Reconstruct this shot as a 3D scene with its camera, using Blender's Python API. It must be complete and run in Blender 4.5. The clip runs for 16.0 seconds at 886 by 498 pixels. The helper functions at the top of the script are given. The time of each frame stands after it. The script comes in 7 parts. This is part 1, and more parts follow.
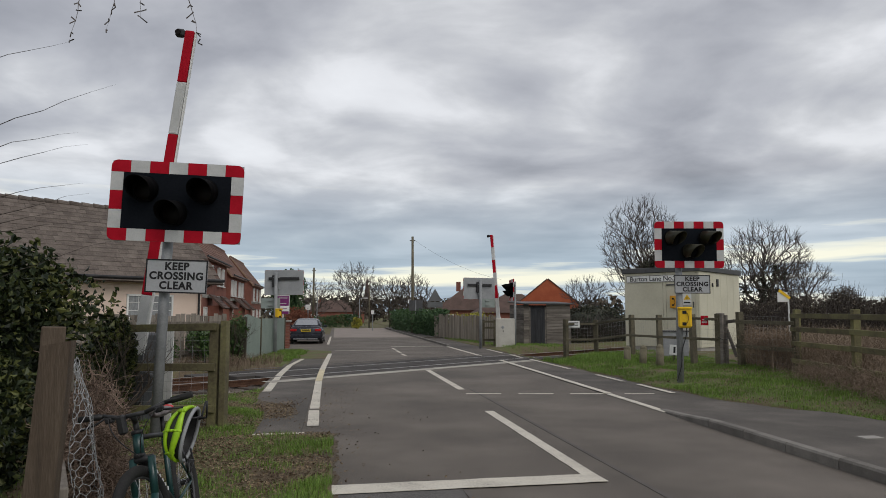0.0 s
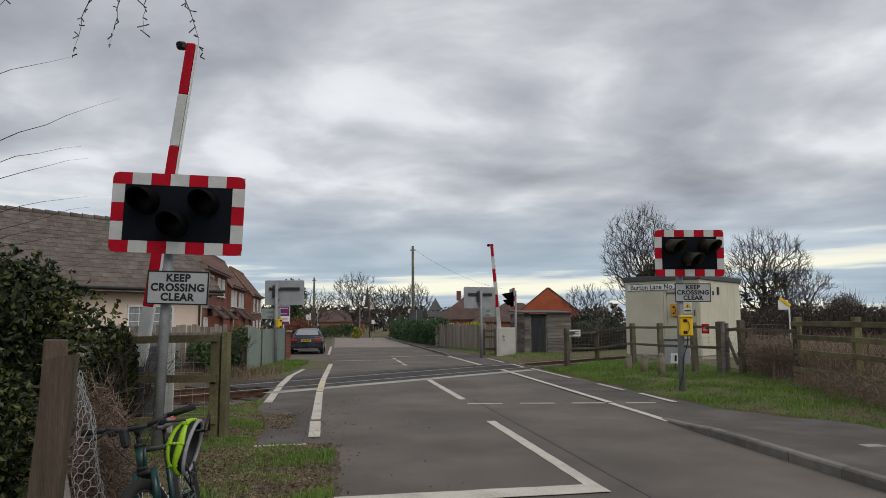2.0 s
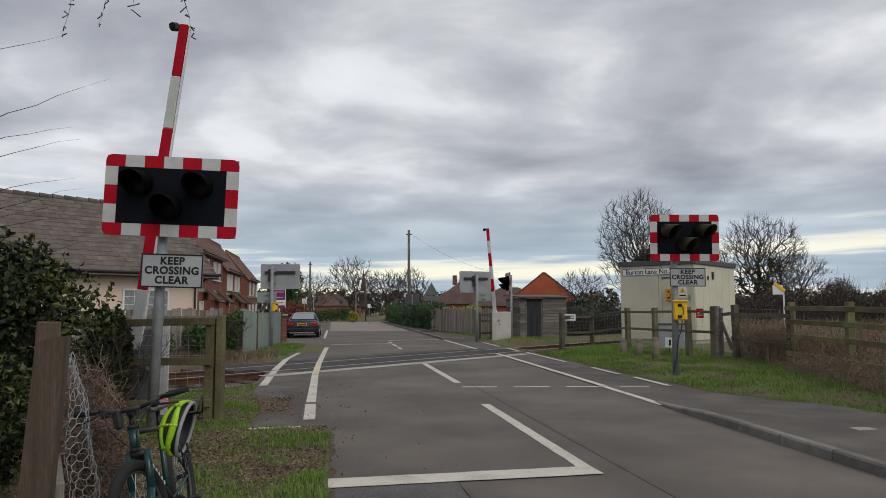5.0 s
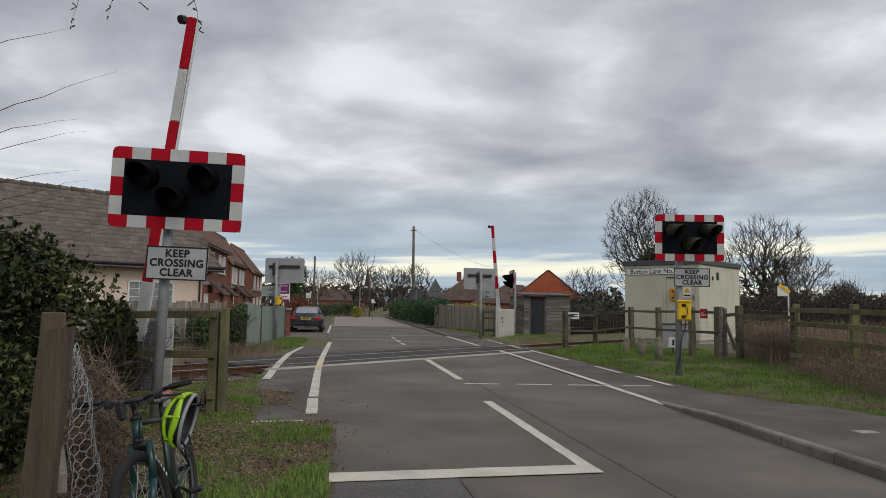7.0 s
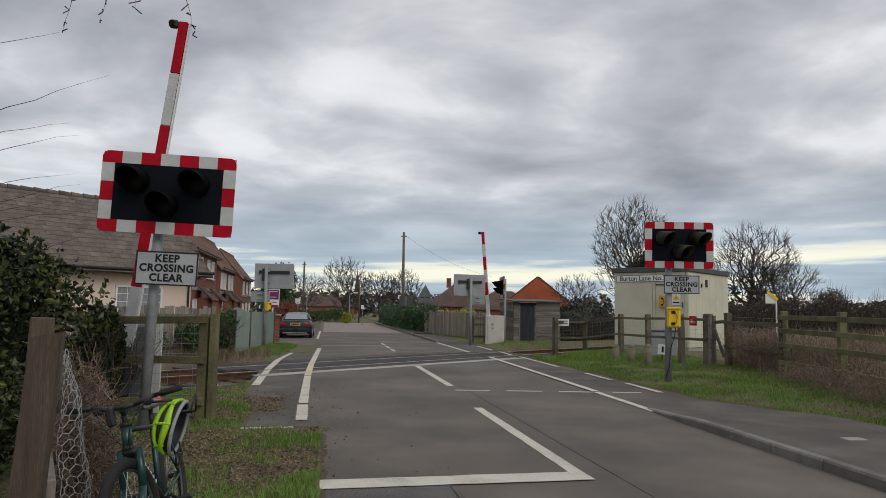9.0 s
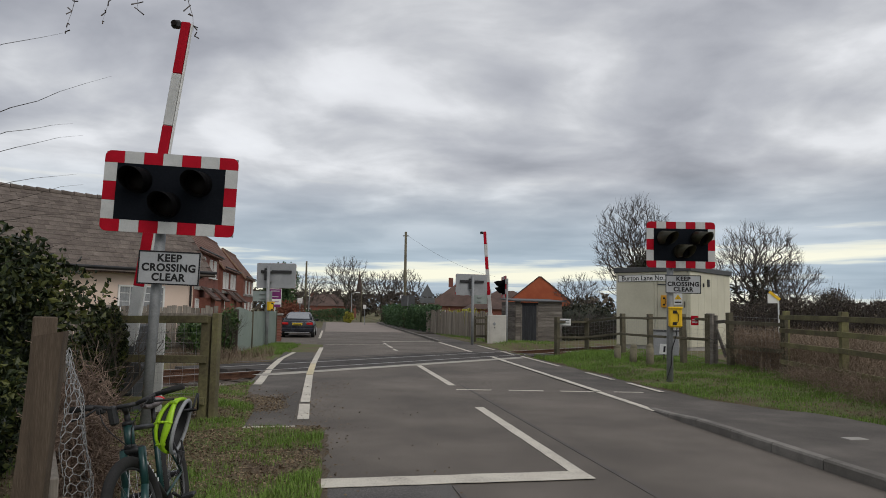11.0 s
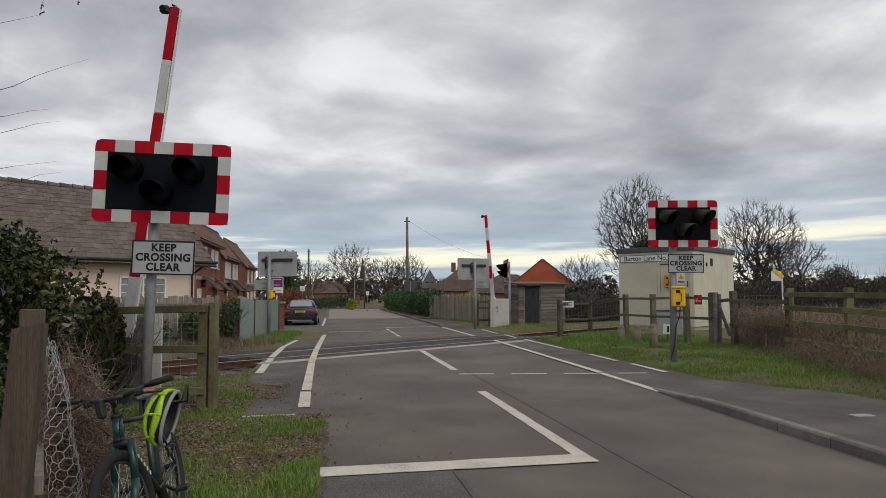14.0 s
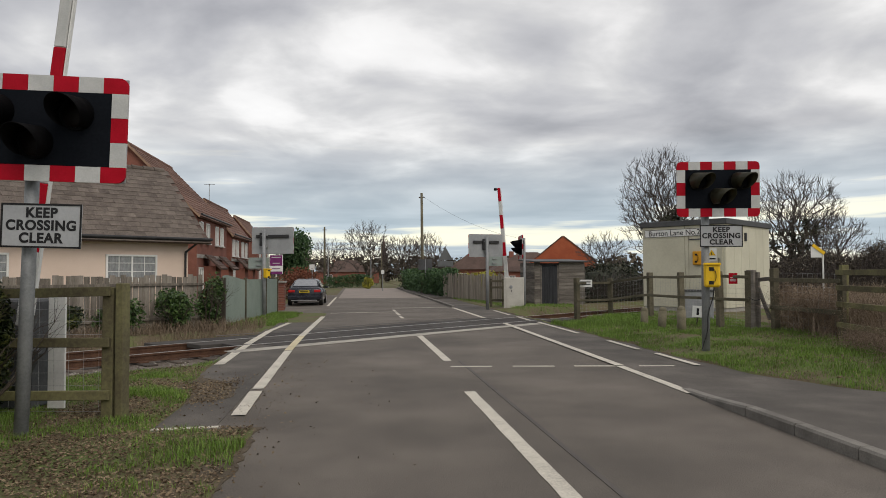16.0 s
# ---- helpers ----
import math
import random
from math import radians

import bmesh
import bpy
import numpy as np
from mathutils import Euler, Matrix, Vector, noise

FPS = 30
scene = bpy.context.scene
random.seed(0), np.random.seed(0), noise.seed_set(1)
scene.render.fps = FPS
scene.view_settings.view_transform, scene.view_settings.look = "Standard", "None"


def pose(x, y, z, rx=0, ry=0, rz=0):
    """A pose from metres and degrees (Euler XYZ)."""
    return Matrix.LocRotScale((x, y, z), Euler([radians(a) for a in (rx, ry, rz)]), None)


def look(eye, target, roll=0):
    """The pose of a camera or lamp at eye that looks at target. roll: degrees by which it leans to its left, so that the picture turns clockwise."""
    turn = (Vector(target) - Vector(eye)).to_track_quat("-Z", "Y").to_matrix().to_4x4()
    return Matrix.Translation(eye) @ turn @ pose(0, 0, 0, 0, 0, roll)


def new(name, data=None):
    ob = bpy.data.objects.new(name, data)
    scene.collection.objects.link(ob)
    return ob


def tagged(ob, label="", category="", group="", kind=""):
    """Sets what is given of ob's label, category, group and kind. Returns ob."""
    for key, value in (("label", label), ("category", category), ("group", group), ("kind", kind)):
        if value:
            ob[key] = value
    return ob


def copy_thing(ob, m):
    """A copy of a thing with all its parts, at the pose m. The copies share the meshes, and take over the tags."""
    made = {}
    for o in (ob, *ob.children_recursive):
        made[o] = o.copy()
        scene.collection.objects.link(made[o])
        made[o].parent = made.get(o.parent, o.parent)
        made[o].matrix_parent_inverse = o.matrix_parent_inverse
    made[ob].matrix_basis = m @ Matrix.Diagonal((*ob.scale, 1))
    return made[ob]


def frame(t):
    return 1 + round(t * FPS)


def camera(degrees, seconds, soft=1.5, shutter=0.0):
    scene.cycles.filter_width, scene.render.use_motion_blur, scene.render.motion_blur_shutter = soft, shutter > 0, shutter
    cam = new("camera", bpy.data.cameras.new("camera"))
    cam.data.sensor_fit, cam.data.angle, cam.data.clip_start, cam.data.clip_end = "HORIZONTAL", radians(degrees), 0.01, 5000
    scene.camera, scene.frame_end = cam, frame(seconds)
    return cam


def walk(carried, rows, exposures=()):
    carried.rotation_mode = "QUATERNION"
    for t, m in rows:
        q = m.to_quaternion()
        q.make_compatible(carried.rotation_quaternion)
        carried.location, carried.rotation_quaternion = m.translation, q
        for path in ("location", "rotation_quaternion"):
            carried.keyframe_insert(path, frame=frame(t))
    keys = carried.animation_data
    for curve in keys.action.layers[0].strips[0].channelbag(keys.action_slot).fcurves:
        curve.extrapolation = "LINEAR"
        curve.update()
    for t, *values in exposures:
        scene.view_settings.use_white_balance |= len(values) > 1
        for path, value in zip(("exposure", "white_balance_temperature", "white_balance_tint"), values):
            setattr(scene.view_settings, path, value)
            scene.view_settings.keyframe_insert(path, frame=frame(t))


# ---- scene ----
cam = camera(65.0, 16.0, 0.9)
EXPOSURES = [(0, -0.05, 6500, 10), (13.5, -0.05, 6550, 10), (14.5, 0.03, 6800, 11), (15.3, 0.12, 6800, 10), (16, 0.15, 6850, 10)]
PATH = [
    (0, (-0.049, 0.096, 1.612), (-0.122, 2.086, 1.799), 0.1),
    (0.5, (-0.057, 0.084, 1.621), (-0.142, 2.072, 1.82), -0.1),
    (1, (-0.05, 0.064, 1.621), (-0.124, 2.054, 1.808), 0.2),
    (1.5, (-0.059, 0.076, 1.625), (-0.132, 2.062, 1.844), 0.3),
    (2, (-0.059, 0.078, 1.625), (-0.132, 2.066, 1.838), -0.2),
    (2.5, (-0.041, 0.078, 1.616), (-0.113, 2.066, 1.822), -0.1),
    (3, (-0.042, 0.08, 1.613), (-0.113, 2.069, 1.81), -0.1),
    (3.5, (-0.041, 0.092, 1.613), (-0.103, 2.083, 1.795), -0.0),
    (4, (-0.04, 0.096, 1.616), (-0.102, 2.088, 1.784), -0.1),
    (6.5, (-0.035, 0.072, 1.614), (-0.107, 2.063, 1.783), 0.3),
    (7, (-0.033, 0.082, 1.617), (-0.109, 2.074, 1.775), 0.8),
    (7.5, (-0.04, 0.069, 1.616), (-0.111, 2.062, 1.767), 0.9),
    (8, (-0.036, 0.066, 1.621), (-0.102, 2.058, 1.781), 0.8),
    (8.5, (-0.037, 0.061, 1.613), (-0.088, 2.053, 1.789), 0.8),
    (9, (-0.056, 0.083, 1.619), (-0.103, 2.075, 1.795), 1.0),
    (9.5, (-0.06, 0.078, 1.619), (-0.104, 2.07, 1.795), 1.1),
    (12, (-0.031, 0.061, 1.617), (-0.102, 2.053, 1.788), 0.6),
    (12.5, (-0.028, 0.08, 1.612), (-0.099, 2.072, 1.768), 0.1),
    (13, (-0.029, 0.09, 1.614), (-0.097, 2.083, 1.766), 0.1),
    (13.5, (-0.034, 0.097, 1.614), (-0.104, 2.09, 1.771), 0.3),
    (14, (0.01, 0.208, 1.608), (-0.05, 2.203, 1.74), -0.2),
    (14.5, (0.015, 0.609, 1.559), (-0.115, 2.604, 1.597), 1.7),
    (15, (0.114, 1.101, 1.581), (-0.037, 3.095, 1.608), 0.4),
    (15.5, (0.326, 1.728, 1.596), (0.15, 3.721, 1.568), -0.7),
    (16, (0.55, 2.432, 1.605), (0.422, 4.427, 1.676), -0.3),
]
walk(cam, [(t, look(eye, target, roll)) for t, eye, target, roll in PATH], EXPOSURES)

# ---- world, sun, exposure ----
world = bpy.data.worlds.new("overcast_sky")
scene.world = world
world.use_nodes = True


def node(tree, kind, inputs=None, **props):
    n = tree.nodes.new(kind)
    for k, v in props.items():
        setattr(n, k, v)
    for k, v in (inputs or {}).items():
        if isinstance(v, bpy.types.NodeSocket):
            tree.links.new(v, n.inputs[k])
        else:
            n.inputs[k].default_value = v
    return n


def ramp(tree, fac, stops):
    n = tree.nodes.new("ShaderNodeValToRGB")
    tree.links.new(fac, n.inputs[0])
    while len(n.color_ramp.elements) < len(stops):
        n.color_ramp.elements.new(0.5)
    for e, (p, c) in zip(n.color_ramp.elements, stops):
        e.position = p
        e.color = (*c, 1) if len(c) == 3 else c
    return n.outputs[0]


def math_node(tree, op, a, b=0.0, c=0.0):
    return node(tree, "ShaderNodeMath", {0: a, 1: b, 2: c}, operation=op).outputs[0]


def mix(tree, fac, a, b, blend="MIX"):
    n = node(tree, "ShaderNodeMix", {0: fac, 6: a, 7: b}, data_type="RGBA", blend_type=blend)
    return n.outputs[2]


def build_sky():
    t = world.node_tree
    t.nodes.clear()
    co = node(t, "ShaderNodeTexCoord").outputs["Generated"]
    sep = node(t, "ShaderNodeSeparateXYZ", {0: co})
    up = math_node(t, "MAXIMUM", sep.outputs[2], 0.0)
    unit = node(t, "ShaderNodeVectorMath", {0: co}, operation="NORMALIZE").outputs[0]
    h = math_node(t, "ADD", up, 0.16)
    px = math_node(t, "DIVIDE", sep.outputs[0], h)
    py = math_node(t, "DIVIDE", sep.outputs[1], h)
    flat = node(t, "ShaderNodeCombineXYZ", {0: px, 1: py, 2: 0.0}).outputs[0]
    place = node(t, "ShaderNodeMapping", {0: flat, 1: (7.4, 4.6, 0.0), 3: (1.0, 1.0, 1.0)}).outputs[0]
    warp = node(t, "ShaderNodeTexNoise", {"Vector": place, "Scale": 0.8, "Detail": 2.0}).outputs[1]
    bent = node(t, "ShaderNodeVectorMath", {0: warp, 1: (0.55, 0.55, 0.0), 2: place}, operation="MULTIPLY_ADD").outputs[0]
    big = node(t, "ShaderNodeTexNoise", {"Vector": bent, "Scale": 0.75, "Detail": 3.0, "Roughness": 0.5}).outputs[0]
    mid = node(t, "ShaderNodeTexNoise", {"Vector": bent, "Scale": 2.5, "Detail": 7.0, "Roughness": 0.5}).outputs[0]
    cloud = math_node(t, "ADD", math_node(t, "MULTIPLY", big, 0.58), math_node(t, "MULTIPLY", mid, 0.42))
    # thicker and thinner parts of the cloud deck
    for way, wide, lean in (((0.164, 0.933, 0.321), 0.10, 0.065), ((0.460, 0.855, 0.240), 0.16, 0.060), ((-0.477, 0.841, 0.257), 0.10, 0.035), ((-0.313, 0.913, 0.261), 0.08, 0.030), ((-0.172, 0.942, 0.288), 0.07, 0.030), ((0.001, 0.971, 0.237), 0.14, 0.015), ((-0.205, 0.903, 0.378), 0.24, -0.075), ((0.373, 0.867, 0.332), 0.15, -0.050), ((0.088, 0.950, 0.299), 0.06, -0.060), ((-0.499, 0.798, 0.339), 0.20, -0.030)):
        dist = node(t, "ShaderNodeVectorMath", {0: unit, 1: way}, operation="DISTANCE").outputs["Value"]
        soft = node(t, "ShaderNodeMapRange", {0: dist, 1: 0.0, 2: wide * 1.6, 3: lean, 4: 0.0}, interpolation_type="SMOOTHSTEP").outputs[0]
        cloud = math_node(t, "ADD", cloud, soft)
    tone = ramp(t, cloud, [(0.33, (0.25, 0.255, 0.28)), (0.42, (0.36, 0.366, 0.395)), (0.49, (0.46, 0.467, 0.495)), (0.54, (0.56, 0.567, 0.585)), (0.60, (0.74, 0.747, 0.765)), (0.67, (0.82, 0.83, 0.85)), (0.72, (0.64, 0.72, 0.82))])
    # thin pale breaks low over the horizon
    low = node(t, "ShaderNodeMapping", {0: co, 3: (1.6, 1.6, 22.0)}).outputs[0]
    streak = node(t, "ShaderNodeTexNoise", {"Vector": low, "Scale": 1.5, "Detail": 5.0, "Roughness": 0.5}).outputs[0]
    lift = math_node(t, "MULTIPLY_ADD", ramp(t, up, [(0.0, (1, 1, 1)), (0.05, (0.75, 0.75, 0.75)), (0.11, (0.0, 0.0, 0.0))]), 0.12, math_node(t, "SUBTRACT", streak, 0.03))
    lowtone = ramp(t, lift, [(0.40, (0.29, 0.375, 0.46)), (0.54, (0.40, 0.49, 0.58)), (0.585, (0.74, 0.77, 0.70)), (0.655, (0.94, 0.92, 0.74))])
    near = ramp(t, up, [(0.0, (1, 1, 1)), (0.07, (0.95, 0.95, 0.95)), (0.19, (0.0, 0.0, 0.0))])
    tone = mix(t, near, tone, lowtone)
    sky = node(t, "ShaderNodeTexSky", sky_type="NISHITA", sun_disc=False, sun_elevation=radians(46), sun_rotation=radians(140), air_density=1.0, dust_density=2.0)
    back = node(t, "ShaderNodeBackground", {0: tone, 1: 1.03})
    blue = node(t, "ShaderNodeBackground", {0: sky.outputs[0], 1: 0.05 * 0.3})
    both = node(t, "ShaderNodeAddShader", {0: back.outputs[0], 1: blue.outputs[0]})
    out = node(t, "ShaderNodeOutputWorld", {0: both.outputs[0]})


build_sky()
sun = new("sun", bpy.data.lights.new("sun", "SUN"))
sun.data.energy, sun.data.angle, sun.data.color = 1.1, radians(40), (1.0, 0.96, 0.9)
sun.matrix_world = pose(0, 0, 30, 44, 0, 40)


# ---- materials ----
def material(name, stops, scale=4.0, fine=40.0, rough=0.8, bump=0.2, depth=0.01, metal=0.0, wave=None, rand=0.0, spec=0.4, stretch=(1, 1, 1), coords="Object", island=False, fine_mix=0.4):
    """Noise at two scales through a colour ramp, with fine relief; wave: a stretched grain; rand: spread from piece to piece."""
    m = bpy.data.materials.new(name)
    m.use_nodes = True
    t = m.node_tree
    bs = t.nodes["Principled BSDF"]
    if coords == "World":
        co = node(t, "ShaderNodeNewGeometry").outputs["Position"]
    else:
        co = node(t, "ShaderNodeTexCoord").outputs[coords]
    info = node(t, "ShaderNodeObjectInfo").outputs["Random"]
    shift = node(t, "ShaderNodeVectorMath", {0: co, 1: stretch}, operation="MULTIPLY").outputs[0]
    off = node(t, "ShaderNodeCombineXYZ", {0: math_node(t, "MULTIPLY", info, 37.0), 1: math_node(t, "MULTIPLY", info, 11.0), 2: 0.0}).outputs[0]
    vec = node(t, "ShaderNodeVectorMath", {0: shift, 1: off}, operation="ADD").outputs[0]
    n1 = node(t, "ShaderNodeTexNoise", {"Vector": vec, "Scale": scale, "Detail": 5.0, "Roughness": 0.6}).outputs[0]
    n2 = node(t, "ShaderNodeTexNoise", {"Vector": vec, "Scale": fine, "Detail": 4.0, "Roughness": 0.65}).outputs[0]
    f = math_node(t, "ADD", math_node(t, "MULTIPLY", n1, 1 - fine_mix), math_node(t, "MULTIPLY", n2, fine_mix))
    f = math_node(t, "MULTIPLY_ADD", math_node(t, "SUBTRACT", f, 0.5), 2.1, 0.5)
    if rand:
        r = node(t, "ShaderNodeNewGeometry").outputs["Random Per Island"] if island else info
        f = math_node(t, "MULTIPLY_ADD", math_node(t, "SUBTRACT", r, 0.5), rand, f)
    col = ramp(t, f, stops)
    t.links.new(col, bs.inputs["Base Color"])
    rr = math_node(t, "MULTIPLY_ADD", math_node(t, "SUBTRACT", n1, 0.5), 0.25, rough)
    t.links.new(rr, bs.inputs["Roughness"])
    bs.inputs["Metallic"].default_value = metal
    bs.inputs["Specular IOR Level"].default_value = spec
    if bump:
        b = node(t, "ShaderNodeBump", {"Height": n2, "Strength": bump, "Distance": depth})
        t.links.new(b.outputs[0], bs.inputs["Normal"])
    return m


def two(a, b, lo=0.25, hi=0.75):
    return [(lo, a), (hi, b)]


def grey(v, w=0.0):
    return (v * (1 + w), v, v * (1 - w))


M_ASPHALT = material("asphalt", [(0.24, (0.058, 0.049, 0.041)), (0.5, (0.124, 0.107, 0.090)), (0.76, (0.225, 0.197, 0.168))], 0.45, 80, 0.85, 0.9, 0.006, coords="World", fine_mix=0.62)
M_ASPHALT_OLD = material("worn_asphalt", [(0.2, (0.06, 0.057, 0.055)), (0.5, (0.11, 0.103, 0.098)), (0.8, (0.20, 0.19, 0.178))], 0.9, 60, 0.9, 0.9, 0.012, coords="World", fine_mix=0.6)
M_PAVE = material("footway_asphalt", [(0.15, (0.052, 0.046, 0.040)), (0.5, (0.10, 0.089, 0.078)), (0.85, (0.17, 0.152, 0.134))], 0.8, 70, 0.9, 0.8, 0.006, coords="World")
M_BUFF = material("buff_surfacing", two((0.23, 0.195, 0.17), (0.31, 0.265, 0.235)), 0.5, 60, 0.85, 0.3, coords="World")
M_PAINT = material("road_paint", [(0.12, (0.20, 0.19, 0.17)), (0.30, (0.46, 0.425, 0.36)), (0.55, (0.60, 0.56, 0.475)), (0.85, (0.68, 0.64, 0.55))], 2.5, 50, 0.7, 0.4, 0.004, coords="World", fine_mix=0.5)
M_PAINT_WORN = material("faded_road_paint", [(0.15, (0.18, 0.165, 0.145)), (0.45, (0.36, 0.335, 0.29)), (0.8, (0.48, 0.45, 0.395))], 2.0, 40, 0.8, 0.4, 0.004, coords="World")
M_PAINT_Y = material("yellowed_road_paint", [(0.2, (0.36, 0.30, 0.18)), (0.5, (0.60, 0.52, 0.33)), (0.8, (0.70, 0.63, 0.45))], 2.0, 40, 0.7, 0.4, 0.004, coords="World")
M_SEAM = material("tar_seam", two((0.07, 0.063, 0.057), (0.125, 0.112, 0.102)), 2, 40, 0.85, 0.4, coords="World")
M_KERB = material("kerb_concrete", two((0.13, 0.120, 0.106), (0.235, 0.22, 0.195)), 3, 60, 0.9, 0.4, 0.006, rand=0.3)
M_GROUND = material("verge_soil_and_turf", [(0.15, (0.085, 0.062, 0.04)), (0.42, (0.14, 0.105, 0.065)), (0.58, (0.115, 0.125, 0.045)), (0.8, (0.12, 0.17, 0.045))], 0.9, 30, 0.95, 0.8, 0.03, coords="World")
M_SOIL = material("damp_soil", [(0.15, (0.055, 0.042, 0.028)), (0.5, (0.10, 0.078, 0.052)), (0.85, (0.17, 0.135, 0.095))], 2.5, 45, 0.95, 0.9, 0.02, coords="World", fine_mix=0.6)
M_DIRT = material("ballast_and_dirt", [(0.2, (0.06, 0.045, 0.035)), (0.5, (0.13, 0.105, 0.085)), (0.8, (0.24, 0.21, 0.18))], 1.2, 22, 0.95, 0.9, 0.04, coords="World", fine_mix=0.6)
M_GRASS = material("grass_blades", [(0.1, (0.085, 0.11, 0.020)), (0.5, (0.108, 0.205, 0.028)), (0.85, (0.21, 0.325, 0.058))], 0.9, 6, 0.7, 0, rand=0.7, island=True, coords="World")
M_DRY = material("dead_grass", [(0.1, (0.105, 0.075, 0.049)), (0.5, (0.18, 0.13, 0.09)), (0.9, (0.28, 0.22, 0.155))], 1.0, 6, 0.85, 0, rand=0.8, island=True, coords="World")
M_LITTER = material("fallen_leaves", [(0.1, (0.07, 0.048, 0.028)), (0.5, (0.15, 0.105, 0.065)), (0.9, (0.30, 0.23, 0.145))], 1.0, 6, 0.9, 0, rand=0.9, island=True, coords="World")
M_IVY = material("ivy_leaves", [(0.1, (0.010, 0.016, 0.007)), (0.5, (0.026, 0.039, 0.012)), (0.9, (0.105, 0.115, 0.032))], 1.2, 8, 0.5, 0, rand=0.8, island=True, coords="World", spec=0.3)
M_IVY_DARK = material("dark_ivy", [(0.1, (0.014, 0.018, 0.011)), (0.5, (0.034, 0.040, 0.022)), (0.9, (0.085, 0.08, 0.05))], 1.2, 8, 0.55, 0, rand=0.8, island=True, coords="World")
M_LAUREL = material("shrub_leaves", [(0.1, (0.02, 0.045, 0.012)), (0.5, (0.045, 0.09, 0.02)), (0.9, (0.09, 0.15, 0.04))], 1.2, 8, 0.45, 0, rand=0.8, island=True, coords="World")
M_HEDGE = material("conifer_hedge_leaves", [(0.1, (0.022, 0.050, 0.020)), (0.5, (0.048, 0.100, 0.038)), (0.9, (0.085, 0.15, 0.055))], 0.8, 6, 0.7, 0, rand=0.7, island=True, coords="World")
M_GOLD = material("golden_hedge_leaves", two((0.20, 0.20, 0.03), (0.42, 0.40, 0.06)), 0.8, 6, 0.7, 0, rand=0.7, island=True, coords="World")
M_RUSSET = material("russet_hedge_leaves", two((0.10, 0.035, 0.02), (0.22, 0.08, 0.045)), 0.8, 6, 0.8, 0, rand=0.7, island=True, coords="World")
M_SCRUB = material("winter_scrub_twigs", [(0.1, (0.040, 0.033, 0.026)), (0.5, (0.075, 0.062, 0.048)), (0.9, (0.14, 0.115, 0.085))], 0.5, 5, 0.9, 0, rand=0.8, island=True, coords="World")
M_BARK = material("bark", two((0.045, 0.036, 0.028), (0.11, 0.09, 0.07)), 3, 30, 0.9, 0.5, 0.02, coords="World")
M_TWIG = material("twig_bark", two((0.06, 0.05, 0.045), (0.12, 0.10, 0.09)), 8, 60, 0.8, 0)
M_TIMBER = material("weathered_fence_timber", [(0.15, (0.055, 0.050, 0.032)), (0.45, (0.10, 0.088, 0.058)), (0.8, (0.17, 0.15, 0.105))], 1.6, 24, 0.9, 0.6, 0.006, stretch=(1, 1, 1), rand=0.35)
M_LICHEN = material("lichened_fence_timber", [(0.15, (0.080, 0.066, 0.040)), (0.45, (0.13, 0.117, 0.060)), (0.8, (0.20, 0.19, 0.085))], 2.2, 24, 0.9, 0.6, 0.006, rand=0.35)
M_POST = material("brown_post_timber", [(0.15, (0.046, 0.031, 0.022)), (0.5, (0.086, 0.062, 0.043)), (0.85, (0.145, 0.112, 0.083))], 2.6, 30, 0.85, 0.8, 0.006, stretch=(8, 8, 0.5), rand=0.2)
M_BOARD = material("silvered_fence_boards", [(0.15, (0.11, 0.094, 0.078)), (0.5, (0.20, 0.176, 0.146)), (0.85, (0.30, 0.265, 0.23))], 1.8, 16, 0.9, 0.5, 0.005, stretch=(5, 5, 0.5), rand=0.5)
M_BOARD_PALE = material("pale_weathered_boards", [(0.15, (0.17, 0.145, 0.115)), (0.5, (0.29, 0.255, 0.205)), (0.85, (0.40, 0.36, 0.30))], 1.8, 16, 0.9, 0.5, 0.005, stretch=(5, 5, 0.5), rand=0.5)
M_SIGNBACK = material("dull_grey_sign_back", two((0.10, 0.105, 0.108), (0.15, 0.156, 0.16)), 2, 40, 0.7, 0.05)
M_SHED = material("shed_weatherboard", [(0.15, (0.075, 0.066, 0.057)), (0.5, (0.145, 0.129, 0.112)), (0.85, (0.24, 0.217, 0.19))], 1.8, 18, 0.9, 0.5, 0.005, stretch=(0.6, 0.6, 5), rand=0.5)
M_BLACKWOOD = material("black_stained_timber", two((0.010, 0.011, 0.014), (0.035, 0.037, 0.042)), 2, 20, 0.7, 0.5, 0.005, stretch=(5, 5, 0.6))
M_GREENPANEL = material("green_painted_sheet", two((0.20, 0.25, 0.215), (0.27, 0.32, 0.28)), 1.2, 20, 0.7, 0.15, rand=0.25)
M_CREAM = material("cream_hut_panel", two((0.50, 0.475, 0.37), (0.60, 0.575, 0.455)), 0.8, 20, 0.6, 0.05, rand=0.1)
M_RENDER = material("pale_pink_render", two((0.66, 0.52, 0.43), (0.74, 0.60, 0.51)), 0.6, 50, 0.9, 0.25, 0.004)
M_BRICK = material("red_brick", two((0.165, 0.062, 0.044), (0.27, 0.11, 0.08)), 1.2, 30, 0.9, 0.4, 0.006, rand=0.3, coords="World")
M_ORANGE = material("orange_brick", two((0.36, 0.085, 0.038), (0.47, 0.13, 0.06)), 1.0, 30, 0.9, 0.4, 0.006, coords="World")
M_SLATE = material("old_brown_slate", [(0.12, (0.062, 0.049, 0.041)), (0.45, (0.120, 0.097, 0.082)), (0.75, (0.175, 0.145, 0.124)), (0.95, (0.25, 0.21, 0.18))], 1.4, 16, 0.85, 0.5, 0.008, rand=0.2)
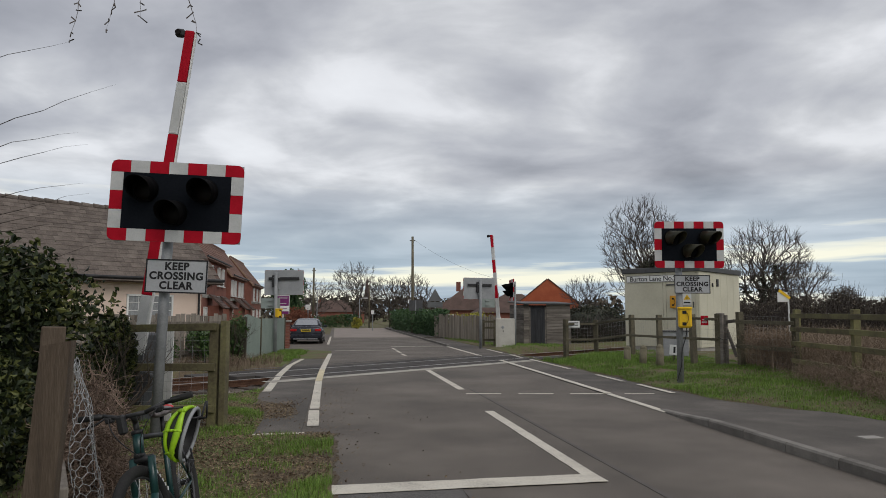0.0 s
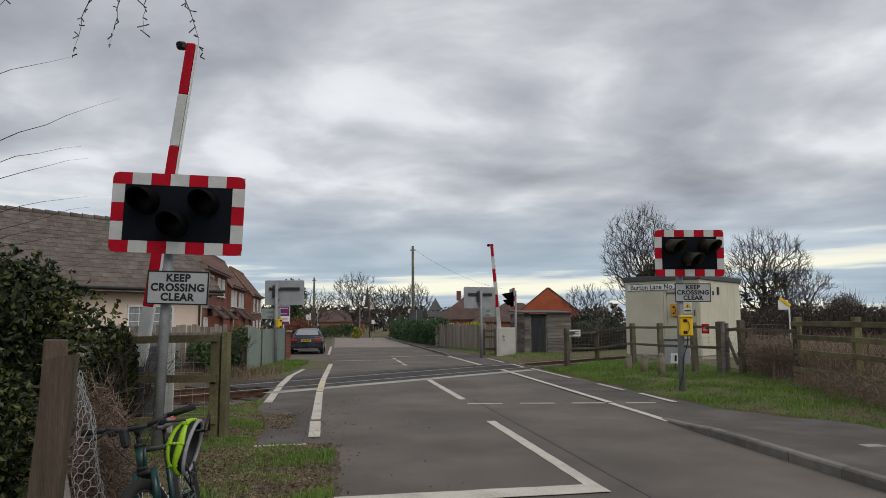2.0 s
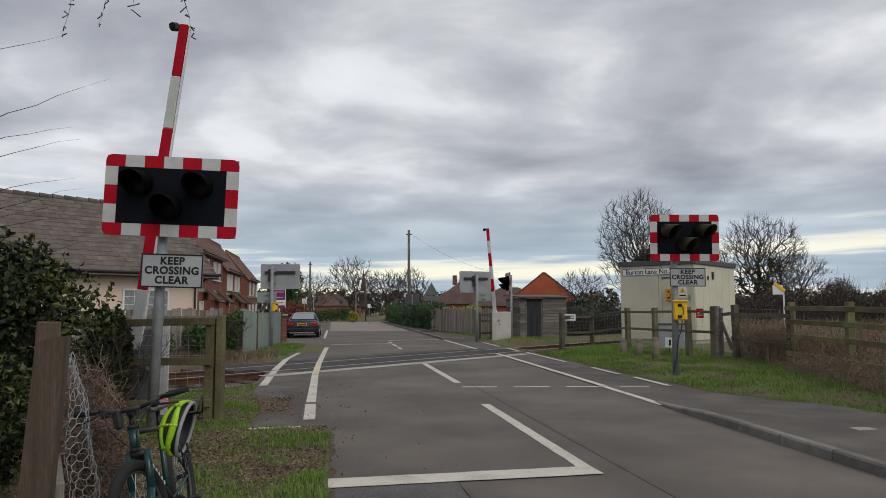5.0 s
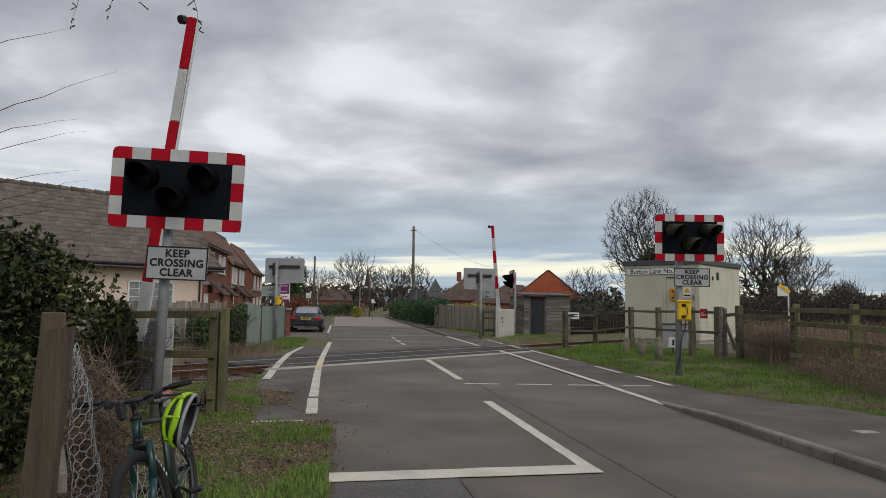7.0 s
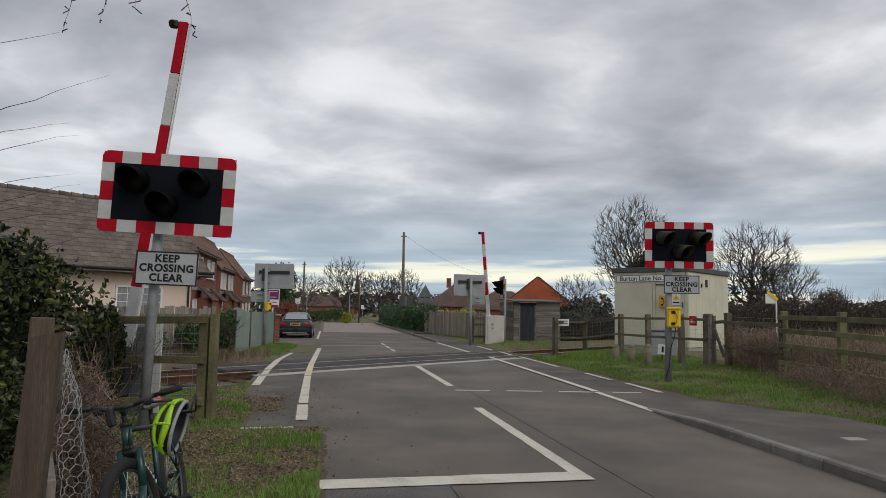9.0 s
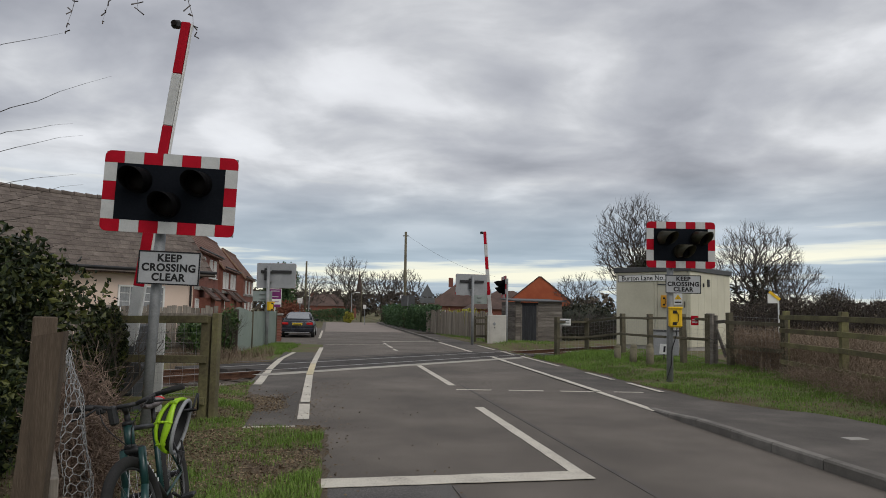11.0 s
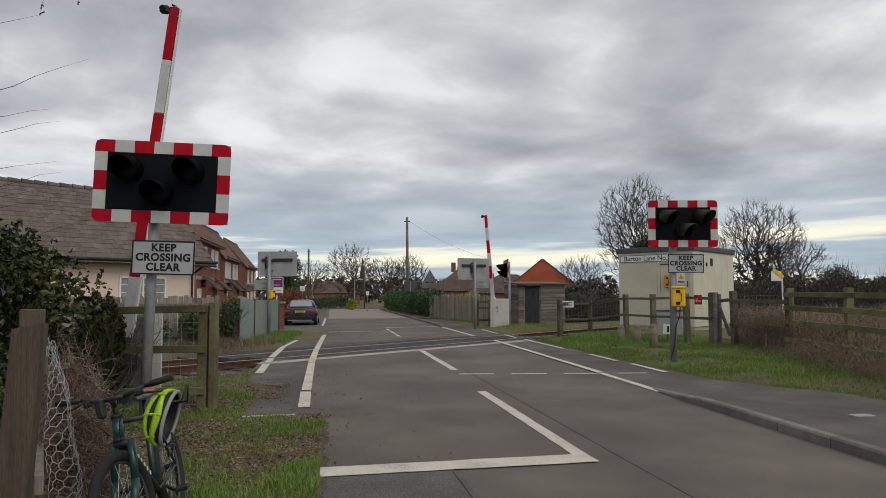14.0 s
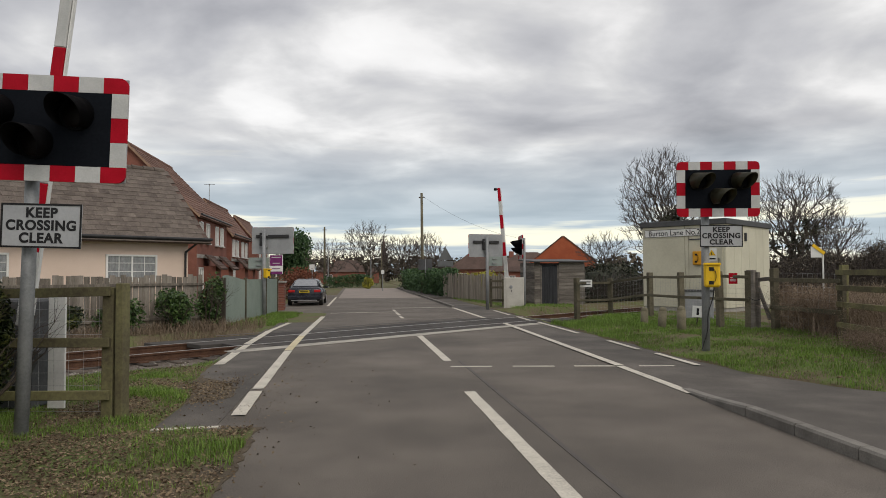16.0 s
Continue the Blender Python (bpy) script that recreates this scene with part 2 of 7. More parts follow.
M_TILE = material("brown_roof_tile", two((0.12, 0.06, 0.042), (0.21, 0.115, 0.085)), 0.8, 20, 0.85, 0.4, 0.006, rand=0.3, coords="World")
M_TILE_DARK = material("dark_roof_tile", two((0.065, 0.042, 0.034), (0.13, 0.085, 0.07)), 0.8, 20, 0.85, 0.4, 0.006, coords="World")
M_GALV = material("galvanised_steel", two((0.20, 0.21, 0.215), (0.31, 0.32, 0.325)), 3, 40, 0.6, 0.1, 0.002, metal=0.25)
M_GREYPAINT = material("grey_painted_metal", two((0.24, 0.25, 0.26), (0.33, 0.34, 0.35)), 2, 40, 0.6, 0.08)
M_DARKGREY = material("dark_grey_metal", two((0.045, 0.047, 0.05), (0.09, 0.092, 0.095)), 2, 30, 0.6, 0.1)
M_BLACK = material("black_signal_board", two((0.0055, 0.007, 0.010), (0.010, 0.012, 0.016)), 2, 30, 0.85, 0.05, spec=0.05)
M_BLACKMETAL = material("black_metal", two((0.010, 0.010, 0.011), (0.03, 0.03, 0.032)), 3, 40, 0.5, 0.1)
M_RED = material("red_reflective", two((0.34, 0.004, 0.014), (0.44, 0.007, 0.022)), 4, 60, 0.6, 0.03, spec=0.1)
M_WHITE = material("white_reflective", two((0.44, 0.45, 0.44), (0.56, 0.56, 0.55)), 4, 60, 0.55, 0.03)
M_SIGNGREY = material("grey_sign_face", two((0.35, 0.36, 0.37), (0.43, 0.44, 0.45)), 2, 40, 0.5, 0.03)
M_WHITEPAINT = material("white_paint", two((0.66, 0.66, 0.64), (0.80, 0.80, 0.78)), 1.5, 30, 0.55, 0.05)
M_PALE = material("pale_cabinet_paint", two((0.42, 0.40, 0.36), (0.55, 0.53, 0.48)), 1.5, 30, 0.6, 0.05)
M_YELLOW = material("yellow_plastic", two((0.75, 0.45, 0.01), (0.85, 0.54, 0.02)), 3, 30, 0.45, 0.03)
M_AMBER = material("amber_box", two((0.55, 0.25, 0.01), (0.70, 0.34, 0.02)), 3, 30, 0.5, 0.03)
M_RUST = material("rusty_steel", [(0.15, (0.045, 0.022, 0.014)), (0.5, (0.10, 0.05, 0.03)), (0.85, (0.17, 0.09, 0.055))], 3, 40, 0.85, 0.4, 0.004, metal=0.2)
M_RAILHEAD = material("worn_rail_head", two((0.42, 0.40, 0.38), (0.60, 0.58, 0.56)), 2, 40, 0.4, 0.05, metal=0.7)
M_SLEEPER = material("sleeper_timber", two((0.05, 0.04, 0.032), (0.13, 0.105, 0.085)), 2, 25, 0.9, 0.6, 0.008, rand=0.5)
M_DECK = material("crossing_deck", two((0.032, 0.028, 0.025), (0.065, 0.058, 0.052)), 0.8, 40, 0.85, 0.4, 0.006, coords="World", rand=0.4)
M_CONCRETE = material("concrete", two((0.22, 0.21, 0.19), (0.38, 0.36, 0.33)), 2, 40, 0.9, 0.4, 0.006, rand=0.3)
M_OLDCONCRETE = material("lichened_concrete", two((0.11, 0.10, 0.065), (0.22, 0.195, 0.135)), 4, 40, 0.9, 0.4, 0.006, rand=0.3)
M_GLASS = material("window_glass", two((0.015, 0.018, 0.022), (0.03, 0.034, 0.04)), 1, 5, 0.12, 0, spec=0.7)
M_NETPANE = material("glass_over_net_curtain", two((0.16, 0.17, 0.18), (0.30, 0.31, 0.32)), 3, 30, 0.15, 0, spec=0.6, stretch=(4, 4, 1))
M_WIRE = material("galvanised_wire", two((0.25, 0.25, 0.25), (0.45, 0.45, 0.44)), 5, 40, 0.5, 0, metal=0.6)
M_BACKPLATE = material("grey_green_sign_back", two((0.20, 0.24, 0.225), (0.28, 0.32, 0.30)), 2, 40, 0.6, 0.05)
M_PURPLE = material("purple_board", two((0.14, 0.015, 0.11), (0.19, 0.022, 0.15)), 3, 30, 0.5, 0.02)


# ---- mesh helpers ----
def link_mesh(name, bm, mat, parent=None, label="", smooth=False):
    me = bpy.data.meshes.new(name)
    bm.normal_update()
    if smooth:
        for f in bm.faces:
            f.smooth = True
    bm.to_mesh(me)
    bm.free()
    me.materials.append(mat)
    ob = new(name, me)
    if parent:
        ob.parent = parent
    if label:
        ob["label"] = label
    return ob


def part(name, bm, mat, parent, label="", smooth=False):
    return link_mesh(name, bm, mat, parent, label, smooth)


def thing(name, m, label, category, group="", kind=""):
    ob = new(name)
    ob.empty_display_size = 0.2
    ob.matrix_world = m
    return tagged(ob, label, category, group, kind)


def box(bm, c, size, m=None, bevel=0.0):
    g = bmesh.ops.create_cube(bm, size=1.0, matrix=(m or Matrix()) @ Matrix.Translation(c) @ Matrix.Diagonal((*size, 1)))
    if bevel:
        es = list({e for v in g["verts"] for e in v.link_edges})
        bmesh.ops.bevel(bm, geom=es, offset=bevel, segments=1, affect="EDGES")
    return bm


def cube(c, size, bevel=0.0, m=None):
    return box(bmesh.new(), c, size, m, bevel)


def rod(bm, a, b, r0, r1=None, n=10, caps=True):
    a, b = Vector(a), Vector(b)
    d = b - a
    m = Matrix.Translation((a + b) / 2) @ d.to_track_quat("Z", "Y").to_matrix().to_4x4()
    bmesh.ops.create_cone(bm, cap_ends=caps, segments=n, radius1=r0, radius2=r0 if r1 is None else r1, depth=d.length, matrix=m)
    return bm


def tube(a, b, r0, r1=None, n=12):
    return rod(bmesh.new(), a, b, r0, r1, n)


def prism(outline, y0, y1):
    """An outline in x, z pushed from y0 to y1."""
    bm = bmesh.new()
    a = [bm.verts.new((x, y0, z)) for x, z in outline]
    b = [bm.verts.new((x, y1, z)) for x, z in outline]
    n = len(outline)
    bm.faces.new(a)
    bm.faces.new(list(reversed(b)))
    for i in range(n):
        bm.faces.new((a[i], b[i], b[(i + 1) % n], a[(i + 1) % n])[::-1])
    bmesh.ops.recalc_face_normals(bm, faces=bm.faces)
    return bm


def mesh_object(name, verts, faces, mat, parent=None, label="", category="", kind="", smooth=False):
    me = bpy.data.meshes.new(name)
    me.from_pydata([tuple(v) for v in verts], [], [tuple(f) for f in faces])
    if smooth:
        me.polygons.foreach_set("use_smooth", [True] * len(me.polygons))
    me.materials.append(mat)
    ob = new(name, me)
    if parent:
        ob.parent = parent
    return tagged(ob, label, category, "", kind)


def letters(text, size, mat, parent, m, name="lettering", spacing=1.0, bold=0.0):
    cu = bpy.data.curves.new(name, "FONT")
    cu.body, cu.size, cu.align_x, cu.align_y, cu.extrude, cu.offset, cu.space_character = text, size, "CENTER", "CENTER", 0.001, bold, spacing
    tmp = new(name + "_outline", cu)
    bpy.context.view_layer.update()
    me = bpy.data.meshes.new_from_object(tmp.evaluated_get(bpy.context.evaluated_depsgraph_get()))
    bpy.data.objects.remove(tmp)
    me.materials.clear()
    me.materials.append(mat)
    ob = new(name, me)
    ob.parent, ob.matrix_basis = parent, m
    return ob


# ---- plan: along the road (s ahead, d to its right) and along the track ----
ROAD = Vector((-0.1874, 0.9823))
SIDE = Vector((0.9823, 0.1874))
START = Vector((1.2, 7.18))
RZ = 10.8
RAIL = Vector((0.647, 0.762)).normalized()
ACROSS = Vector((-RAIL.y, RAIL.x))
MID = Vector((-7.1, 16.55))
TZ = math.degrees(math.atan2(RAIL.y, RAIL.x))


def R(s, d, z=0.0):
    p = START + ROAD * s + SIDE * d
    return Vector((p.x, p.y, z))


def T(a, o, z=0.0):
    p = MID + RAIL * a + ACROSS * o
    return Vector((p.x, p.y, z))


def sd(x, y):
    v = Vector((x, y)) - START
    return v.dot(ROAD), v.dot(SIDE)


def ao(x, y):
    v = Vector((x, y)) - MID
    return v.dot(RAIL), v.dot(ACROSS)


def step(a, b, x):
    t = min(1.0, max(0.0, (x - a) / (b - a)))
    return t * t * (3 - 2 * t)


def footway_edge(s):
    return 5.15 - 0.6 * step(3.5, 7.0, s) + 0.14 * noise.noise((s * 0.8, 31, 0)) + 0.07 * noise.noise((s * 3.1, 37, 0))


def footway_left(s):
    """Where the verge meets the footway, or the road where there is none."""
    if s < 3.0:
        return -2.56
    return -3.62 - 0.43 * step(4.0, 8.0, s) if s < 19 else -2.72


def ground_z(x, y):
    s, d = sd(x, y)
    a, o = ao(x, y)
    bump = 0.035 * noise.noise((x * 0.9, y * 0.9, 0)) + 0.02 * noise.noise((x * 3, y * 3, 5))
    e = footway_edge(s)
    if d > 0:
        if d < e:
            z = -0.10
        else:
            z = 0.03 + 0.13 * step(e, e + 1.4, d) + 0.06 * step(6.5, 8.5, d) + bump
            z += 0.06 * step(5.0, 1.0, s)
    else:
        z = -0.10 if d > (-5.0 if s > 30 else footway_left(s)) else 0.015 + bump * 0.7
        if s > 45:
            z = -0.1
    if abs(o) < 3.4 and not (-4.1 < d < 4.7):
        z = z + (-0.30 - z) * step(3.2, 2.2, abs(o))
    if 25.0 < s < 50 and -5.4 < d <= 0:
        z = -0.10
    if s > 26 and d > -60:
        z = min(z, 0.06)
    return z


def ground():
    ds = [-900, -500, -250, -120, -70, -45, -32, -24, -19, -15, -12, -10, -9] + [-8.4 + 0.2 * i for i in range(22)] + [-4.06, -4.04] + [-3.95 + 0.1 * i for i in range(12)] + [-2.73, -2.71, -2.57, -2.55]
    ds += [-2.0, 0.0, 2.0, 4.0, 4.4] + [4.5 + 0.08 * i for i in range(15)] + [5.75 + 0.22 * i for i in range(26)] + [12, 13.5, 15.5, 18, 22, 28, 38, 60, 100, 200, 400, 700, 1200]
    ss = [-600, -300, -120, -50, -25, -12, -8, -6] + [-5 + 0.22 * i for i in range(118)] + [21 + 0.5 * i for i in range(22)] + [33, 36, 40, 45, 52, 60, 72, 90, 130, 200, 350, 700, 1500]
    verts, faces = [], []
    for s in ss:
        for d in ds:
            p = R(s, d)
            verts.append((p.x, p.y, ground_z(p.x, p.y)))
    w = len(ds)
    for j in range(len(ss) - 1):
        for i in range(w - 1):
            faces.append((j * w + i, j * w + i + 1, (j + 1) * w + i + 1, (j + 1) * w + i))
    return mesh_object("ground", verts, faces, M_GROUND, None, "uneven verge of rough grass, soil and leaf litter", "ground", "structure", True)


ground()


def strip(name, mat, s0, s1, left, right, z=0.0, n=40, thick=0.14, label="", category="road", camber=0.0):
    """A slab along the road between two edges, each a function of s."""
    bm = bmesh.new()
    rows = []
    for i in range(n + 1):
        s = s0 + (s1 - s0) * i / n
        zz = z(s) if callable(z) else z
        l, r = left(s), right(s)
        rows.append([bm.verts.new(R(s, l, zz)), bm.verts.new(R(s, (l + r) / 2, zz + camber)), bm.verts.new(R(s, r, zz)), bm.verts.new(R(s, r, zz - thick)), bm.verts.new(R(s, l, zz - thick))])
    for a, b in zip(rows, rows[1:]):
        for k in range(5):
            bm.faces.new((a[k], a[(k + 1) % 5], b[(k + 1) % 5], b[k]))
    bm.faces.new(rows[0])
    bm.faces.new(rows[-1])
    bmesh.ops.recalc_face_normals(bm, faces=bm.faces)
    return tagged(link_mesh(name, bm, mat), label, category, "", "structure")


def ragged(base, amp, f, seed):
    return lambda s: base + amp * noise.noise((s * f, seed, 0.3)) + amp * 0.5 * noise.noise((s * f * 3.7, seed, 4.1))


def kerb_line(s):
    return 3.0 - 0.2 * step(5.2, 4.0, s) - 0.03 * min(9.0, max(0.0, 4.0 - s))


road_left = ragged(-2.62, 0.07, 0.9, 2.0)
strip("road", M_ASPHALT, -14, 75, lambda s: road_left(s) + (-3.0 - road_left(s)) * step(2.3, 2.7, s), kerb_line, 0.0, 180, label="grey asphalt road worn smooth by traffic", camber=0.0)
strip("road_patch", M_ASPHALT_OLD, -14, -0.12, lambda s: -2.66 + 0.1 * noise.noise((s, 7, 0)), lambda s: -1.38 + 0.07 * noise.noise((s * 2, 1, 0)), 0.004, 60, 0.02, "coarse worn asphalt patch at the road edge")
strip("road_far", M_BUFF, 42, 74.5, lambda s: -2.7, lambda s: 2.8, 0.005, 20, 0.02, "buff-coloured anti-skid road surfacing")
strip("footway", M_PAVE, 2.95, 19.5, lambda s: footway_left(max(3.01, min(s, 18.9))) - 0.12, lambda s: -3.004, 0.002, 30, label="asphalt footway crossing beside the road", category="pavement")


strip("road_apron", M_ASPHALT, 24.6, 49.5, lambda s: -5.35 + 1.9 * step(26.8, 24.6, s), lambda s: -3.004, 0.0, 40, 0.1, "asphalt lay-by where a car is parked")


strip("soil_edge", M_SOIL, -9, 3.0, lambda s: -2.80, lambda s: -2.52 + 0.10 * noise.noise((s * 1.7, 4, 0)) + 0.06 * noise.noise((s * 6, 9, 0)), 0.009, 120, 0.02, "crumbled soil and grit along the road edge", "ground")
strip("soil_spill", M_SOIL, 4.3, 7.0, lambda s: -4.1, lambda s: -3.2 - 0.75 * step(5.6, 7.0, s) - 0.5 * step(4.9, 4.3, s) + 0.14 * noise.noise((s * 2.1, 14, 0)), 0.007, 40, 0.02, "soil and leaf mould spilt over the footway", "ground")


def pave_z(s):
    return 0.115 - 0.11 * step(2.4, 5.0, s)


strip("pavement", M_PAVE, -14, 40, lambda s: kerb_line(s) + 0.004 if s > 4.7 else kerb_line(s) + 0.13, lambda s: footway_edge(s) + 0.05 * noise.noise((s * 1.3, 3, 0)), pave_z, 150, label="dark asphalt pavement with a dropped end at the crossing", category="pavement")
strip("pavement_far", M_PAVE, 40.01, 75, lambda s: 3.1, lambda s: 5.1, 0.08, 20, label="asphalt pavement beside the hedge", category="pavement")


def marking(s0, d0, s1, d1, w, mat=M_PAINT, z=0.006, name="road_marking", label="worn white painted road line"):
    a, b = R(s0, d0), R(s1, d1)
    t = (b - a).normalized()
    q = Vector((-t.y, t.x, 0)) * w / 2
    n = max(2, int((b - a).length / 0.12))
    verts, faces = [], []
    for i in range(n + 1):
        p = a.lerp(b, i / n)
        j0 = 1 + 0.10 * noise.noise((p.x * 4, p.y * 4, 1))
        j1 = 1 + 0.10 * noise.noise((p.x * 4, p.y * 4, 9))
        verts += [p + q * j0 + Vector((0, 0, z)), p - q * j1 + Vector((0, 0, z)), p + q * j0 + Vector((0, 0, z - 0.004)), p - q * j1 + Vector((0, 0, z - 0.004))]
    for i in range(n):
        k = 4 * i
        faces += [(k, k + 1, k + 5, k + 4), (k + 2, k, k + 4, k + 6), (k + 1, k + 3, k + 7, k + 5)]
    return mesh_object(name, verts, faces, mat, None, label, "road marking", "structure")


marking(-0.115, -2.57, 0.0, 0.06, 0.33, z=0.016, label="broad white give-way line across one lane")
marking(0.10, 0.0, 4.85, 0.0, 0.15)
marking(8.2, 0.14, 13.5, 0.10, 0.15)
for d0, d1 in ((0.09, 0.80), (1.15, 1.86), (2.2, 2.9), (3.3, 3.9)):
    marking(7.44 - 0.142 * d0, d0, 7.44 - 0.142 * d1, d1, 0.10)
marking(5.5, -2.89, 10.4, -2.94, 0.16, z=0.012)
marking(10.4, -2.94, 13.8, -2.92, 0.16, M_PAINT_Y, z=0.022)
marking(13.8, -2.92, 22.0, -2.76, 0.16, z=0.022)
marking(3.65, -2.86, 5.3, -2.89, 0.17, z=0.012)
marking(3.05, -3.7, 3.1, -2.95, 0.09)
marking(4.25, 2.89, 7.0, 2.96, 0.14, z=0.010)
marking(7.0, 2.96, 17.3, 3.17, 0.15, z=0.022)
marking(19.3, 3.06, 28.0, 3.0, 0.15)
marking(8.3, -3.95, 11.9, -4.0, 0.17, z=0.012)
marking(11.9, -4.0, 15.6, -3.95, 0.17, z=0.022)
marking(15.6, -3.95, 18.8, -3.7, 0.14, z=0.022)
for s0, s1 in ((6.8, 8.6), (9.3, 11.2), (13.2, 17.6), (18.5, 20.5), (21.5, 24.8)):
    marking(s0, 4.28, s1, 4.34, 0.12, z=0.022)
marking(28.2, 0.15, 28.5, 2.8, 0.14)
for s0, s1 in ((20.6, 21.8), (22.6, 24.4), (25.2, 26.6)):
    marking(s0, 0.15, s1, 0.12, 0.12)
marking(31.0, -2.95, 44.0, -2.9, 0.13)
marking(24.5, -2.6, 25.0, 0.0, 0.09)


marking(-8.0, 0.40, 8.2, 0.36, 0.05, M_SEAM, 0.005, "road_seam", "dark tar seam along the middle of the road")
marking(-0.28, -1.35, -9.0, -1.2, 0.05, M_SEAM, 0.009, "road_seam", "dark edge of the coarse asphalt patch")


# kerbs: separate stones on the raised stretch
def kerbs():
    run = thing("kerb", Matrix(), "row of grey concrete kerb stones dropping to the crossing", "kerb", "", "structure")
    for i in range(22):
        s0 = 4.6 - 0.915 * i
        z0, z1 = pave_z(s0), pave_z(s0 - 0.905)
        bm = bmesh.new()
        vs = [bm.verts.new(R(s, kerb_line(s) + dd, z)) for s, zz in ((s0, z0), (s0 - 0.9, z1)) for dd, z in ((0.002, -0.05), (0.002, zz - 0.02), (0.022, zz + 0.002), (0.128, zz + 0.004), (0.128, -0.05))]
        for k in range(5):
            bm.faces.new((vs[k], vs[(k + 1) % 5], vs[5 + (k + 1) % 5], vs[5 + k]))
        bm.faces.new(vs[:5])
        bm.faces.new(vs[5:])
        bmesh.ops.recalc_face_normals(bm, faces=bm.faces)
        part("kerb_stone", bm, M_KERB, run)
    far = thing("kerb_far", Matrix(), "row of concrete kerb stones along the far pavement", "kerb", "", "structure")
    for i in range(40):
        s0 = 28.5 + 0.915 * i
        d = 3.03
        part("kerb_stone", box(bmesh.new(), (0, 0, 0), (0.13, 0.9, 0.2), Matrix.Translation(R(s0, d, 0.0)) @ pose(0, 0, 0, 0, 0, RZ)), M_KERB, far)


kerbs()


# ---- railway ----
def railway():
    bed = bmesh.new()
    g = [bed.verts.new(T(a, o, z)) for a in (-60, 90) for o, z in ((-2.6, -0.36), (-1.7, -0.19), (1.7, -0.19), (2.6, -0.36))]
    for k in range(3):
        bed.faces.new((g[k], g[k + 1], g[5 + k], g[4 + k]))
    bmesh.ops.recalc_face_normals(bed, faces=bed.faces)
    tagged(link_mesh("track_bed", bed, M_DIRT), "dirty brown ballast bed under the track", "ground", "", "structure")
    for o in (-0.755, 0.755):
        rail = thing("rail", Matrix(), "rusty steel running rail with a polished head", "rail", "rails", "structure")
        web = bmesh.new()
        for cz, sx, sz in ((-0.145, 0.14, 0.02), (-0.085, 0.022, 0.11), (-0.022, 0.07, 0.036)):
            box(web, (15, 0, cz), (150, sx, sz))
        ob = part("rail_web", web, M_RUST, rail)
        head = part("rail_head", cube((15, 0, -0.002), (150, 0.055, 0.008)), M_RAILHEAD, rail, "polished rail head")
        for p in (ob, head):
            p.matrix_basis = Matrix.Translation(T(0, o, 0.012)) @ pose(0, 0, 0, 0, 0, TZ)
    proto = None
    for i in range(150):
        a = -22 + 0.65 * i
        s, d = sd(*T(a, 0)[:2])
        if -4.8 < d < 5.4:
            continue
        m = Matrix.Translation(T(a, 0, -0.235)) @ pose(0, 0, 0, 0, 0, TZ + random.uniform(-1, 1))
        if proto is None:
            proto = thing("sleeper", m, "weathered timber railway sleeper under the rails", "sleeper", "sleepers", "structure")
            part("timber", cube((0, 0, 0), (0.25, 2.6, 0.16), 0.015), M_SLEEPER, proto)
            for o in (-0.755, 0.755):
                part("rail_chair", cube((0, o, 0.085), (0.2, 0.34, 0.04), 0.01), M_RUST, proto)
        else:
            copy_thing(proto, m)
    # crossing deck panels between and beside the rails
    deck = thing("crossing_deck", Matrix(), "dark rubber level crossing deck panels between the rails", "crossing deck", "", "structure")
    for k, (o0, o1) in enumerate(((-1.48, -0.83), (-0.68, -0.02), (0.0, 0.68), (0.83, 1.55))):
        for i in range(9):
            a0 = 2.0 + 1.35 * i - (o0 + o1) * 0.37
            bm = box(bmesh.new(), (0.67, (o0 + o1) / 2, 0), (1.33, o1 - o0, 0.1), Matrix(), 0.01)
            ob = part("deck_panel", bm, M_DECK, deck)
            ob.matrix_basis = Matrix.Translation(T(a0, 0, -0.037)) @ pose(0, 0, 0, 0, 0, TZ)
    for o, w, mat, z, a0, a1, lab in ((-1.74, 0.46, M_PAINT_WORN, 0.010, 1.5, 12.2, "broad worn white line beside the track"), (2.0, 0.16, M_ASPHALT_OLD, 0.008, 3.2, 13.0, "pale joint line beside the far rail")):
        bm = cube(((a0 + a1) / 2, 0, 0), (a1 - a0, w, 0.006))
        ob = tagged(link_mesh("crossing_line", bm, mat), lab, "road marking", "", "structure")
        ob.matrix_world = Matrix.Translation(T(0, o, z)) @ pose(0, 0, 0, 0, 0, TZ)


railway()


M_LENS = material("dark_lens", two((0.006, 0.004, 0.004), (0.012, 0.008, 0.007)), 6, 30, 0.45, 0, spec=0.12)
M_HOOD = material("hood_black", two((0.004, 0.004, 0.0045), (0.009, 0.009, 0.010)), 4, 30, 0.8, 0.05, spec=0.06)
# olive see-through hoods; the light on their tops is put into the colour
M_HOOD2 = material("hood_lit_olive", two((0.017, 0.016, 0.008), (0.034, 0.032, 0.016)), 4, 30, 0.5, 0.05)
M_TEXT = material("black_lettering", two((0.006, 0.006, 0.007), (0.012, 0.012, 0.012)), 4, 30, 0.6, 0)


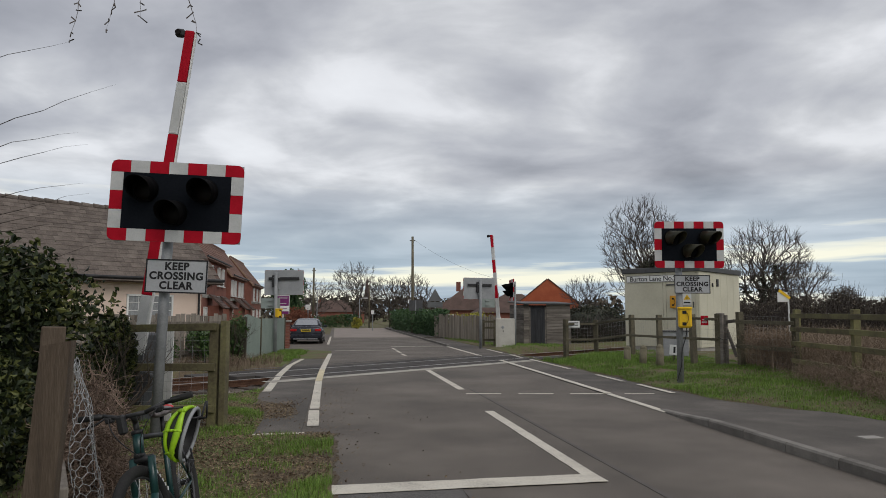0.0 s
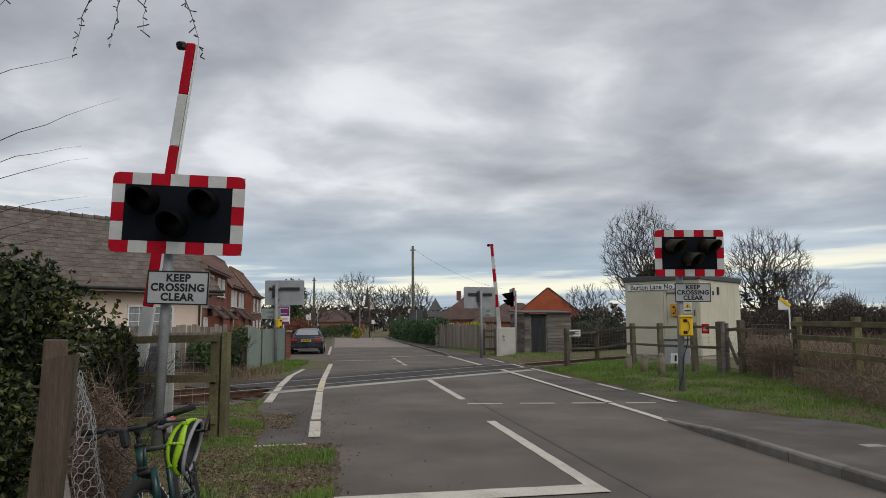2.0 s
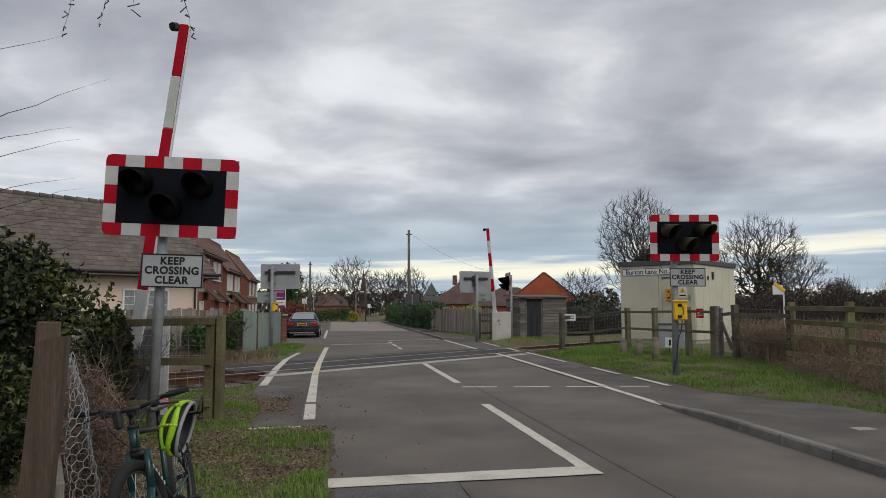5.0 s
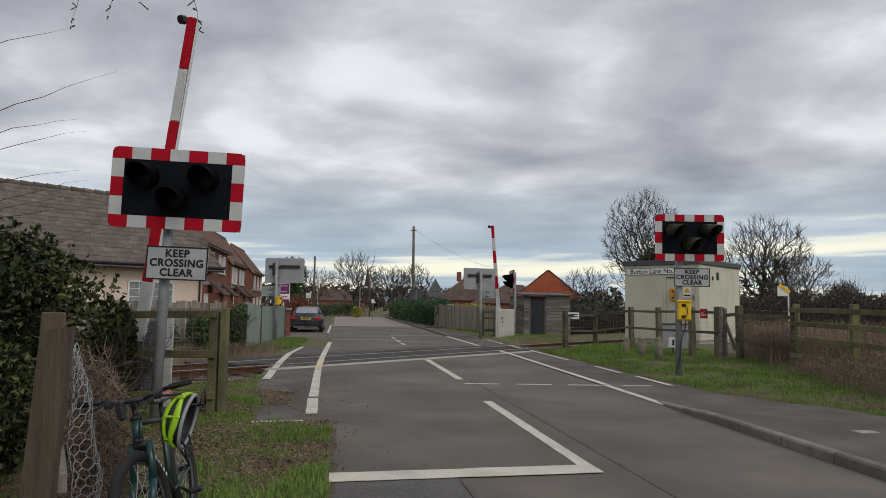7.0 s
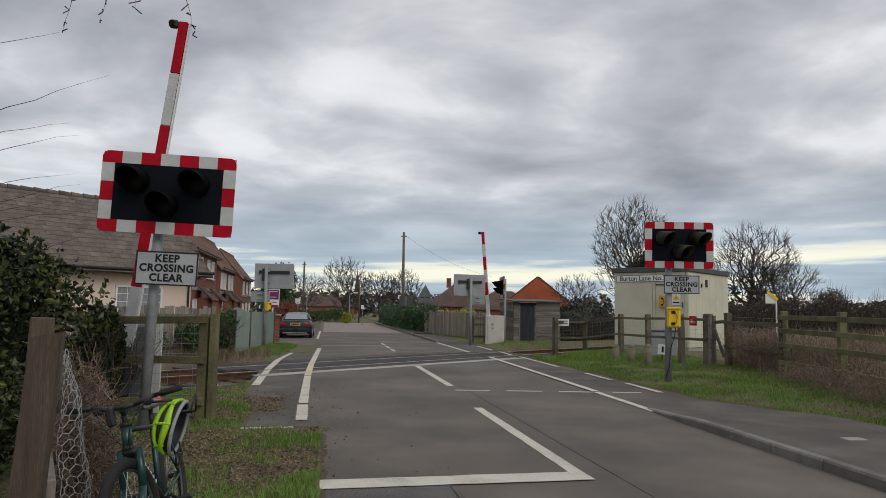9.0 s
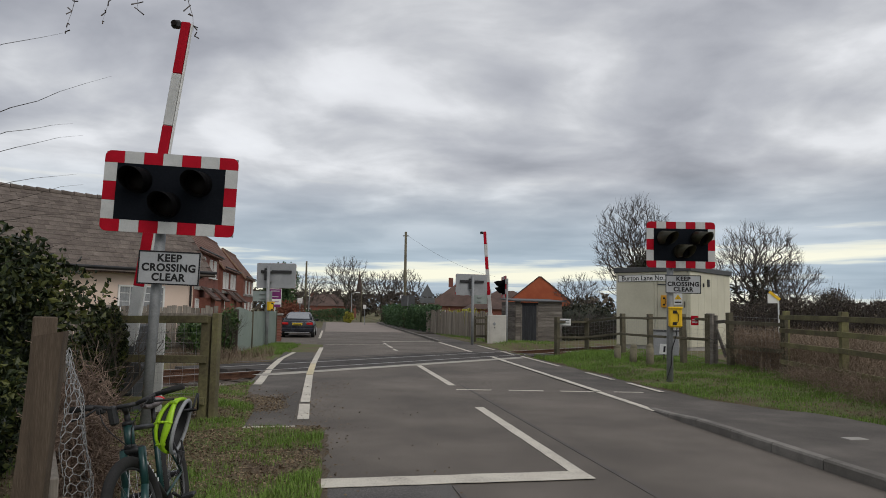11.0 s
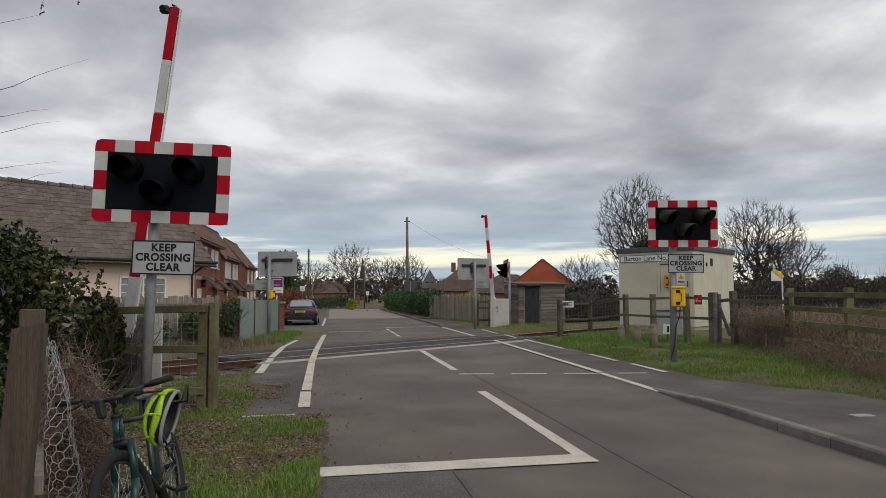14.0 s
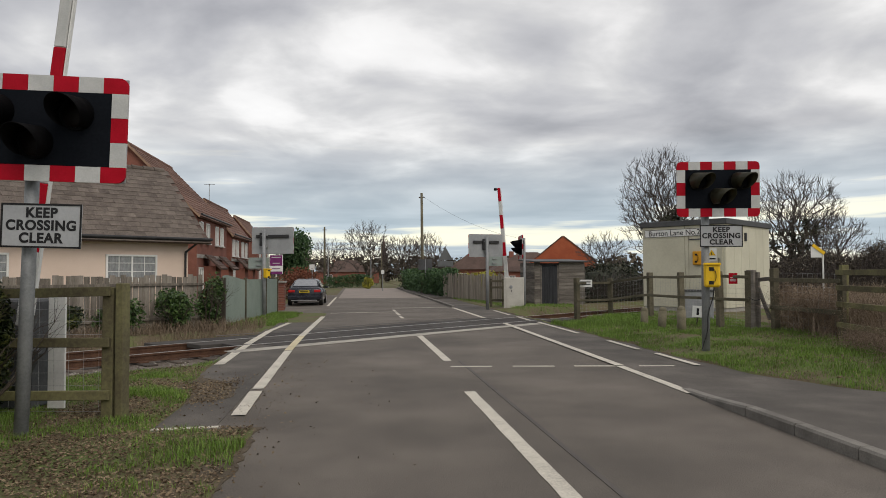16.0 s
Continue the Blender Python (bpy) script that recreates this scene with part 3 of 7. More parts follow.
# ---- level crossing signals ----
def signal(name, m, lean, label, height=3.56, post_r=0.075, size=(1.66, 1.03), off=0.0, hood_mat=None, aim=0.0):
    """Signal post; the board faces local -y. height: top of the board."""
    th = thing(name, m @ pose(0, 0, 0, 0, lean, 0), label, "crossing signal", "crossing signals")
    part("post", tube((0, 0, -0.3), (0, 0, height - 0.1), post_r, n=20), M_GALV, th, "grey galvanised steel post", True)
    (W, H), B = size, 0.158
    zc = height - H / 2
    y = -0.16
    part("backing_board", cube((off, y, zc), (W - 2 * B, 0.03, H - 2 * B), 0.004), M_BLACK, th, "matt black backing board")
    part("rear_sheet", cube((off, y + 0.02, zc), (W - 0.012, 0.008, H - 0.012), 0.003), M_GREYPAINT, th, "plain grey back of the board")
    for i in range(7):
        for top in (0, 1):
            w = W / 7
            x = off - W / 2 + w * (i + 0.5)
            z = zc + (H / 2 - B / 2) * (1 if top else -1)
            if i in (0, 6):
                sx, sz = (-1 if i == 0 else 1), (1 if top else -1)
                r = 0.085
                x0, x1, z0, z1 = x - w / 2, x + w / 2, z - B / 2, z + B / 2
                cx, cz = (x0 + r if sx < 0 else x1 - r), (z1 - r if sz > 0 else z0 + r)
                base = [(x0, z0), (x1, z0), (x1, z1), (x0, z1)]
                corner = (x0 if sx < 0 else x1, z1 if sz > 0 else z0)
                out = []
                for k, c in enumerate(base):
                    if abs(c[0] - corner[0]) + abs(c[1] - corner[1]) > 1e-6:
                        out.append(c)
                    else:
                        s0 = math.atan2(base[k - 1][1] - cz, base[k - 1][0] - cx)
                        arc = [(cx + r * math.cos(u), cz + r * math.sin(u)) for u in [math.radians(q) for q in range(0, 91, 15)]]
                        arc = [(cx + sx * abs(p[0] - cx), cz + sz * abs(p[1] - cz)) for p in arc]
                        if k in (0, 2):
                            arc = arc if (sx > 0) == (sz > 0) else arc[::-1]
                        else:
                            arc = arc[::-1] if (sx > 0) != (sz > 0) else arc
                        d0 = abs(arc[0][0] - base[k - 1][0]) + abs(arc[0][1] - base[k - 1][1])
                        d1 = abs(arc[-1][0] - base[k - 1][0]) + abs(arc[-1][1] - base[k - 1][1])
                        out += arc if d0 < d1 else arc[::-1]
                part("border_panel", prism(out, y - 0.015, y + 0.012), M_RED, th)
            else:
                part("border_panel", cube((x, y, z), (w - 0.003, 0.028, B)), M_WHITE if i % 2 else M_RED, th)
    hh = (H - 2 * B) / 3
    for k in range(3):
        for sx in (-1, 1):
            z = zc + (k - 1) * hh
            part("border_panel", cube((off + sx * (W / 2 - B / 2), y, z), (B, 0.028, hh - 0.003)), M_RED if k == 1 else M_WHITE, th)
    for lx, lz in ((off - 0.40, 0.15), (off + 0.36, 0.15), (off - 0.02, -0.15)):
        turn = Matrix.Translation((lx, y - 0.02, zc + lz)) @ pose(0, 0, 0, 0, 0, aim)
        lamp = part("lamp_unit", tube((lx, y - 0.01, zc + lz), (lx, y - 0.05, zc + lz), 0.165, n=28), M_HOOD, th, "unlit round signal lamp")
        lens = bmesh.new()
        bmesh.ops.create_uvsphere(lens, u_segments=24, v_segments=10, radius=0.14, matrix=turn @ Matrix.Translation((0, -0.03, 0)) @ Matrix.Diagonal((1, 0.2, 1, 1)))
        part("lens", lens, M_LENS, lamp, "dark unlit lens", True)
        hood = bmesh.new()
        rows = []
        N = 30
        for i in range(N + 1):
            u = math.radians(-62 + 304 * i / N)
            dep = 0.12 + 0.30 * (0.5 + 0.5 * math.sin(u)) ** 0.8
            dep = dep if 0 < i < N else 0.05
            rows.append([turn @ Vector((r * math.cos(u), yy, r * math.sin(u) + 0.10 * yy)) for r, yy in ((0.170, 0.0), (0.160, -dep), (0.154, -dep), (0.164, 0.0))])
        vs = [[hood.verts.new(p) for p in row] for row in rows]
        for a, b in zip(vs, vs[1:]):
            for k in range(4):
                hood.faces.new((a[k], a[(k + 1) % 4], b[(k + 1) % 4], b[k]))
        hood.faces.new(vs[0]), hood.faces.new(vs[-1])
        bmesh.ops.recalc_face_normals(hood, faces=hood.faces)
        part("hood", hood, hood_mat or M_HOOD, lamp, "long black sun hood", True)
    for z in (zc + 0.2, zc - 0.25):
        part("bracket", cube((0, y / 2, z), (0.24, 0.11, 0.05), 0.005), M_GALV, th)
    part("rear_bar", cube((off, -0.09, zc + 0.16), (1.25, 0.05, 0.12), 0.01), M_BLACKMETAL, th, "black cable trunking on the back")
    part("rear_box", cube((0.1, -0.07, zc + 0.05), (0.16, 0.09, 0.5), 0.015), M_BLACKMETAL, th, "black terminal box on the back")
    return th




def plate(m, label, w=0.80, h=0.44, lines=("KEEP", "CROSSING", "CLEAR"), size=0.135, face=None):
    th = thing("crossing_sign", m, label, "sign", "keep clear signs")
    part("plate", cube((0, 0, 0), (w, 0.012, h), 0.003), face or M_SIGNGREY, th)
    for c, sz in (((0, -0.008, h / 2 - 0.009), (w, 0.006, 0.018)), ((0, -0.008, -h / 2 + 0.009), (w, 0.006, 0.018)), ((w / 2 - 0.009, -0.008, 0), (0.018, 0.006, h - 0.036)), ((-w / 2 + 0.009, -0.008, 0), (0.018, 0.006, h - 0.036))):
        part("border", cube(c, sz), M_TEXT, th, "black edge")
    for i, t in enumerate(lines):
        letters(t, size, M_TEXT, th, Matrix.Translation((0, -0.0085, (1 - i) * h * 0.285)) @ pose(0, 0, 0, 90), bold=0.0055, spacing=1.1)
    part("clip", cube((0, 0.03, 0.1), (0.2, 0.05, 0.04), 0.004), M_GALV, th)
    part("clip", cube((0, 0.03, -0.1), (0.2, 0.05, 0.04), 0.004), M_GALV, th)
    return th


P_LEFT = (-4.12, 9.16, 0.0)
P_RIGHT = (4.74, 16.2, 0.1)
signal("crossing_signal", pose(*P_LEFT, 0, 0, 9), 1.6, "black signal board with red and white border on a leaning post", height=3.61, post_r=0.067, size=(1.69, 1.06), off=0.12, aim=-4)
plate(pose(-3.86, 9.04, 2.1, 0, 1.6, 4), "grey keep crossing clear sign clipped to the signal post")
signal("crossing_signal", pose(*P_RIGHT, 0, 0, -3), 0.6, "red and white bordered signal board beside the equipment hut", height=3.63, size=(1.53, 1.06), off=0.2, hood_mat=M_HOOD2, aim=30)
plate(pose(P_RIGHT[0] + 0.28, P_RIGHT[1] - 0.14, 2.30, 0, 0.5, -6), "grey keep crossing clear sign above a yellow telephone", 0.78, 0.42)
signal("crossing_signal", pose(-7.93, 28.4, 0.0, 0, 0, 180 + 5), 0.3, "signal seen from behind, grey board back and black trunking", height=3.42, post_r=0.07, size=(1.6, 1.03), off=-0.3)
signal("crossing_signal", pose(0.53, 33.4, 0.0, 0, 0, 180 + 24), 0, "signal seen from behind beside the barrier cabinet", height=3.36, post_r=0.07)


# ---- barriers ----
def barrier(m, lean, length, label, pedestal, band=0.83):
    th = thing("barrier", m, label, "barrier", "crossing barriers")
    tilt = pose(0, 0, 1.0, 0, lean, 0)
    n = 6
    z = 0.0
    cols = [M_WHITE, M_RED, M_WHITE, M_RED, M_WHITE, M_RED]
    lens_ = [length - 5 * band] + [band] * 5
    for i in range(n):
        w = 0.17 - 0.006 * i
        part("arm_section", box(bmesh.new(), (0, 0, z + lens_[i] / 2), (w, 0.07, lens_[i]), tilt, 0.012), cols[i], th, "red reflective arm band" if i % 2 else "white arm band")
        z += lens_[i]
    part("arm_edge", box(bmesh.new(), (0.093, 0.01, length / 2), (0.02, 0.05, length - 0.02), tilt), M_WHITEPAINT, th, "pale edge strip of the arm")
    lamp = part("tip_lamp", box(bmesh.new(), (-0.15, 0, length - 0.05), (0.15, 0.1, 0.13), tilt, 0.03), M_BLACKMETAL, th, "small black boom tip lamp")
    part("lens", rod(bmesh.new(), tilt @ Vector((-0.17, -0.05, length - 0.05)), tilt @ Vector((-0.17, -0.065, length - 0.05)), 0.045, n=14), M_LENS, lamp)
    part("lamp_stem", box(bmesh.new(), (-0.09, 0, length - 0.07), (0.06, 0.03, 0.03), tilt), M_GALV, th)
    if pedestal:
        part("pedestal", cube((-0.18, 0.25, 0.66), (0.60, 0.55, 1.32), 0.03), M_DARKGREY, th, "dark grey barrier machine pedestal")
        part("counterweight", box(bmesh.new(), (0.25, -0.12, -0.35), (0.34, 0.1, 0.5), tilt @ pose(0, 0, 0, 0, 22, 0), 0.02), M_DARKGREY, th, "dark counterweight arm")
        part("fence_skirt", cube((0.46, -0.05, 0.72), (0.21, 0.03, 1.36), 0.005), M_WHITEPAINT, th, "white painted guard panel")
        part("skirt_cap", cube((0.41, -0.05, 1.42), (0.32, 0.06, 0.05), 0.005), M_WHITEPAINT, th)
    return th


barrier(pose(-5.01, 10.45, 0, 0, 0, 0), 7.1, 5.05, "raised red and white barrier arm on a dark grey pedestal", True)
barrier(pose(1.42, 34.0, 0, 0, 0, 0), -4.4, 4.5, "raised red and white barrier arm behind a pale cabinet", False, 0.62)


# ---- fences ----
def at_ground(x, y):
    return Vector((x, y, max(-0.02, ground_z(x, y))))


def beam(a, b, w, h, bevel=0.006):
    """A squared timber from a to b, h high."""
    a, b = Vector(a), Vector(b)
    d = b - a
    yaw = math.atan2(d.y, d.x)
    pitch = -math.atan2(d.z, math.hypot(d.x, d.y))
    m = Matrix.Translation((a + b) / 2) @ Euler((0, pitch, yaw)).to_matrix().to_4x4()
    return box(bmesh.new(), (0, 0, 0), (d.length, w, h), m, bevel)


def upright(p, w, d, h, yaw=0.0, lean=(0, 0), sink=0.15, taper=0.0):
    m = Matrix.Translation(p) @ pose(0, 0, 0, lean[0], lean[1], yaw)
    return box(bmesh.new(), (0, 0, (h - sink) / 2), (w, d, h + sink), m, 0.008)


def wires(a, b, z0, z1, nz, step_x, r=0.0022, sag=0.0):
    """A sheet of fencing wire between two feet."""
    a, b = Vector(a), Vector(b)
    bm = bmesh.new()
    n = max(1, int((b - a).length / step_x))
    for k in range(nz + 1):
        z = z0 + (z1 - z0) * k / nz
        rod(bm, a + Vector((0, 0, z)), b + Vector((0, 0, z)), r, n=3, caps=False)
    for i in range(n + 1):
        p = a.lerp(b, i / n)
        rod(bm, p + Vector((0, 0, z0)), p + Vector((0, 0, z1)), r, n=3, caps=False)
    return bm


def rail_fence(name, label, posts, rails, height, mat, w=0.125, rw=0.04, rh=0.095, side=-1, group="timber fences", wire=None):
    th = thing(name, Matrix(), label, "fence", group)
    feet = [at_ground(x, y) for x, y in posts]
    for i, p in enumerate(feet):
        q = feet[min(i + 1, len(feet) - 1)] - feet[max(i - 1, 0)]
        yaw = math.degrees(math.atan2(q.y, q.x))
        part("post", upright(p, w, w, height + random.uniform(-0.03, 0.05), yaw, (random.uniform(-1.2, 1.2), random.uniform(-1.2, 1.2))), mat, th)
    for a, b in zip(feet, feet[1:]):
        t = (b - a).normalized()
        off = Vector((t.y, -t.x, 0)) * (w / 2 + rw / 2) * -side
        for z in rails:
            part("rail", beam(a + off - t * 0.06 + Vector((0, 0, z + random.uniform(-0.015, 0.015))), b + off + t * 0.05 + Vector((0, 0, z + random.uniform(-0.015, 0.015))), rw, rh), mat, th)
        if wire:
            part("wire_mesh", wires(a - off, b - off, 0.05, wire, 9, 0.16), M_WIRE, th, "thin galvanised stock netting")
    return th


rail_fence("rail_fence", "weathered timber post and rail fence beside the track", [(3.46, 25.5), (4.7, 26.4), (5.6, 24.5), (6.0, 22.5), (6.42, 20.5), (6.93, 19.95)], (0.72, 1.28), 1.43, M_TIMBER, 0.15, 0.045, 0.075, wire=1.25)
rail_fence("rail_fence", "lichen-green timber fence with four rails above brambles", [(7.85, 17.3), (7.68, 14.4), (7.45, 11.6), (7.15, 8.8), (6.9, 6.0), (6.6, 3.0)], (0.33, 0.74, 1.07, 1.38), 1.53, M_LICHEN, 0.14, 0.04, 0.11)
rail_fence("rail_fence", "dark timber fence panel overgrown with dead brambles", [(7.32, 19.35), (7.85, 17.3)], (0.55, 1.2), 1.42, M_TIMBER, 0.15, wire=1.35)
close = rail_fence("rail_fence", "mossy timber fence with three rails and wire netting", [(-6.6, 10.1), (-5.1, 10.0), (-3.67, 9.98)], (0.25, 0.83, 1.40), 1.47, M_LICHEN, 0.13, 0.045, 0.105, wire=1.35)
part("post", upright(at_ground(-3.52, 9.97), 0.09, 0.16, 1.50), M_LICHEN, close)


def gate():
    th = thing("field_gate", Matrix(), "narrow grey timber gate with a diagonal brace and chain", "gate")
    a, b = at_ground(6.98, 19.9), at_ground(7.25, 19.5)
    part("gate_post", upright(a, 0.2, 0.14, 1.45, -50), M_SHED, th)
    part("gate_stile", upright(a + Vector((0.13, -0.06, 0.08)), 0.07, 0.1, 1.32, -50), M_SHED, th)
    part("brace", beam(a + Vector((0.12, 0, 1.15)), b + Vector((0.0, 0, 0.25)), 0.05, 0.09), M_SHED, th)
    part("gate_rail", beam(a + Vector((0.1, 0, 1.2)), b + Vector((0, 0, 1.22)), 0.05, 0.09), M_SHED, th)
    ch = bmesh.new()
    for i in range(14):
        u = math.pi * i / 13
        p = a + Vector((-0.12 + 0.024 * i, -0.13, 0.78 - 0.07 * math.sin(u)))
        rod(ch, p, p + Vector((0.022, 0, 0.004)), 0.009, n=6)
    part("chain", ch, M_BLACKMETAL, th, "dark sagging chain")
    sg = thing("notice", pose(6.62, 20.12, 1.45, 0, 0, -15), "small red warning notice on the fence rail", "sign")
    part("plate", cube((0, 0, 0), (0.2, 0.008, 0.27), 0.002), M_RED, sg)
    for z in (-0.06, -0.02, 0.02):
        part("text_bar", cube((0, -0.006, z), (0.14, 0.003, 0.018)), M_WHITE, sg)


gate()

nb = thing("notice", pose(3.75, 25.6, 1.26, 0, 0, -8), "small white notice wired to the fence", "sign")
part("plate", cube((0, 0, 0), (0.44, 0.01, 0.24), 0.003), M_WHITEPAINT, nb)
for z in (0.05, -0.03):
    part("text_bar", cube((0, -0.007, z), (0.34, 0.003, 0.035)), M_DARKGREY, nb)

for k, (x, y, h) in enumerate(((4.85, 22.0, 0.5), (5.08, 21.0, 0.56), (5.32, 20.0, 0.62))):
    p = at_ground(x, y)
    bm = rod(bmesh.new(), (0, 0, -0.15), (0, 0, h - 0.1), 0.105, 0.105, 16)
    bmesh.ops.create_uvsphere(bm, u_segments=16, v_segments=8, radius=0.105, matrix=Matrix.Translation((0, 0, h - 0.1)))
    ob = tagged(link_mesh("bollard", bm, M_OLDCONCRETE, None, "", True), "short round-topped concrete bollard in the grass", "bollard", "verge bollards")
    ob.matrix_world = Matrix.Translation(p) @ pose(0, 0, 0, random.uniform(-4, 4), random.uniform(-4, 4), 0)


# ---- equipment hut ----
def handset(parent, m, s=1.0):
    bm = bmesh.new()
    pts = [Vector((0.035 * s - 0.075 * s * math.cos(u), 0, 0.13 * s * math.sin(u))) for u in [math.radians(a) for a in range(-62, 63, 12)]]
    pts = [Vector((-p.x, 0, p.z)) for p in pts]
    for a, b in zip(pts, pts[1:]):
        box(bm, (0, 0, 0), (0.03 * s, 0.008, (b - a).length * 1.15), m @ Matrix.Translation((a + b) / 2) @ (b - a).to_track_quat("Z", "Y").to_matrix().to_4x4())
    for e in (pts[0], pts[-1]):
        box(bm, (e.x - 0.035 * s, 0, e.z), (0.075 * s, 0.009, 0.06 * s), m)
    part("symbol", bm, M_TEXT, parent, "black handset symbol")


def hut():
    g = 0.16
    th = thing("equipment_hut", pose(8.75, 27.0, g, 0, 0, TZ), "cream steel railway equipment hut with a dark flat roof", "hut")
    L, D, H = 4.2, 3.1, 3.12
    part("plinth", cube((L / 2, D / 2, 0.06), (L - 0.05, D - 0.05, 0.3), 0.01), M_CONCRETE, th, "grey concrete base")
    part("core", cube((L / 2, D / 2, H / 2 + 0.1), (L - 0.06, D - 0.06, H - 0.2)), M_DARKGREY, th)
    x = 0.0
    for w in (0.75, 0.62, 0.75, 0.7, 0.7, 0.68):
        part("wall_panel", cube((x + w / 2, 0.01, H / 2 + 0.1), (w - 0.012, 0.045, H - 0.2), 0.006), M_CREAM, th)
        part("wall_panel", cube((x + w / 2, D - 0.01, H / 2 + 0.1), (w - 0.012, 0.045, H - 0.2), 0.006), M_CREAM, th)
        x += w
    y = 0.0
    for w in (0.10, 0.62, 0.60, 0.14, 1.64):
        part("wall_panel", cube((0.01, y + w / 2, H / 2 + 0.1), (0.045, w - 0.012, H - 0.2), 0.006), M_CREAM, th)
        part("wall_panel", cube((L - 0.01, y + w / 2, H / 2 + 0.1), (0.045, w - 0.012, H - 0.2), 0.006), M_CREAM, th)
        y += w
    part("roof", cube((L / 2, D / 2, H + 0.10), (L + 0.16, D + 0.16, 0.2), 0.015), M_DARKGREY, th, "dark grey flat roof with a deep fascia")
    part("vent", cube((1.75, -0.03, 2.72), (0.16, 0.06, 0.3), 0.01), M_BLACKMETAL, th, "small black vent")
    part("vent", cube((1.25, -0.03, 2.62), (0.09, 0.05, 0.15), 0.01), M_BLACKMETAL, th)
    hd = part("door_handle", tube((-0.05, 0.22, 1.72), (-0.05, 0.22, 1.95), 0.015), M_BLACKMETAL, th)
    part("door_frame", cube((-0.02, 0.72, 1.7), (0.03, 0.06, 2.6)), M_CREAM, th)
    part("door_frame", cube((-0.02, 0.12, 1.7), (0.03, 0.05, 2.6)), M_CREAM, th)
    part("lintel", cube((-0.02, 0.7, 2.62), (0.035, 1.2, 0.05)), M_DARKGREY, th, "dark door head strip")
    sg = part("name_plate", cube((-0.03, 1.85, 2.88), (0.012, 2.3, 0.27), 0.002), M_WHITEPAINT, th, "white name board with black letters")
    for c, sz in (((-0.038, 1.85, 3.008), (0.004, 2.3, 0.014)), ((-0.038, 1.85, 2.752), (0.004, 2.3, 0.014)), ((-0.038, 2.993, 2.88), (0.004, 0.014, 0.25))):
        part("border", cube(c, sz), M_TEXT, sg)
    letters("Burton Lane No.2", 0.27, M_TEXT, sg, Matrix.Translation((-0.0375, 1.86, 2.875)) @ pose(0, 0, 0, 90, 0, -90), bold=0.003)
    w = thing("warning_sign", pose(8.75, 27.0, g, 0, 0, TZ), "white plate with a yellow electrical warning triangle on the hut", "sign")
    part("plate", cube((-0.035, 0.47, 2.05), (0.008, 0.34, 0.46), 0.002), M_WHITEPAINT, w)
    tri = bmesh.new()
    vs = [tri.verts.new((-0.042, 0.47 + yy, 2.03 + zz)) for yy, zz in ((-0.14, 0), (0.14, 0), (0, 0.2))]
    tri.faces.new(vs)
    part("triangle", tri, M_YELLOW, w)
    part("symbol", cube((-0.044, 0.47, 2.09), (0.003, 0.025, 0.1)), M_TEXT, w)
    part("text_bar", cube((-0.042, 0.47, 1.92), (0.003, 0.26, 0.05)), M_TEXT, w)
    ph = thing("telephone_box", pose(8.75, 27.0, g, 0, 0, TZ), "amber telephone cabinet fixed to the hut wall", "telephone")
    part("case", cube((-0.09, 0.95, 1.95), (0.14, 0.34, 0.48), 0.02), M_AMBER, ph)
    handset(ph, Matrix.Translation((-0.164, 0.95, 1.95)) @ pose(0, 0, 0, 0, 0, -90), 1.1)
    bx = thing("trackside_cabinet", Matrix.Translation(at_ground(6.9, 23.9)) @ pose(0, 0, 0, 0, 0, -14), "low grey trackside cabinet with a lid", "cabinet")
    part("body", cube((0, 0, 0.4), (0.8, 0.5, 0.8), 0.01), M_GREYPAINT, bx)
    part("lid", cube((0, 0, 0.82), (0.86, 0.56, 0.05), 0.01), M_DARKGREY, bx)
    pl = thing("marker_plate", Matrix.Translation(at_ground(6.1, 21.4)) @ pose(0, 0, 0.0, 0, 4, -14), "small white marker plate with a black bar", "sign")
    part("stake", cube((0, 0.03, 0.2), (0.04, 0.04, 0.5)), M_TIMBER, pl)
    part("plate", cube((0, 0, 0.36), (0.28, 0.01, 0.3), 0.003), M_WHITEPAINT, pl)
    part("text_bar", cube((0.0, -0.008, 0.36), (0.06, 0.003, 0.18)), M_TEXT, pl)


hut()


def telephone(m, label, w=0.34, h=0.48):
    th = thing("telephone_box", m, label, "telephone", "post telephones")
    part("case", cube((0, 0, 0), (w, 0.2, h), 0.035), M_YELLOW, th)
    part("canopy", cube((0, -0.02, h / 2 - 0.02), (w + 0.02, 0.22, 0.05), 0.015), M_YELLOW, th)
    handset(th, Matrix.Translation((0.02, -0.103, -0.01)), 1.15)
    return th


telephone(pose(P_RIGHT[0] + 0.08, P_RIGHT[1] - 0.18, 1.55, 0, 0, -12), "bright yellow telephone box on the signal post", 0.29, 0.46)
cable = bmesh.new()
rings = []
for i in range(12):
    c = Vector((P_RIGHT[0] + 0.14 - 0.02 * i + 0.02 * math.sin(i), P_RIGHT[1] - 0.1, 1.34 - 0.11 * i))
    rings.append([cable.verts.new(c + Vector((0.012 * math.cos(u), 0.012 * math.sin(u), 0))) for u in [math.pi * k / 3 for k in range(6)]])
for a, b in zip(rings, rings[1:]):
    for k in range(6):
        cable.faces.new((a[k], a[(k + 1) % 6], b[(k + 1) % 6], b[k]))
tagged(link_mesh("cable", cable, M_BLACKMETAL), "black cable running down the signal post", "cable")
telephone(pose(-7.78, 28.28, 1.65, 0, 0, 60), "yellow telephone box on the far signal post", 0.24, 0.36)
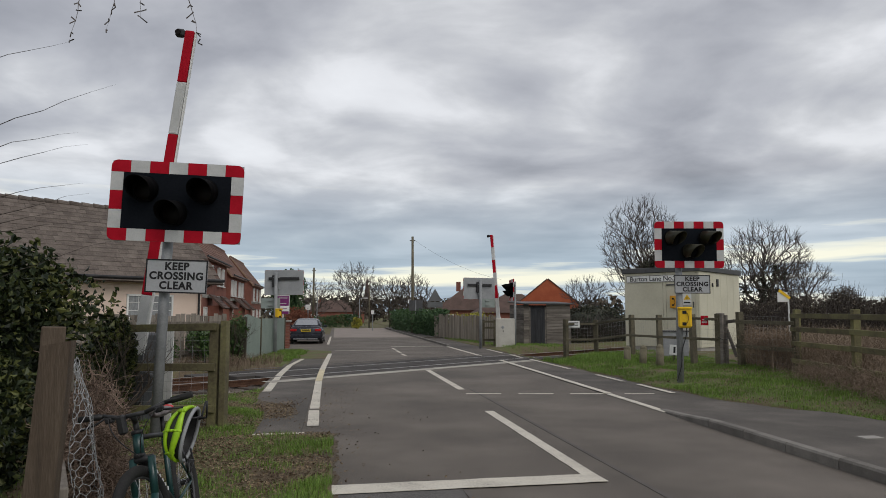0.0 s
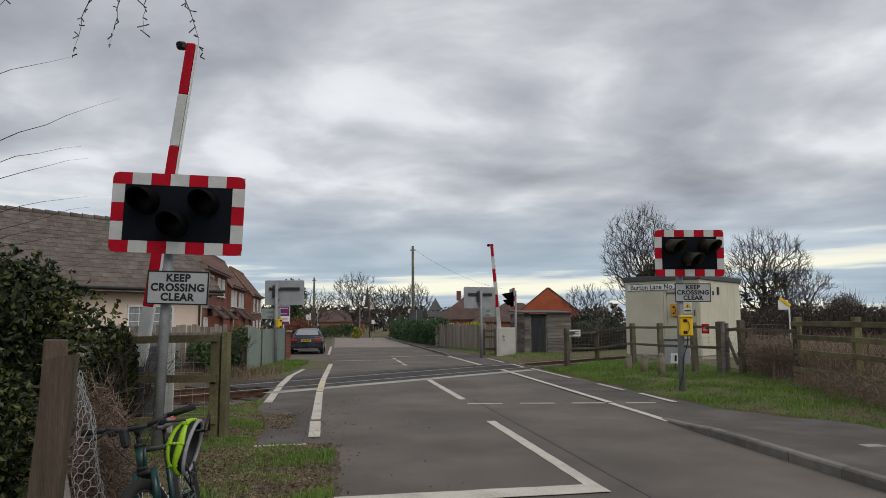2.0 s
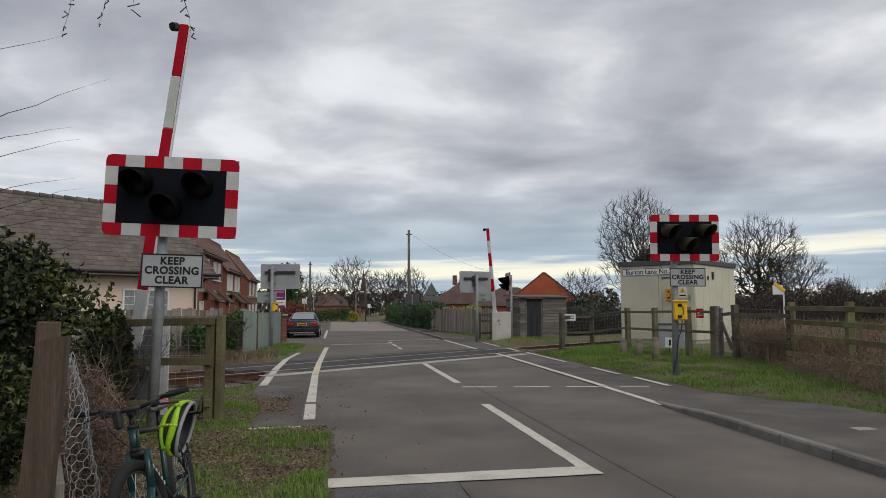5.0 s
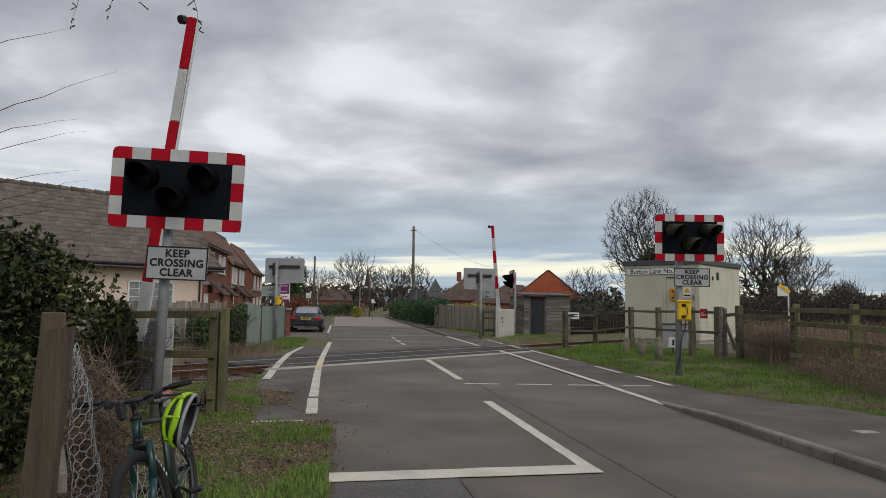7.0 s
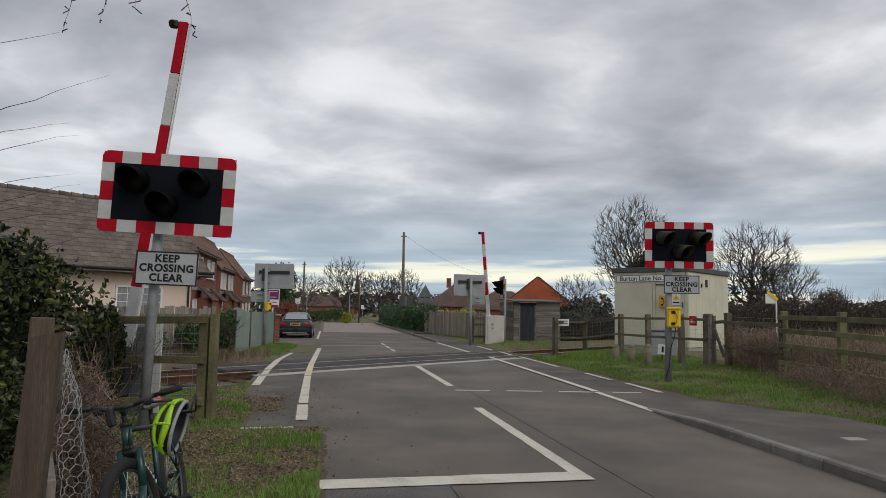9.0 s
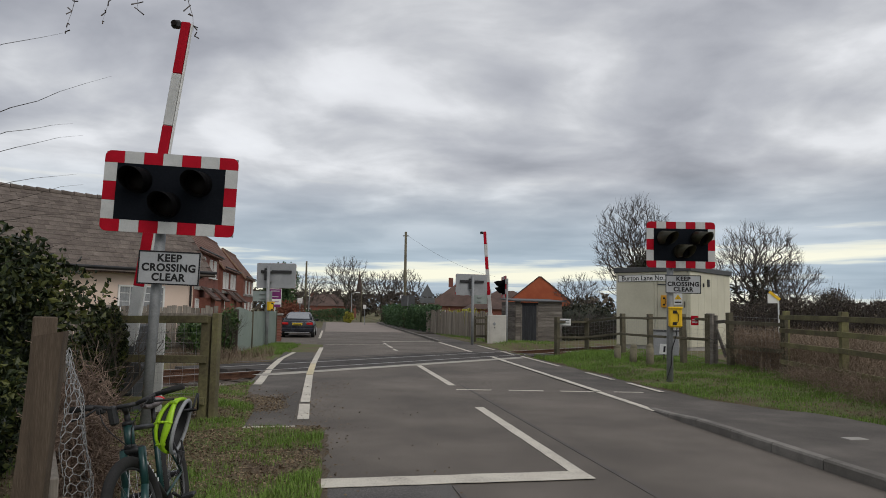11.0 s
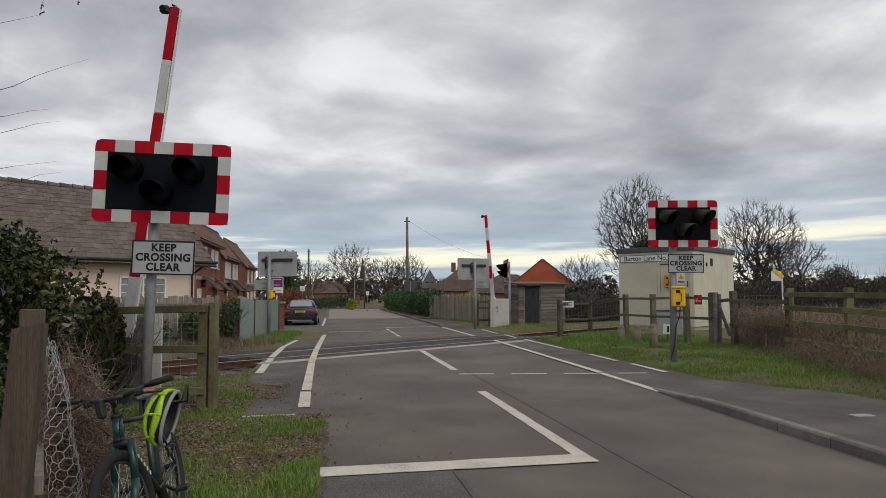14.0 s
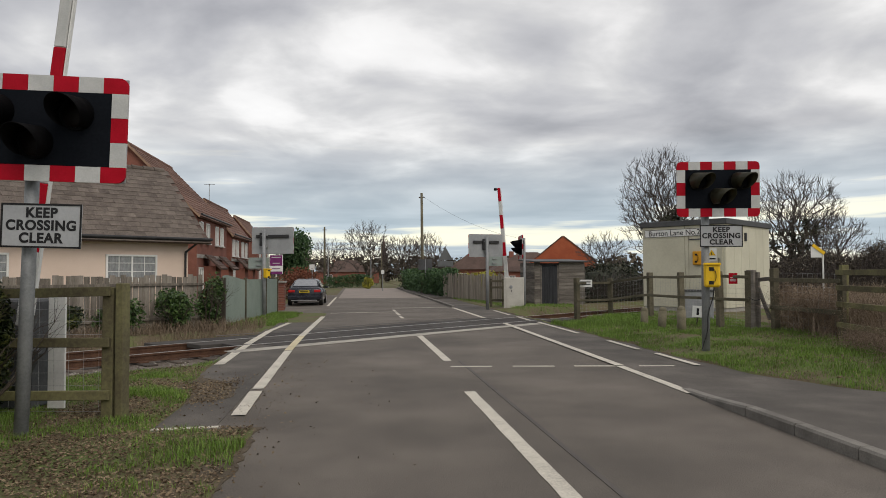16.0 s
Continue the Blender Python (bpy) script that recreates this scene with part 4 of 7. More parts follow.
back1 = plate(pose(-8.2, 28.55, 2.05, 0, 0, 185), "grey back of a sign on the far signal post", 0.78, 0.42, (), 0.1, M_BACKPLATE)
back2 = plate(pose(0.85, 33.62, 2.15, 0, 0, 200), "grey back of a sign beside the barrier cabinet", 0.78, 0.42, (), 0.1, M_BACKPLATE)


def barrier_cabinet():
    th = thing("barrier_cabinet", pose(1.7, 33.9, 0, 0, 0, -3), "pale painted barrier machine cabinet with a diamond handle", "cabinet")
    part("body", cube((0.02, 0, 0.71), (0.9, 0.6, 1.42), 0.02), M_PALE, th)
    part("door", cube((0.06, -0.315, 0.72), (0.78, 0.025, 1.32), 0.008), M_PALE, th)
    m = Matrix.Translation((-0.1, -0.335, 1.0)) @ pose(0, 0, 0, 0, 45, 0)
    part("handle", box(bmesh.new(), (0, 0, 0), (0.13, 0.02, 0.13), m, 0.01), M_GREYPAINT, th)
    part("lock", tube((-0.08, -0.33, 0.82), (-0.08, -0.35, 0.82), 0.03), M_BLACKMETAL, th)
    part("plinth", cube((0.02, 0, 0.02), (0.96, 0.66, 0.1), 0.01), M_CONCRETE, th)


barrier_cabinet()
side = signal("crossing_signal", pose(2.2, 34.0, 0, 0, 0, -86), 0, "signal seen edge-on with long black hoods", height=3.3, post_r=0.06)
fr = thing("wooden_frame", pose(0.95, 35.2, 0, 0, 0, 5), "dark timber frame beside the barrier cabinet", "fence")
for x in (-0.25, 0.3):
    part("post", cube((x, 0, 0.65), (0.1, 0.1, 1.4), 0.008), M_TIMBER, fr)
for z in (0.35, 0.95, 1.25):
    part("rail", cube((0.02, -0.07, z), (0.6, 0.04, 0.1), 0.006), M_TIMBER, fr)


# ---- shed ----
def shed():
    a, b = Vector((2.85, 37.0, 0)), Vector((5.1, 38.5, 0))
    th = thing("shed", Matrix.Translation(a) @ pose(0, 0, 0, 0, 0, 14), "weathered grey timber shed with a black plank door", "shed")
    L, D, H = 2.6, 2.4, 2.15
    part("core", cube((L / 2, D / 2, H / 2 - 0.02), (L - 0.06, D - 0.06, H - 0.06)), M_BLACKWOOD, th)
    n = 13
    for i in range(n):
        z = 0.02 + (H - 0.04) * (i + 0.5) / n
        for x0, x1 in ((0.0, 0.3), (1.25, L)):
            bm = box(bmesh.new(), ((x0 + x1) / 2, -0.01, z), (x1 - x0 - 0.01, 0.025, H / n + 0.015), Matrix.Translation((0, 0, 0)), 0.004)
            for v in bm.verts:
                v.co.y -= 0.02 if v.co.z < z else 0
            part("board", bm, M_SHED, th)
        for x in (0.0, L):
            part("board", cube((x, D / 2, z), (0.03, D, H / n - 0.01), 0.004), M_SHED, th)
    for i in range(6):
        part("door_plank", cube((0.42 + 0.135 * i, -0.03, 0.98), (0.13, 0.035, 1.85), 0.005), M_BLACKWOOD, th)
    part("door_frame", cube((0.33, -0.02, 1.0), (0.06, 0.06, 1.98)), M_SHED, th)
    part("door_frame", cube((1.2, -0.02, 1.0), (0.07, 0.06, 1.98)), M_SHED, th)
    part("roof", box(bmesh.new(), (L / 2, D / 2, H + 0.03), (L + 0.25, D + 0.3, 0.07), pose(0, 0, 0, 3, 0, 0), 0.01), M_DARKGREY, th, "dark felt roof")


shed()


# ---- board fences ----
def board_fence(name, label, a, b, h, mat, w=0.15, group="", rails=True, z=0.0, jitter=0.05):
    th = thing(name, Matrix(), label, "fence", group)
    a, b = Vector(a), Vector(b)
    t = (b - a).normalized()
    n = int((b - a).length / w)
    yaw = math.degrees(math.atan2(t.y, t.x))
    me = None
    for i in range(n):
        p = a + t * w * (i + 0.5)
        hh = h + random.uniform(-jitter, jitter)
        ob = part("board", cube((0, 0, hh / 2), (w - 0.012, 0.02, hh), 0.0), mat, th)
        ob.matrix_basis = Matrix.Translation((p.x, p.y, z)) @ pose(0, 0, 0, random.uniform(-1, 1), random.uniform(-0.8, 0.8), yaw)
    if rails:
        q = Vector((t.y, -t.x, 0)) * 0.04
        for zz in (0.35, h - 0.25):
            part("rail", beam(a + q + Vector((0, 0, z + zz)), b + q + Vector((0, 0, z + zz)), 0.04, 0.08), mat, th)
    return th


board_fence("board_fence", "silvered vertical board fence behind the railway", T(-21, 4.9), T(4.4, 4.9), 1.58, M_BOARD, 0.16, "board fences")
board_fence("board_fence", "weathered pale board fence beside the road", R(30.4, 6.05), R(42.0, 4.3), 1.55, M_BOARD_PALE, 0.17, "board fences", False, 0.0, 0.1)


def green_fence():
    th = thing("panel_fence", Matrix(), "pale green sheet panels between timber posts", "fence")
    pts = [R(17.6, -5.62), R(20.3, -5.35), R(23.4, -5.05), R(25.6, -4.85)]
    for i, (a, b) in enumerate(zip(pts, pts[1:])):
        t = (b - a)
        yaw = math.degrees(math.atan2(t.y, t.x))
        L = t.length - 0.06
        h0, h1 = ((1.62, 1.42) if i == 0 else (1.46, 1.43))
        bm = prism([(0.03, 0.02), (L, 0.02), (L, h1), (0.5, h0 - 0.02), (0.03, h0 - (0.05 if i == 0 else 0))], -0.012, 0.012)
        ob = part("sheet", bm, M_GREENPANEL, th)
        ob.matrix_basis = Matrix.Translation(a) @ pose(0, 0, 0, 0, 0, yaw)
    for i, p in enumerate(pts):
        part("post", upright(p, 0.1 if i else 0.2, 0.1 if i else 0.2, 1.5 if i else 1.52, RZ), M_TIMBER if i else M_SCRUBPOST, th)


M_SCRUBPOST = material("dark_old_post", two((0.035, 0.028, 0.022), (0.08, 0.066, 0.052)), 2, 20, 0.9, 0.5, stretch=(5, 5, 0.6))
green_fence()

pil = thing("gate_pillar", Matrix.Translation(R(27.6, -5.0)) @ pose(0, 0, 0, 0, 0, RZ), "red brick gate pillar with a pale stone cap", "pillar")
for k in range(16):
    for j, (x, y) in enumerate(((-0.14, -0.22), (0.14, -0.22), (-0.14, 0.0), (0.14, 0.0), (-0.14, 0.22), (0.14, 0.22))):
        sh = 0.05 if k % 2 else -0.05
        part("brick", cube((x + sh * 0.3, y, 0.04 + 0.076 * k), (0.26, 0.205, 0.066)), M_BRICK, pil)
part("core", cube((0, 0, 0.6), (0.5, 0.6, 1.2)), M_CONCRETE, pil, "mortar")
part("cap", cube((0, 0, 1.27), (0.66, 0.78, 0.09), 0.02), M_CONCRETE, pil, "pale stone cap")

sale = thing("estate_board", Matrix.Translation(R(26.6, -5.0)) @ pose(0, 0, 0, 0, 0, 4), "purple and white estate agent board on a white post", "sign")
part("post", cube((0, 0.03, 1.2), (0.05, 0.05, 2.5)), M_WHITEPAINT, sale)
part("board", cube((0, 0, 2.05), (0.58, 0.02, 0.85), 0.004), M_WHITEPAINT, sale)
part("purple_panel", cube((0, -0.012, 2.22), (0.53, 0.006, 0.46)), M_PURPLE, sale)
part("purple_panel", cube((0, -0.012, 1.68), (0.53, 0.006, 0.12)), M_PURPLE, sale)
for z, w in ((2.36, 0.40), (2.10, 0.30), (1.86, 0.36)):
    part("text_bar", cube((0, -0.017, z), (w, 0.004, 0.035)), M_PURPLE if z < 2 else M_WHITE, sale)


# ---- houses ----
def window(parent, c, w, h, m, bars=1, sill=True, pane=M_GLASS):
    """Window in a wall whose outside is local -y."""
    f = part("window", box(bmesh.new(), (c[0], c[1] + 0.02, c[2]), (w - 0.02, 0.05, h - 0.02), m), pane, parent)
    bm = bmesh.new()
    t = 0.07
    for cc, sz in (((0, h / 2 - t / 2), (w, t)), ((0, -h / 2 + t / 2), (w, t)), ((w / 2 - t / 2, 0), (t, h)), ((-w / 2 + t / 2, 0), (t, h))):
        box(bm, (c[0] + cc[0], c[1] - 0.02, c[2] + cc[1]), (sz[0], 0.08, sz[1]), m)
    for i in range(bars):
        box(bm, (c[0] - w / 2 + w * (i + 1) / (bars + 1), c[1] - 0.015, c[2]), (0.06, 0.07, h), m)
    part("frame", bm, M_WHITEPAINT, f, "white window frame")
    gl = bmesh.new()
    k = (bars + 1) * 2
    for i in range(1, k):
        box(gl, (c[0] - w / 2 + w * i / k, c[1] - 0.01, c[2]), (0.022, 0.03, h), m)
    for i in (1, 2):
        box(gl, (c[0], c[1] - 0.01, c[2] - h / 2 + h * i / 3), (w, 0.03, 0.022), m)
    part("glazing_bars", gl, M_WHITEPAINT, f)
    if sill:
        part("sill", box(bmesh.new(), (c[0], c[1] - 0.06, c[2] - h / 2 - 0.04), (w + 0.12, 0.16, 0.06), m), M_WHITEPAINT, f)


def bungalow():
    E = Vector((-11.3, 31.0))
    # local x runs back along the eaves towards the viewer's left, y away from the track
    th = thing("bungalow", Matrix.Translation((E.x, E.y, 0)) @ pose(0, 0, 0, 0, 0, TZ), "pale pink rendered bungalow with an old slate roof", "house")
    L, D, H, RH = 22.0, 8.0, 3.1, 6.4
    wall = part("wall", cube((-L / 2 - 0.35, D / 2, H / 2), (L - 0.5, D - 0.7, H)), M_RENDER, th, "smooth pale pink rendered wall")
    gab = prism([(0.35, H), (D - 0.35, H), (D / 2, RH - 0.3)], 0.0, 0.3)
    gb = part("gable", gab, M_RENDER, th)
    gb.matrix_basis = pose(-0.6, 0, 0, 0, 0, 90)
    pitch = math.atan2(RH - H, D / 2)
    sl = (D / 2) / math.cos(pitch)
    for k, sgn in enumerate((1, -1)):
        m = (pose(0, 0, H, math.degrees(pitch), 0, 0) if sgn > 0 else pose(0, D, H, -math.degrees(pitch), 0, 0))
        part("roof_deck", box(bmesh.new(), (-L / 2, sgn * (sl / 2 - 0.12), -0.03), (L + 0.3, sl + 0.3, 0.06), m), M_TILE_DARK, th)
    up = pose(0, 0, H, math.degrees(pitch), 0, 0)
    roof = part("roof", cube((-L / 2, D / 2, RH - 0.16), (L - 0.4, 0.3, 0.1)), M_SLATE, th, "uneven brown slate roof")
    rows = 17
    course = (sl + 0.22) / rows
    rest_v, rest_f = [], []
    base = cube((0, 0, 0), (0.395, course * 1.3, 0.026))
    shared = bpy.data.meshes.new("slate")
    base.to_mesh(shared)
    base.free()
    shared.materials.append(M_SLATE)
    count = 0
    cols = int((L + 0.2) / 0.40)
    corner = [(-1, -1, -1), (1, -1, -1), (1, 1, -1), (-1, 1, -1), (-1, -1, 1), (1, -1, 1), (1, 1, 1), (-1, 1, 1)]
    quads = [(0, 3, 2, 1), (4, 5, 6, 7), (0, 1, 5, 4), (1, 2, 6, 5), (2, 3, 7, 6), (3, 0, 4, 7)]
    for r in range(rows):
        for c in range(cols):
            x = 0.12 - 0.2 - 0.40 * c - (0.2 if r % 2 else 0)
            y = -0.24 + course * (r + 0.5)
            tip = pose(x, y, 0.02 + random.uniform(0, 0.006), -2.2, random.uniform(-0.6, 0.6), random.uniform(-1.0, 1.0))
            if c < 18 and r < 17:
                ob = new("slate", shared)
                ob.parent, ob.matrix_basis = roof, up @ tip
            else:
                k = len(rest_v)
                for q in corner:
                    rest_v.append(up @ tip @ Vector((q[0] * 0.1975, q[1] * course * 0.65, q[2] * 0.013)))
                rest_f += [tuple(k + j for j in f) for f in quads]
    mesh_object("slate_field", rest_v, rest_f, M_SLATE_JOINED, roof, "brown roof slates", "", "stuff")
    for i in range(44):
        part("ridge_tile", tube((-0.05 - 0.5 * i, D / 2, RH + 0.01), (-0.05 - 0.5 * i - 0.47, D / 2, RH + 0.04), 0.12, 0.13, 10), M_SLATE, th)
    part("fascia", cube((-L / 2, -0.10, H - 0.06), (L, 0.03, 0.16)), M_WHITEPAINT, th)
    part("gutter", tube((-L, -0.2, H - 0.02), (0.18, -0.2, H - 0.02), 0.065), M_BLACKMETAL, th, "black gutter")
    part("downpipe", tube((-0.75, 0.27, 0), (-0.75, 0.27, H - 0.55), 0.045), M_BLACKMETAL, th, "black downpipe")
    part("downpipe_bend", tube((-0.75, 0.27, H - 0.55), (-0.35, -0.16, H - 0.1), 0.045), M_BLACKMETAL, th)
    window(th, (-2.92, 0.33, 1.92), 1.98, 1.0, Matrix(), 1, True, M_NETPANE)
    window(th, (-8.16, 0.33, 1.92), 1.98, 1.0, Matrix(), 1, True, M_NETPANE)


M_SLATE_JOINED = material("old_brown_slate_field", [(0.12, (0.062, 0.049, 0.041)), (0.45, (0.120, 0.097, 0.082)), (0.75, (0.175, 0.145, 0.124)), (0.95, (0.25, 0.21, 0.18))], 1.4, 16, 0.85, 0.5, 0.008, rand=0.2, island=True)
bungalow()


M_BARGE = material("tan_barge_board", two((0.24, 0.15, 0.10), (0.34, 0.22, 0.15)), 2, 30, 0.8, 0.1)


def tiled_slope(parent, m, w, h, mat, name="roof", course=0.28):
    """Roof slope with stepped courses; m: eaves corner, x along, y up the slope."""
    n = max(2, int(h / course))
    roof = part(name, box(bmesh.new(), (w / 2, h / 2, -0.05), (w, h, 0.03), m), mat, parent)
    for i in range(n):
        bm = bmesh.new()
        y0, y1 = h * i / n, h * (i + 1) / n
        vs = [bm.verts.new(m @ Vector(p)) for p in ((0, y0, 0.04), (w, y0, 0.04), (w, y1, 0.015), (0, y1, 0.015), (0, y0, -0.02), (w, y0, -0.02), (w, y1, -0.03), (0, y1, -0.03))]
        for f in ((0, 1, 2, 3), (0, 4, 5, 1), (4, 7, 6, 5), (1, 5, 6, 2), (0, 3, 7, 4)):
            bm.faces.new([vs[k] for k in f])
        bmesh.ops.recalc_face_normals(bm, faces=bm.faces)
        part("tile_course", bm, mat, roof)
    return roof


def brick_house(s0, s1, d, depth, H, RH, label, wins, mat=M_BRICK, tile=M_TILE, porch=True):
    """Gabled house whose front runs along the road."""
    p = R(s0, d)
    th = thing("house", Matrix.Translation(p) @ pose(0, 0, 0, 0, 0, 90 + RZ), label, "house", "brick terrace")
    L = s1 - s0
    part("wall", cube((L / 2, depth / 2, H / 2), (L, depth, H)), mat, th)
    for x in (0.0, L - 0.25):
        g = part("gable", prism([(0, H), (depth, H), (depth / 2, RH - 0.05)], 0, 0.25), mat, th)
        g.matrix_basis = pose(x + 0.25, 0, 0, 0, 0, 90)
    pitch = math.degrees(math.atan2(RH - H, depth / 2))
    sl = math.hypot(RH - H, depth / 2) + 0.35
    o = 0.3 * math.sin(radians(pitch))
    tiled_slope(th, pose(-0.2, -0.3 * math.cos(radians(pitch)), H - o + 0.05, pitch, 0, 0), L + 0.4, sl, tile)
    tiled_slope(th, pose(L + 0.2, depth + 0.3 * math.cos(radians(pitch)), H - o + 0.05, pitch, 0, 180), L + 0.4, sl, tile)
    part("ridge", tube((-0.2, depth / 2, RH + 0.03), (L + 0.2, depth / 2, RH + 0.03), 0.12), tile, th)
    part("barge_board", box(bmesh.new(), (0, sl / 2, 0.0), (0.04, sl, 0.11), pose(-0.22, -0.3 * math.cos(radians(pitch)), H - o + 0.02, pitch, 0, 0)), M_BARGE, th, "thin tan barge board")
    part("gutter", tube((-0.2, -0.3, H - 0.05), (L + 0.2, -0.3, H - 0.05), 0.06), M_BLACKMETAL, th)
    part("string_course", cube((L / 2, -0.015, 2.65), (L, 0.05, 0.2)), M_CONCRETE, th, "pale brick band")
    for x in wins:
        window(th, (x, -0.02, H - 0.95), 0.85, 1.15, Matrix(), 1)
        window(th, (x, -0.02, 1.4), 0.95, 1.25, Matrix(), 1)
    if porch:
        for x in (L * 0.16, L * 0.62):
            part("porch", cube((x + 1.0, -0.35, 1.05), (1.5, 0.7, 2.1)), mat, th, "brick porch")
            tiled_slope(th, pose(x, -1.05, 1.95, 42, 0, 0), 2.0, 1.2, M_TILE_DARK, "porch_roof", 0.2)
    return th


brick_house(34.5, 43.2, -10.1, 7.3, 4.95, 8.68, "two-storey red brick house with a brown tiled roof", (0.95, 2.67, 5.3, 6.9))
brick_house(45.0, 53.0, -10.1, 3.6, 4.45, 6.75, "red brick terraced house with white sash windows", (0.8, 2.3, 4.7, 6.3))
brick_house(57.0, 65.0, -10.0, 3.8, 4.3, 6.6, "far red brick house with small white windows", (1.5, 4.2, 6.8), porch=False)


def gable_house():
    th = thing("house", pose(4.0, 60.2, 0, 0, 0, -8), "low orange brick house with a plain gable", "house")
    part("wall", cube((2.65, 6, 1.3), (5.3, 12, 2.6)), M_ORANGE, th)
    g = part("gable", prism([(0.0, 2.55), (5.3, 2.55), (2.75, 4.62)], 0, 0.3), M_ORANGE, th)
    for sgn in (1, -1):
        m = pose(2.75, 0, 4.68, 0, 0, 0) @ pose(0, 0, 0, 0, 39 * sgn, 0)
        part("roof_slope", box(bmesh.new(), (sgn * 1.75, 6, 0), (3.4, 12.1, 0.08), m), M_TILE_DARK, th)


gable_house()


def far_house(x, y, w, d, H, RH, rz, label, mat=M_BRICK):
    th = thing("house", pose(x, y, 0, 0, 0, rz), label, "house", "far houses")
    part("wall", cube((0, 0, H / 2), (w, d, H)), mat, th)
    bm = bmesh.new()
    e = 0.3
    vs = [bm.verts.new(p) for p in ((-w / 2 - e, -d / 2 - e, H), (w / 2 + e, -d / 2 - e, H), (w / 2 + e, d / 2 + e, H), (-w / 2 - e, d / 2 + e, H), (-w / 2 + d / 2, 0, RH), (w / 2 - d / 2, 0, RH))]
    for f in ((0, 1, 5, 4), (1, 2, 5), (2, 3, 4, 5), (3, 0, 4), (3, 2, 1, 0)):
        bm.faces.new([vs[k] for k in f])
    part("roof", bm, M_TILE_DARK, th, "hipped tile roof")
    part("chimney", cube((-w * 0.22, 0, RH - 0.5), (0.5, 0.5, 1.2)), M_BRICK, th)
    for x2 in (-w * 0.3, w * 0.25):
        window(th, (x2, -d / 2 - 0.02, H - 1.0), 1.3, 1.1, Matrix(), 1, False)


ae = thing("aerial", Matrix.Translation(R(46.5, -11.9, 6.6)), "thin television aerial on the house roof", "aerial")
part("mast", tube((0, 0, -0.2), (0, 0, 1.5), 0.02, n=6), M_GALV, ae)
part("boom", tube((-0.4, 0, 1.45), (0.4, 0, 1.45), 0.012, n=6), M_GALV, ae)
for i in range(7):
    part("element", tube((-0.36 + 0.12 * i, -0.14, 1.45), (-0.36 + 0.12 * i, 0.14, 1.45), 0.006, n=5), M_GALV, ae)
far_house(5.2, 82, 9, 7, 1.8, 4.0, 6, "low brick bungalow with a hipped tile roof")
far_house(0.2, 88, 7, 7, 2.1, 5.6, -10, "distant brick house with a steep tiled roof")
far_house(-25, 128, 11, 8, 2.0, 4.2, 12, "far low bungalow with a brown tiled roof")


# ---- plants ----
def tubes(segs, sides=5):
    """Tapered tubes for (a, b, r0, r1) segments as arrays of vertices and faces."""
    verts, faces = [], []
    for a, b, r0, r1 in segs:
        d = b - a
        if d.length < 1e-5:
            continue
        u = d.orthogonal().normalized()
        v = d.normalized().cross(u)
        k = len(verts)
        n = sides if r0 > 0.02 else 3
        for c, r in ((a, r0), (b, r1)):
            for i in range(n):
                w = 2 * math.pi * i / n
                verts.append(c + u * (r * math.cos(w)) + v * (r * math.sin(w)))
        for i in range(n):
            j = (i + 1) % n
            faces.append((k + i, k + j, k + n + j, k + n + i))
    return verts, faces


def grow(rng, start, heading, length, radius, depth, segs, spread=0.6, droop=0.0, lift=0.25, fork=3, wiggle=0.22):
    """A limb that bends, tapers and forks."""
    p, h = Vector(start), Vector(heading).normalized()
    n = 4 if depth > 1 else 3
    r = radius
    for i in range(n):
        h = (h + Vector((rng.uniform(-1, 1), rng.uniform(-1, 1), rng.uniform(-1, 1))) * wiggle + Vector((0, 0, lift * 0.2 - droop * 0.2))).normalized()
        q = p + h * (length / n)
        r1 = r * (0.84 if depth > 0 else 0.7)
        segs.append((p, q, r, r1))
        p, r = q, r1
        if depth > 0 and i > 0:
            for _ in range(rng.randint(1, fork - 1) if i < n - 1 else fork):
                side = h.orthogonal().normalized()
                side.rotate(Matrix.Rotation(rng.uniform(0, 2 * math.pi), 3, h))
                hh = (h + side * rng.uniform(spread * 0.6, spread * 1.5) + Vector((0, 0, lift - droop))).normalized()
                grow(rng, p, hh, length * rng.uniform(0.5, 0.8), r * 0.62, depth - 1, segs, spread, droop, lift, fork, wiggle)


def leaf_cards(rng, centres, size, mat, name, parent=None, label="", category="", kind="", up=0.25, curl=0.25, lying=False):
    """Small folded leaves at the given places."""
    n = len(centres)
    c = np.array(centres)
    a = rng.normal(size=(n, 3))
    a[:, 2] += up
    if lying:
        a[:, 2] *= 0.25
    a /= np.linalg.norm(a, axis=1)[:, None]
    b = np.cross(a, rng.normal(size=(n, 3)) * (np.array([0.25, 0.25, 1.0]) if lying else 1.0))
    b /= np.linalg.norm(b, axis=1)[:, None]
    nn = np.cross(a, b)
    s = size * rng.uniform(0.6, 1.35, n)[:, None]
    v = np.stack([c - a * s * 0.6, c + b * s * 0.42 + nn * s * curl, c + a * s * 0.7, c - b * s * 0.42 + nn * s * curl], 1).reshape(-1, 3)
    k = 4 * np.arange(n)
    f = np.concatenate([np.stack([k, k + 1, k + 2], 1), np.stack([k, k + 2, k + 3], 1)])
    return mesh_object(name, v.tolist(), f.tolist(), mat, parent, label, category, kind)


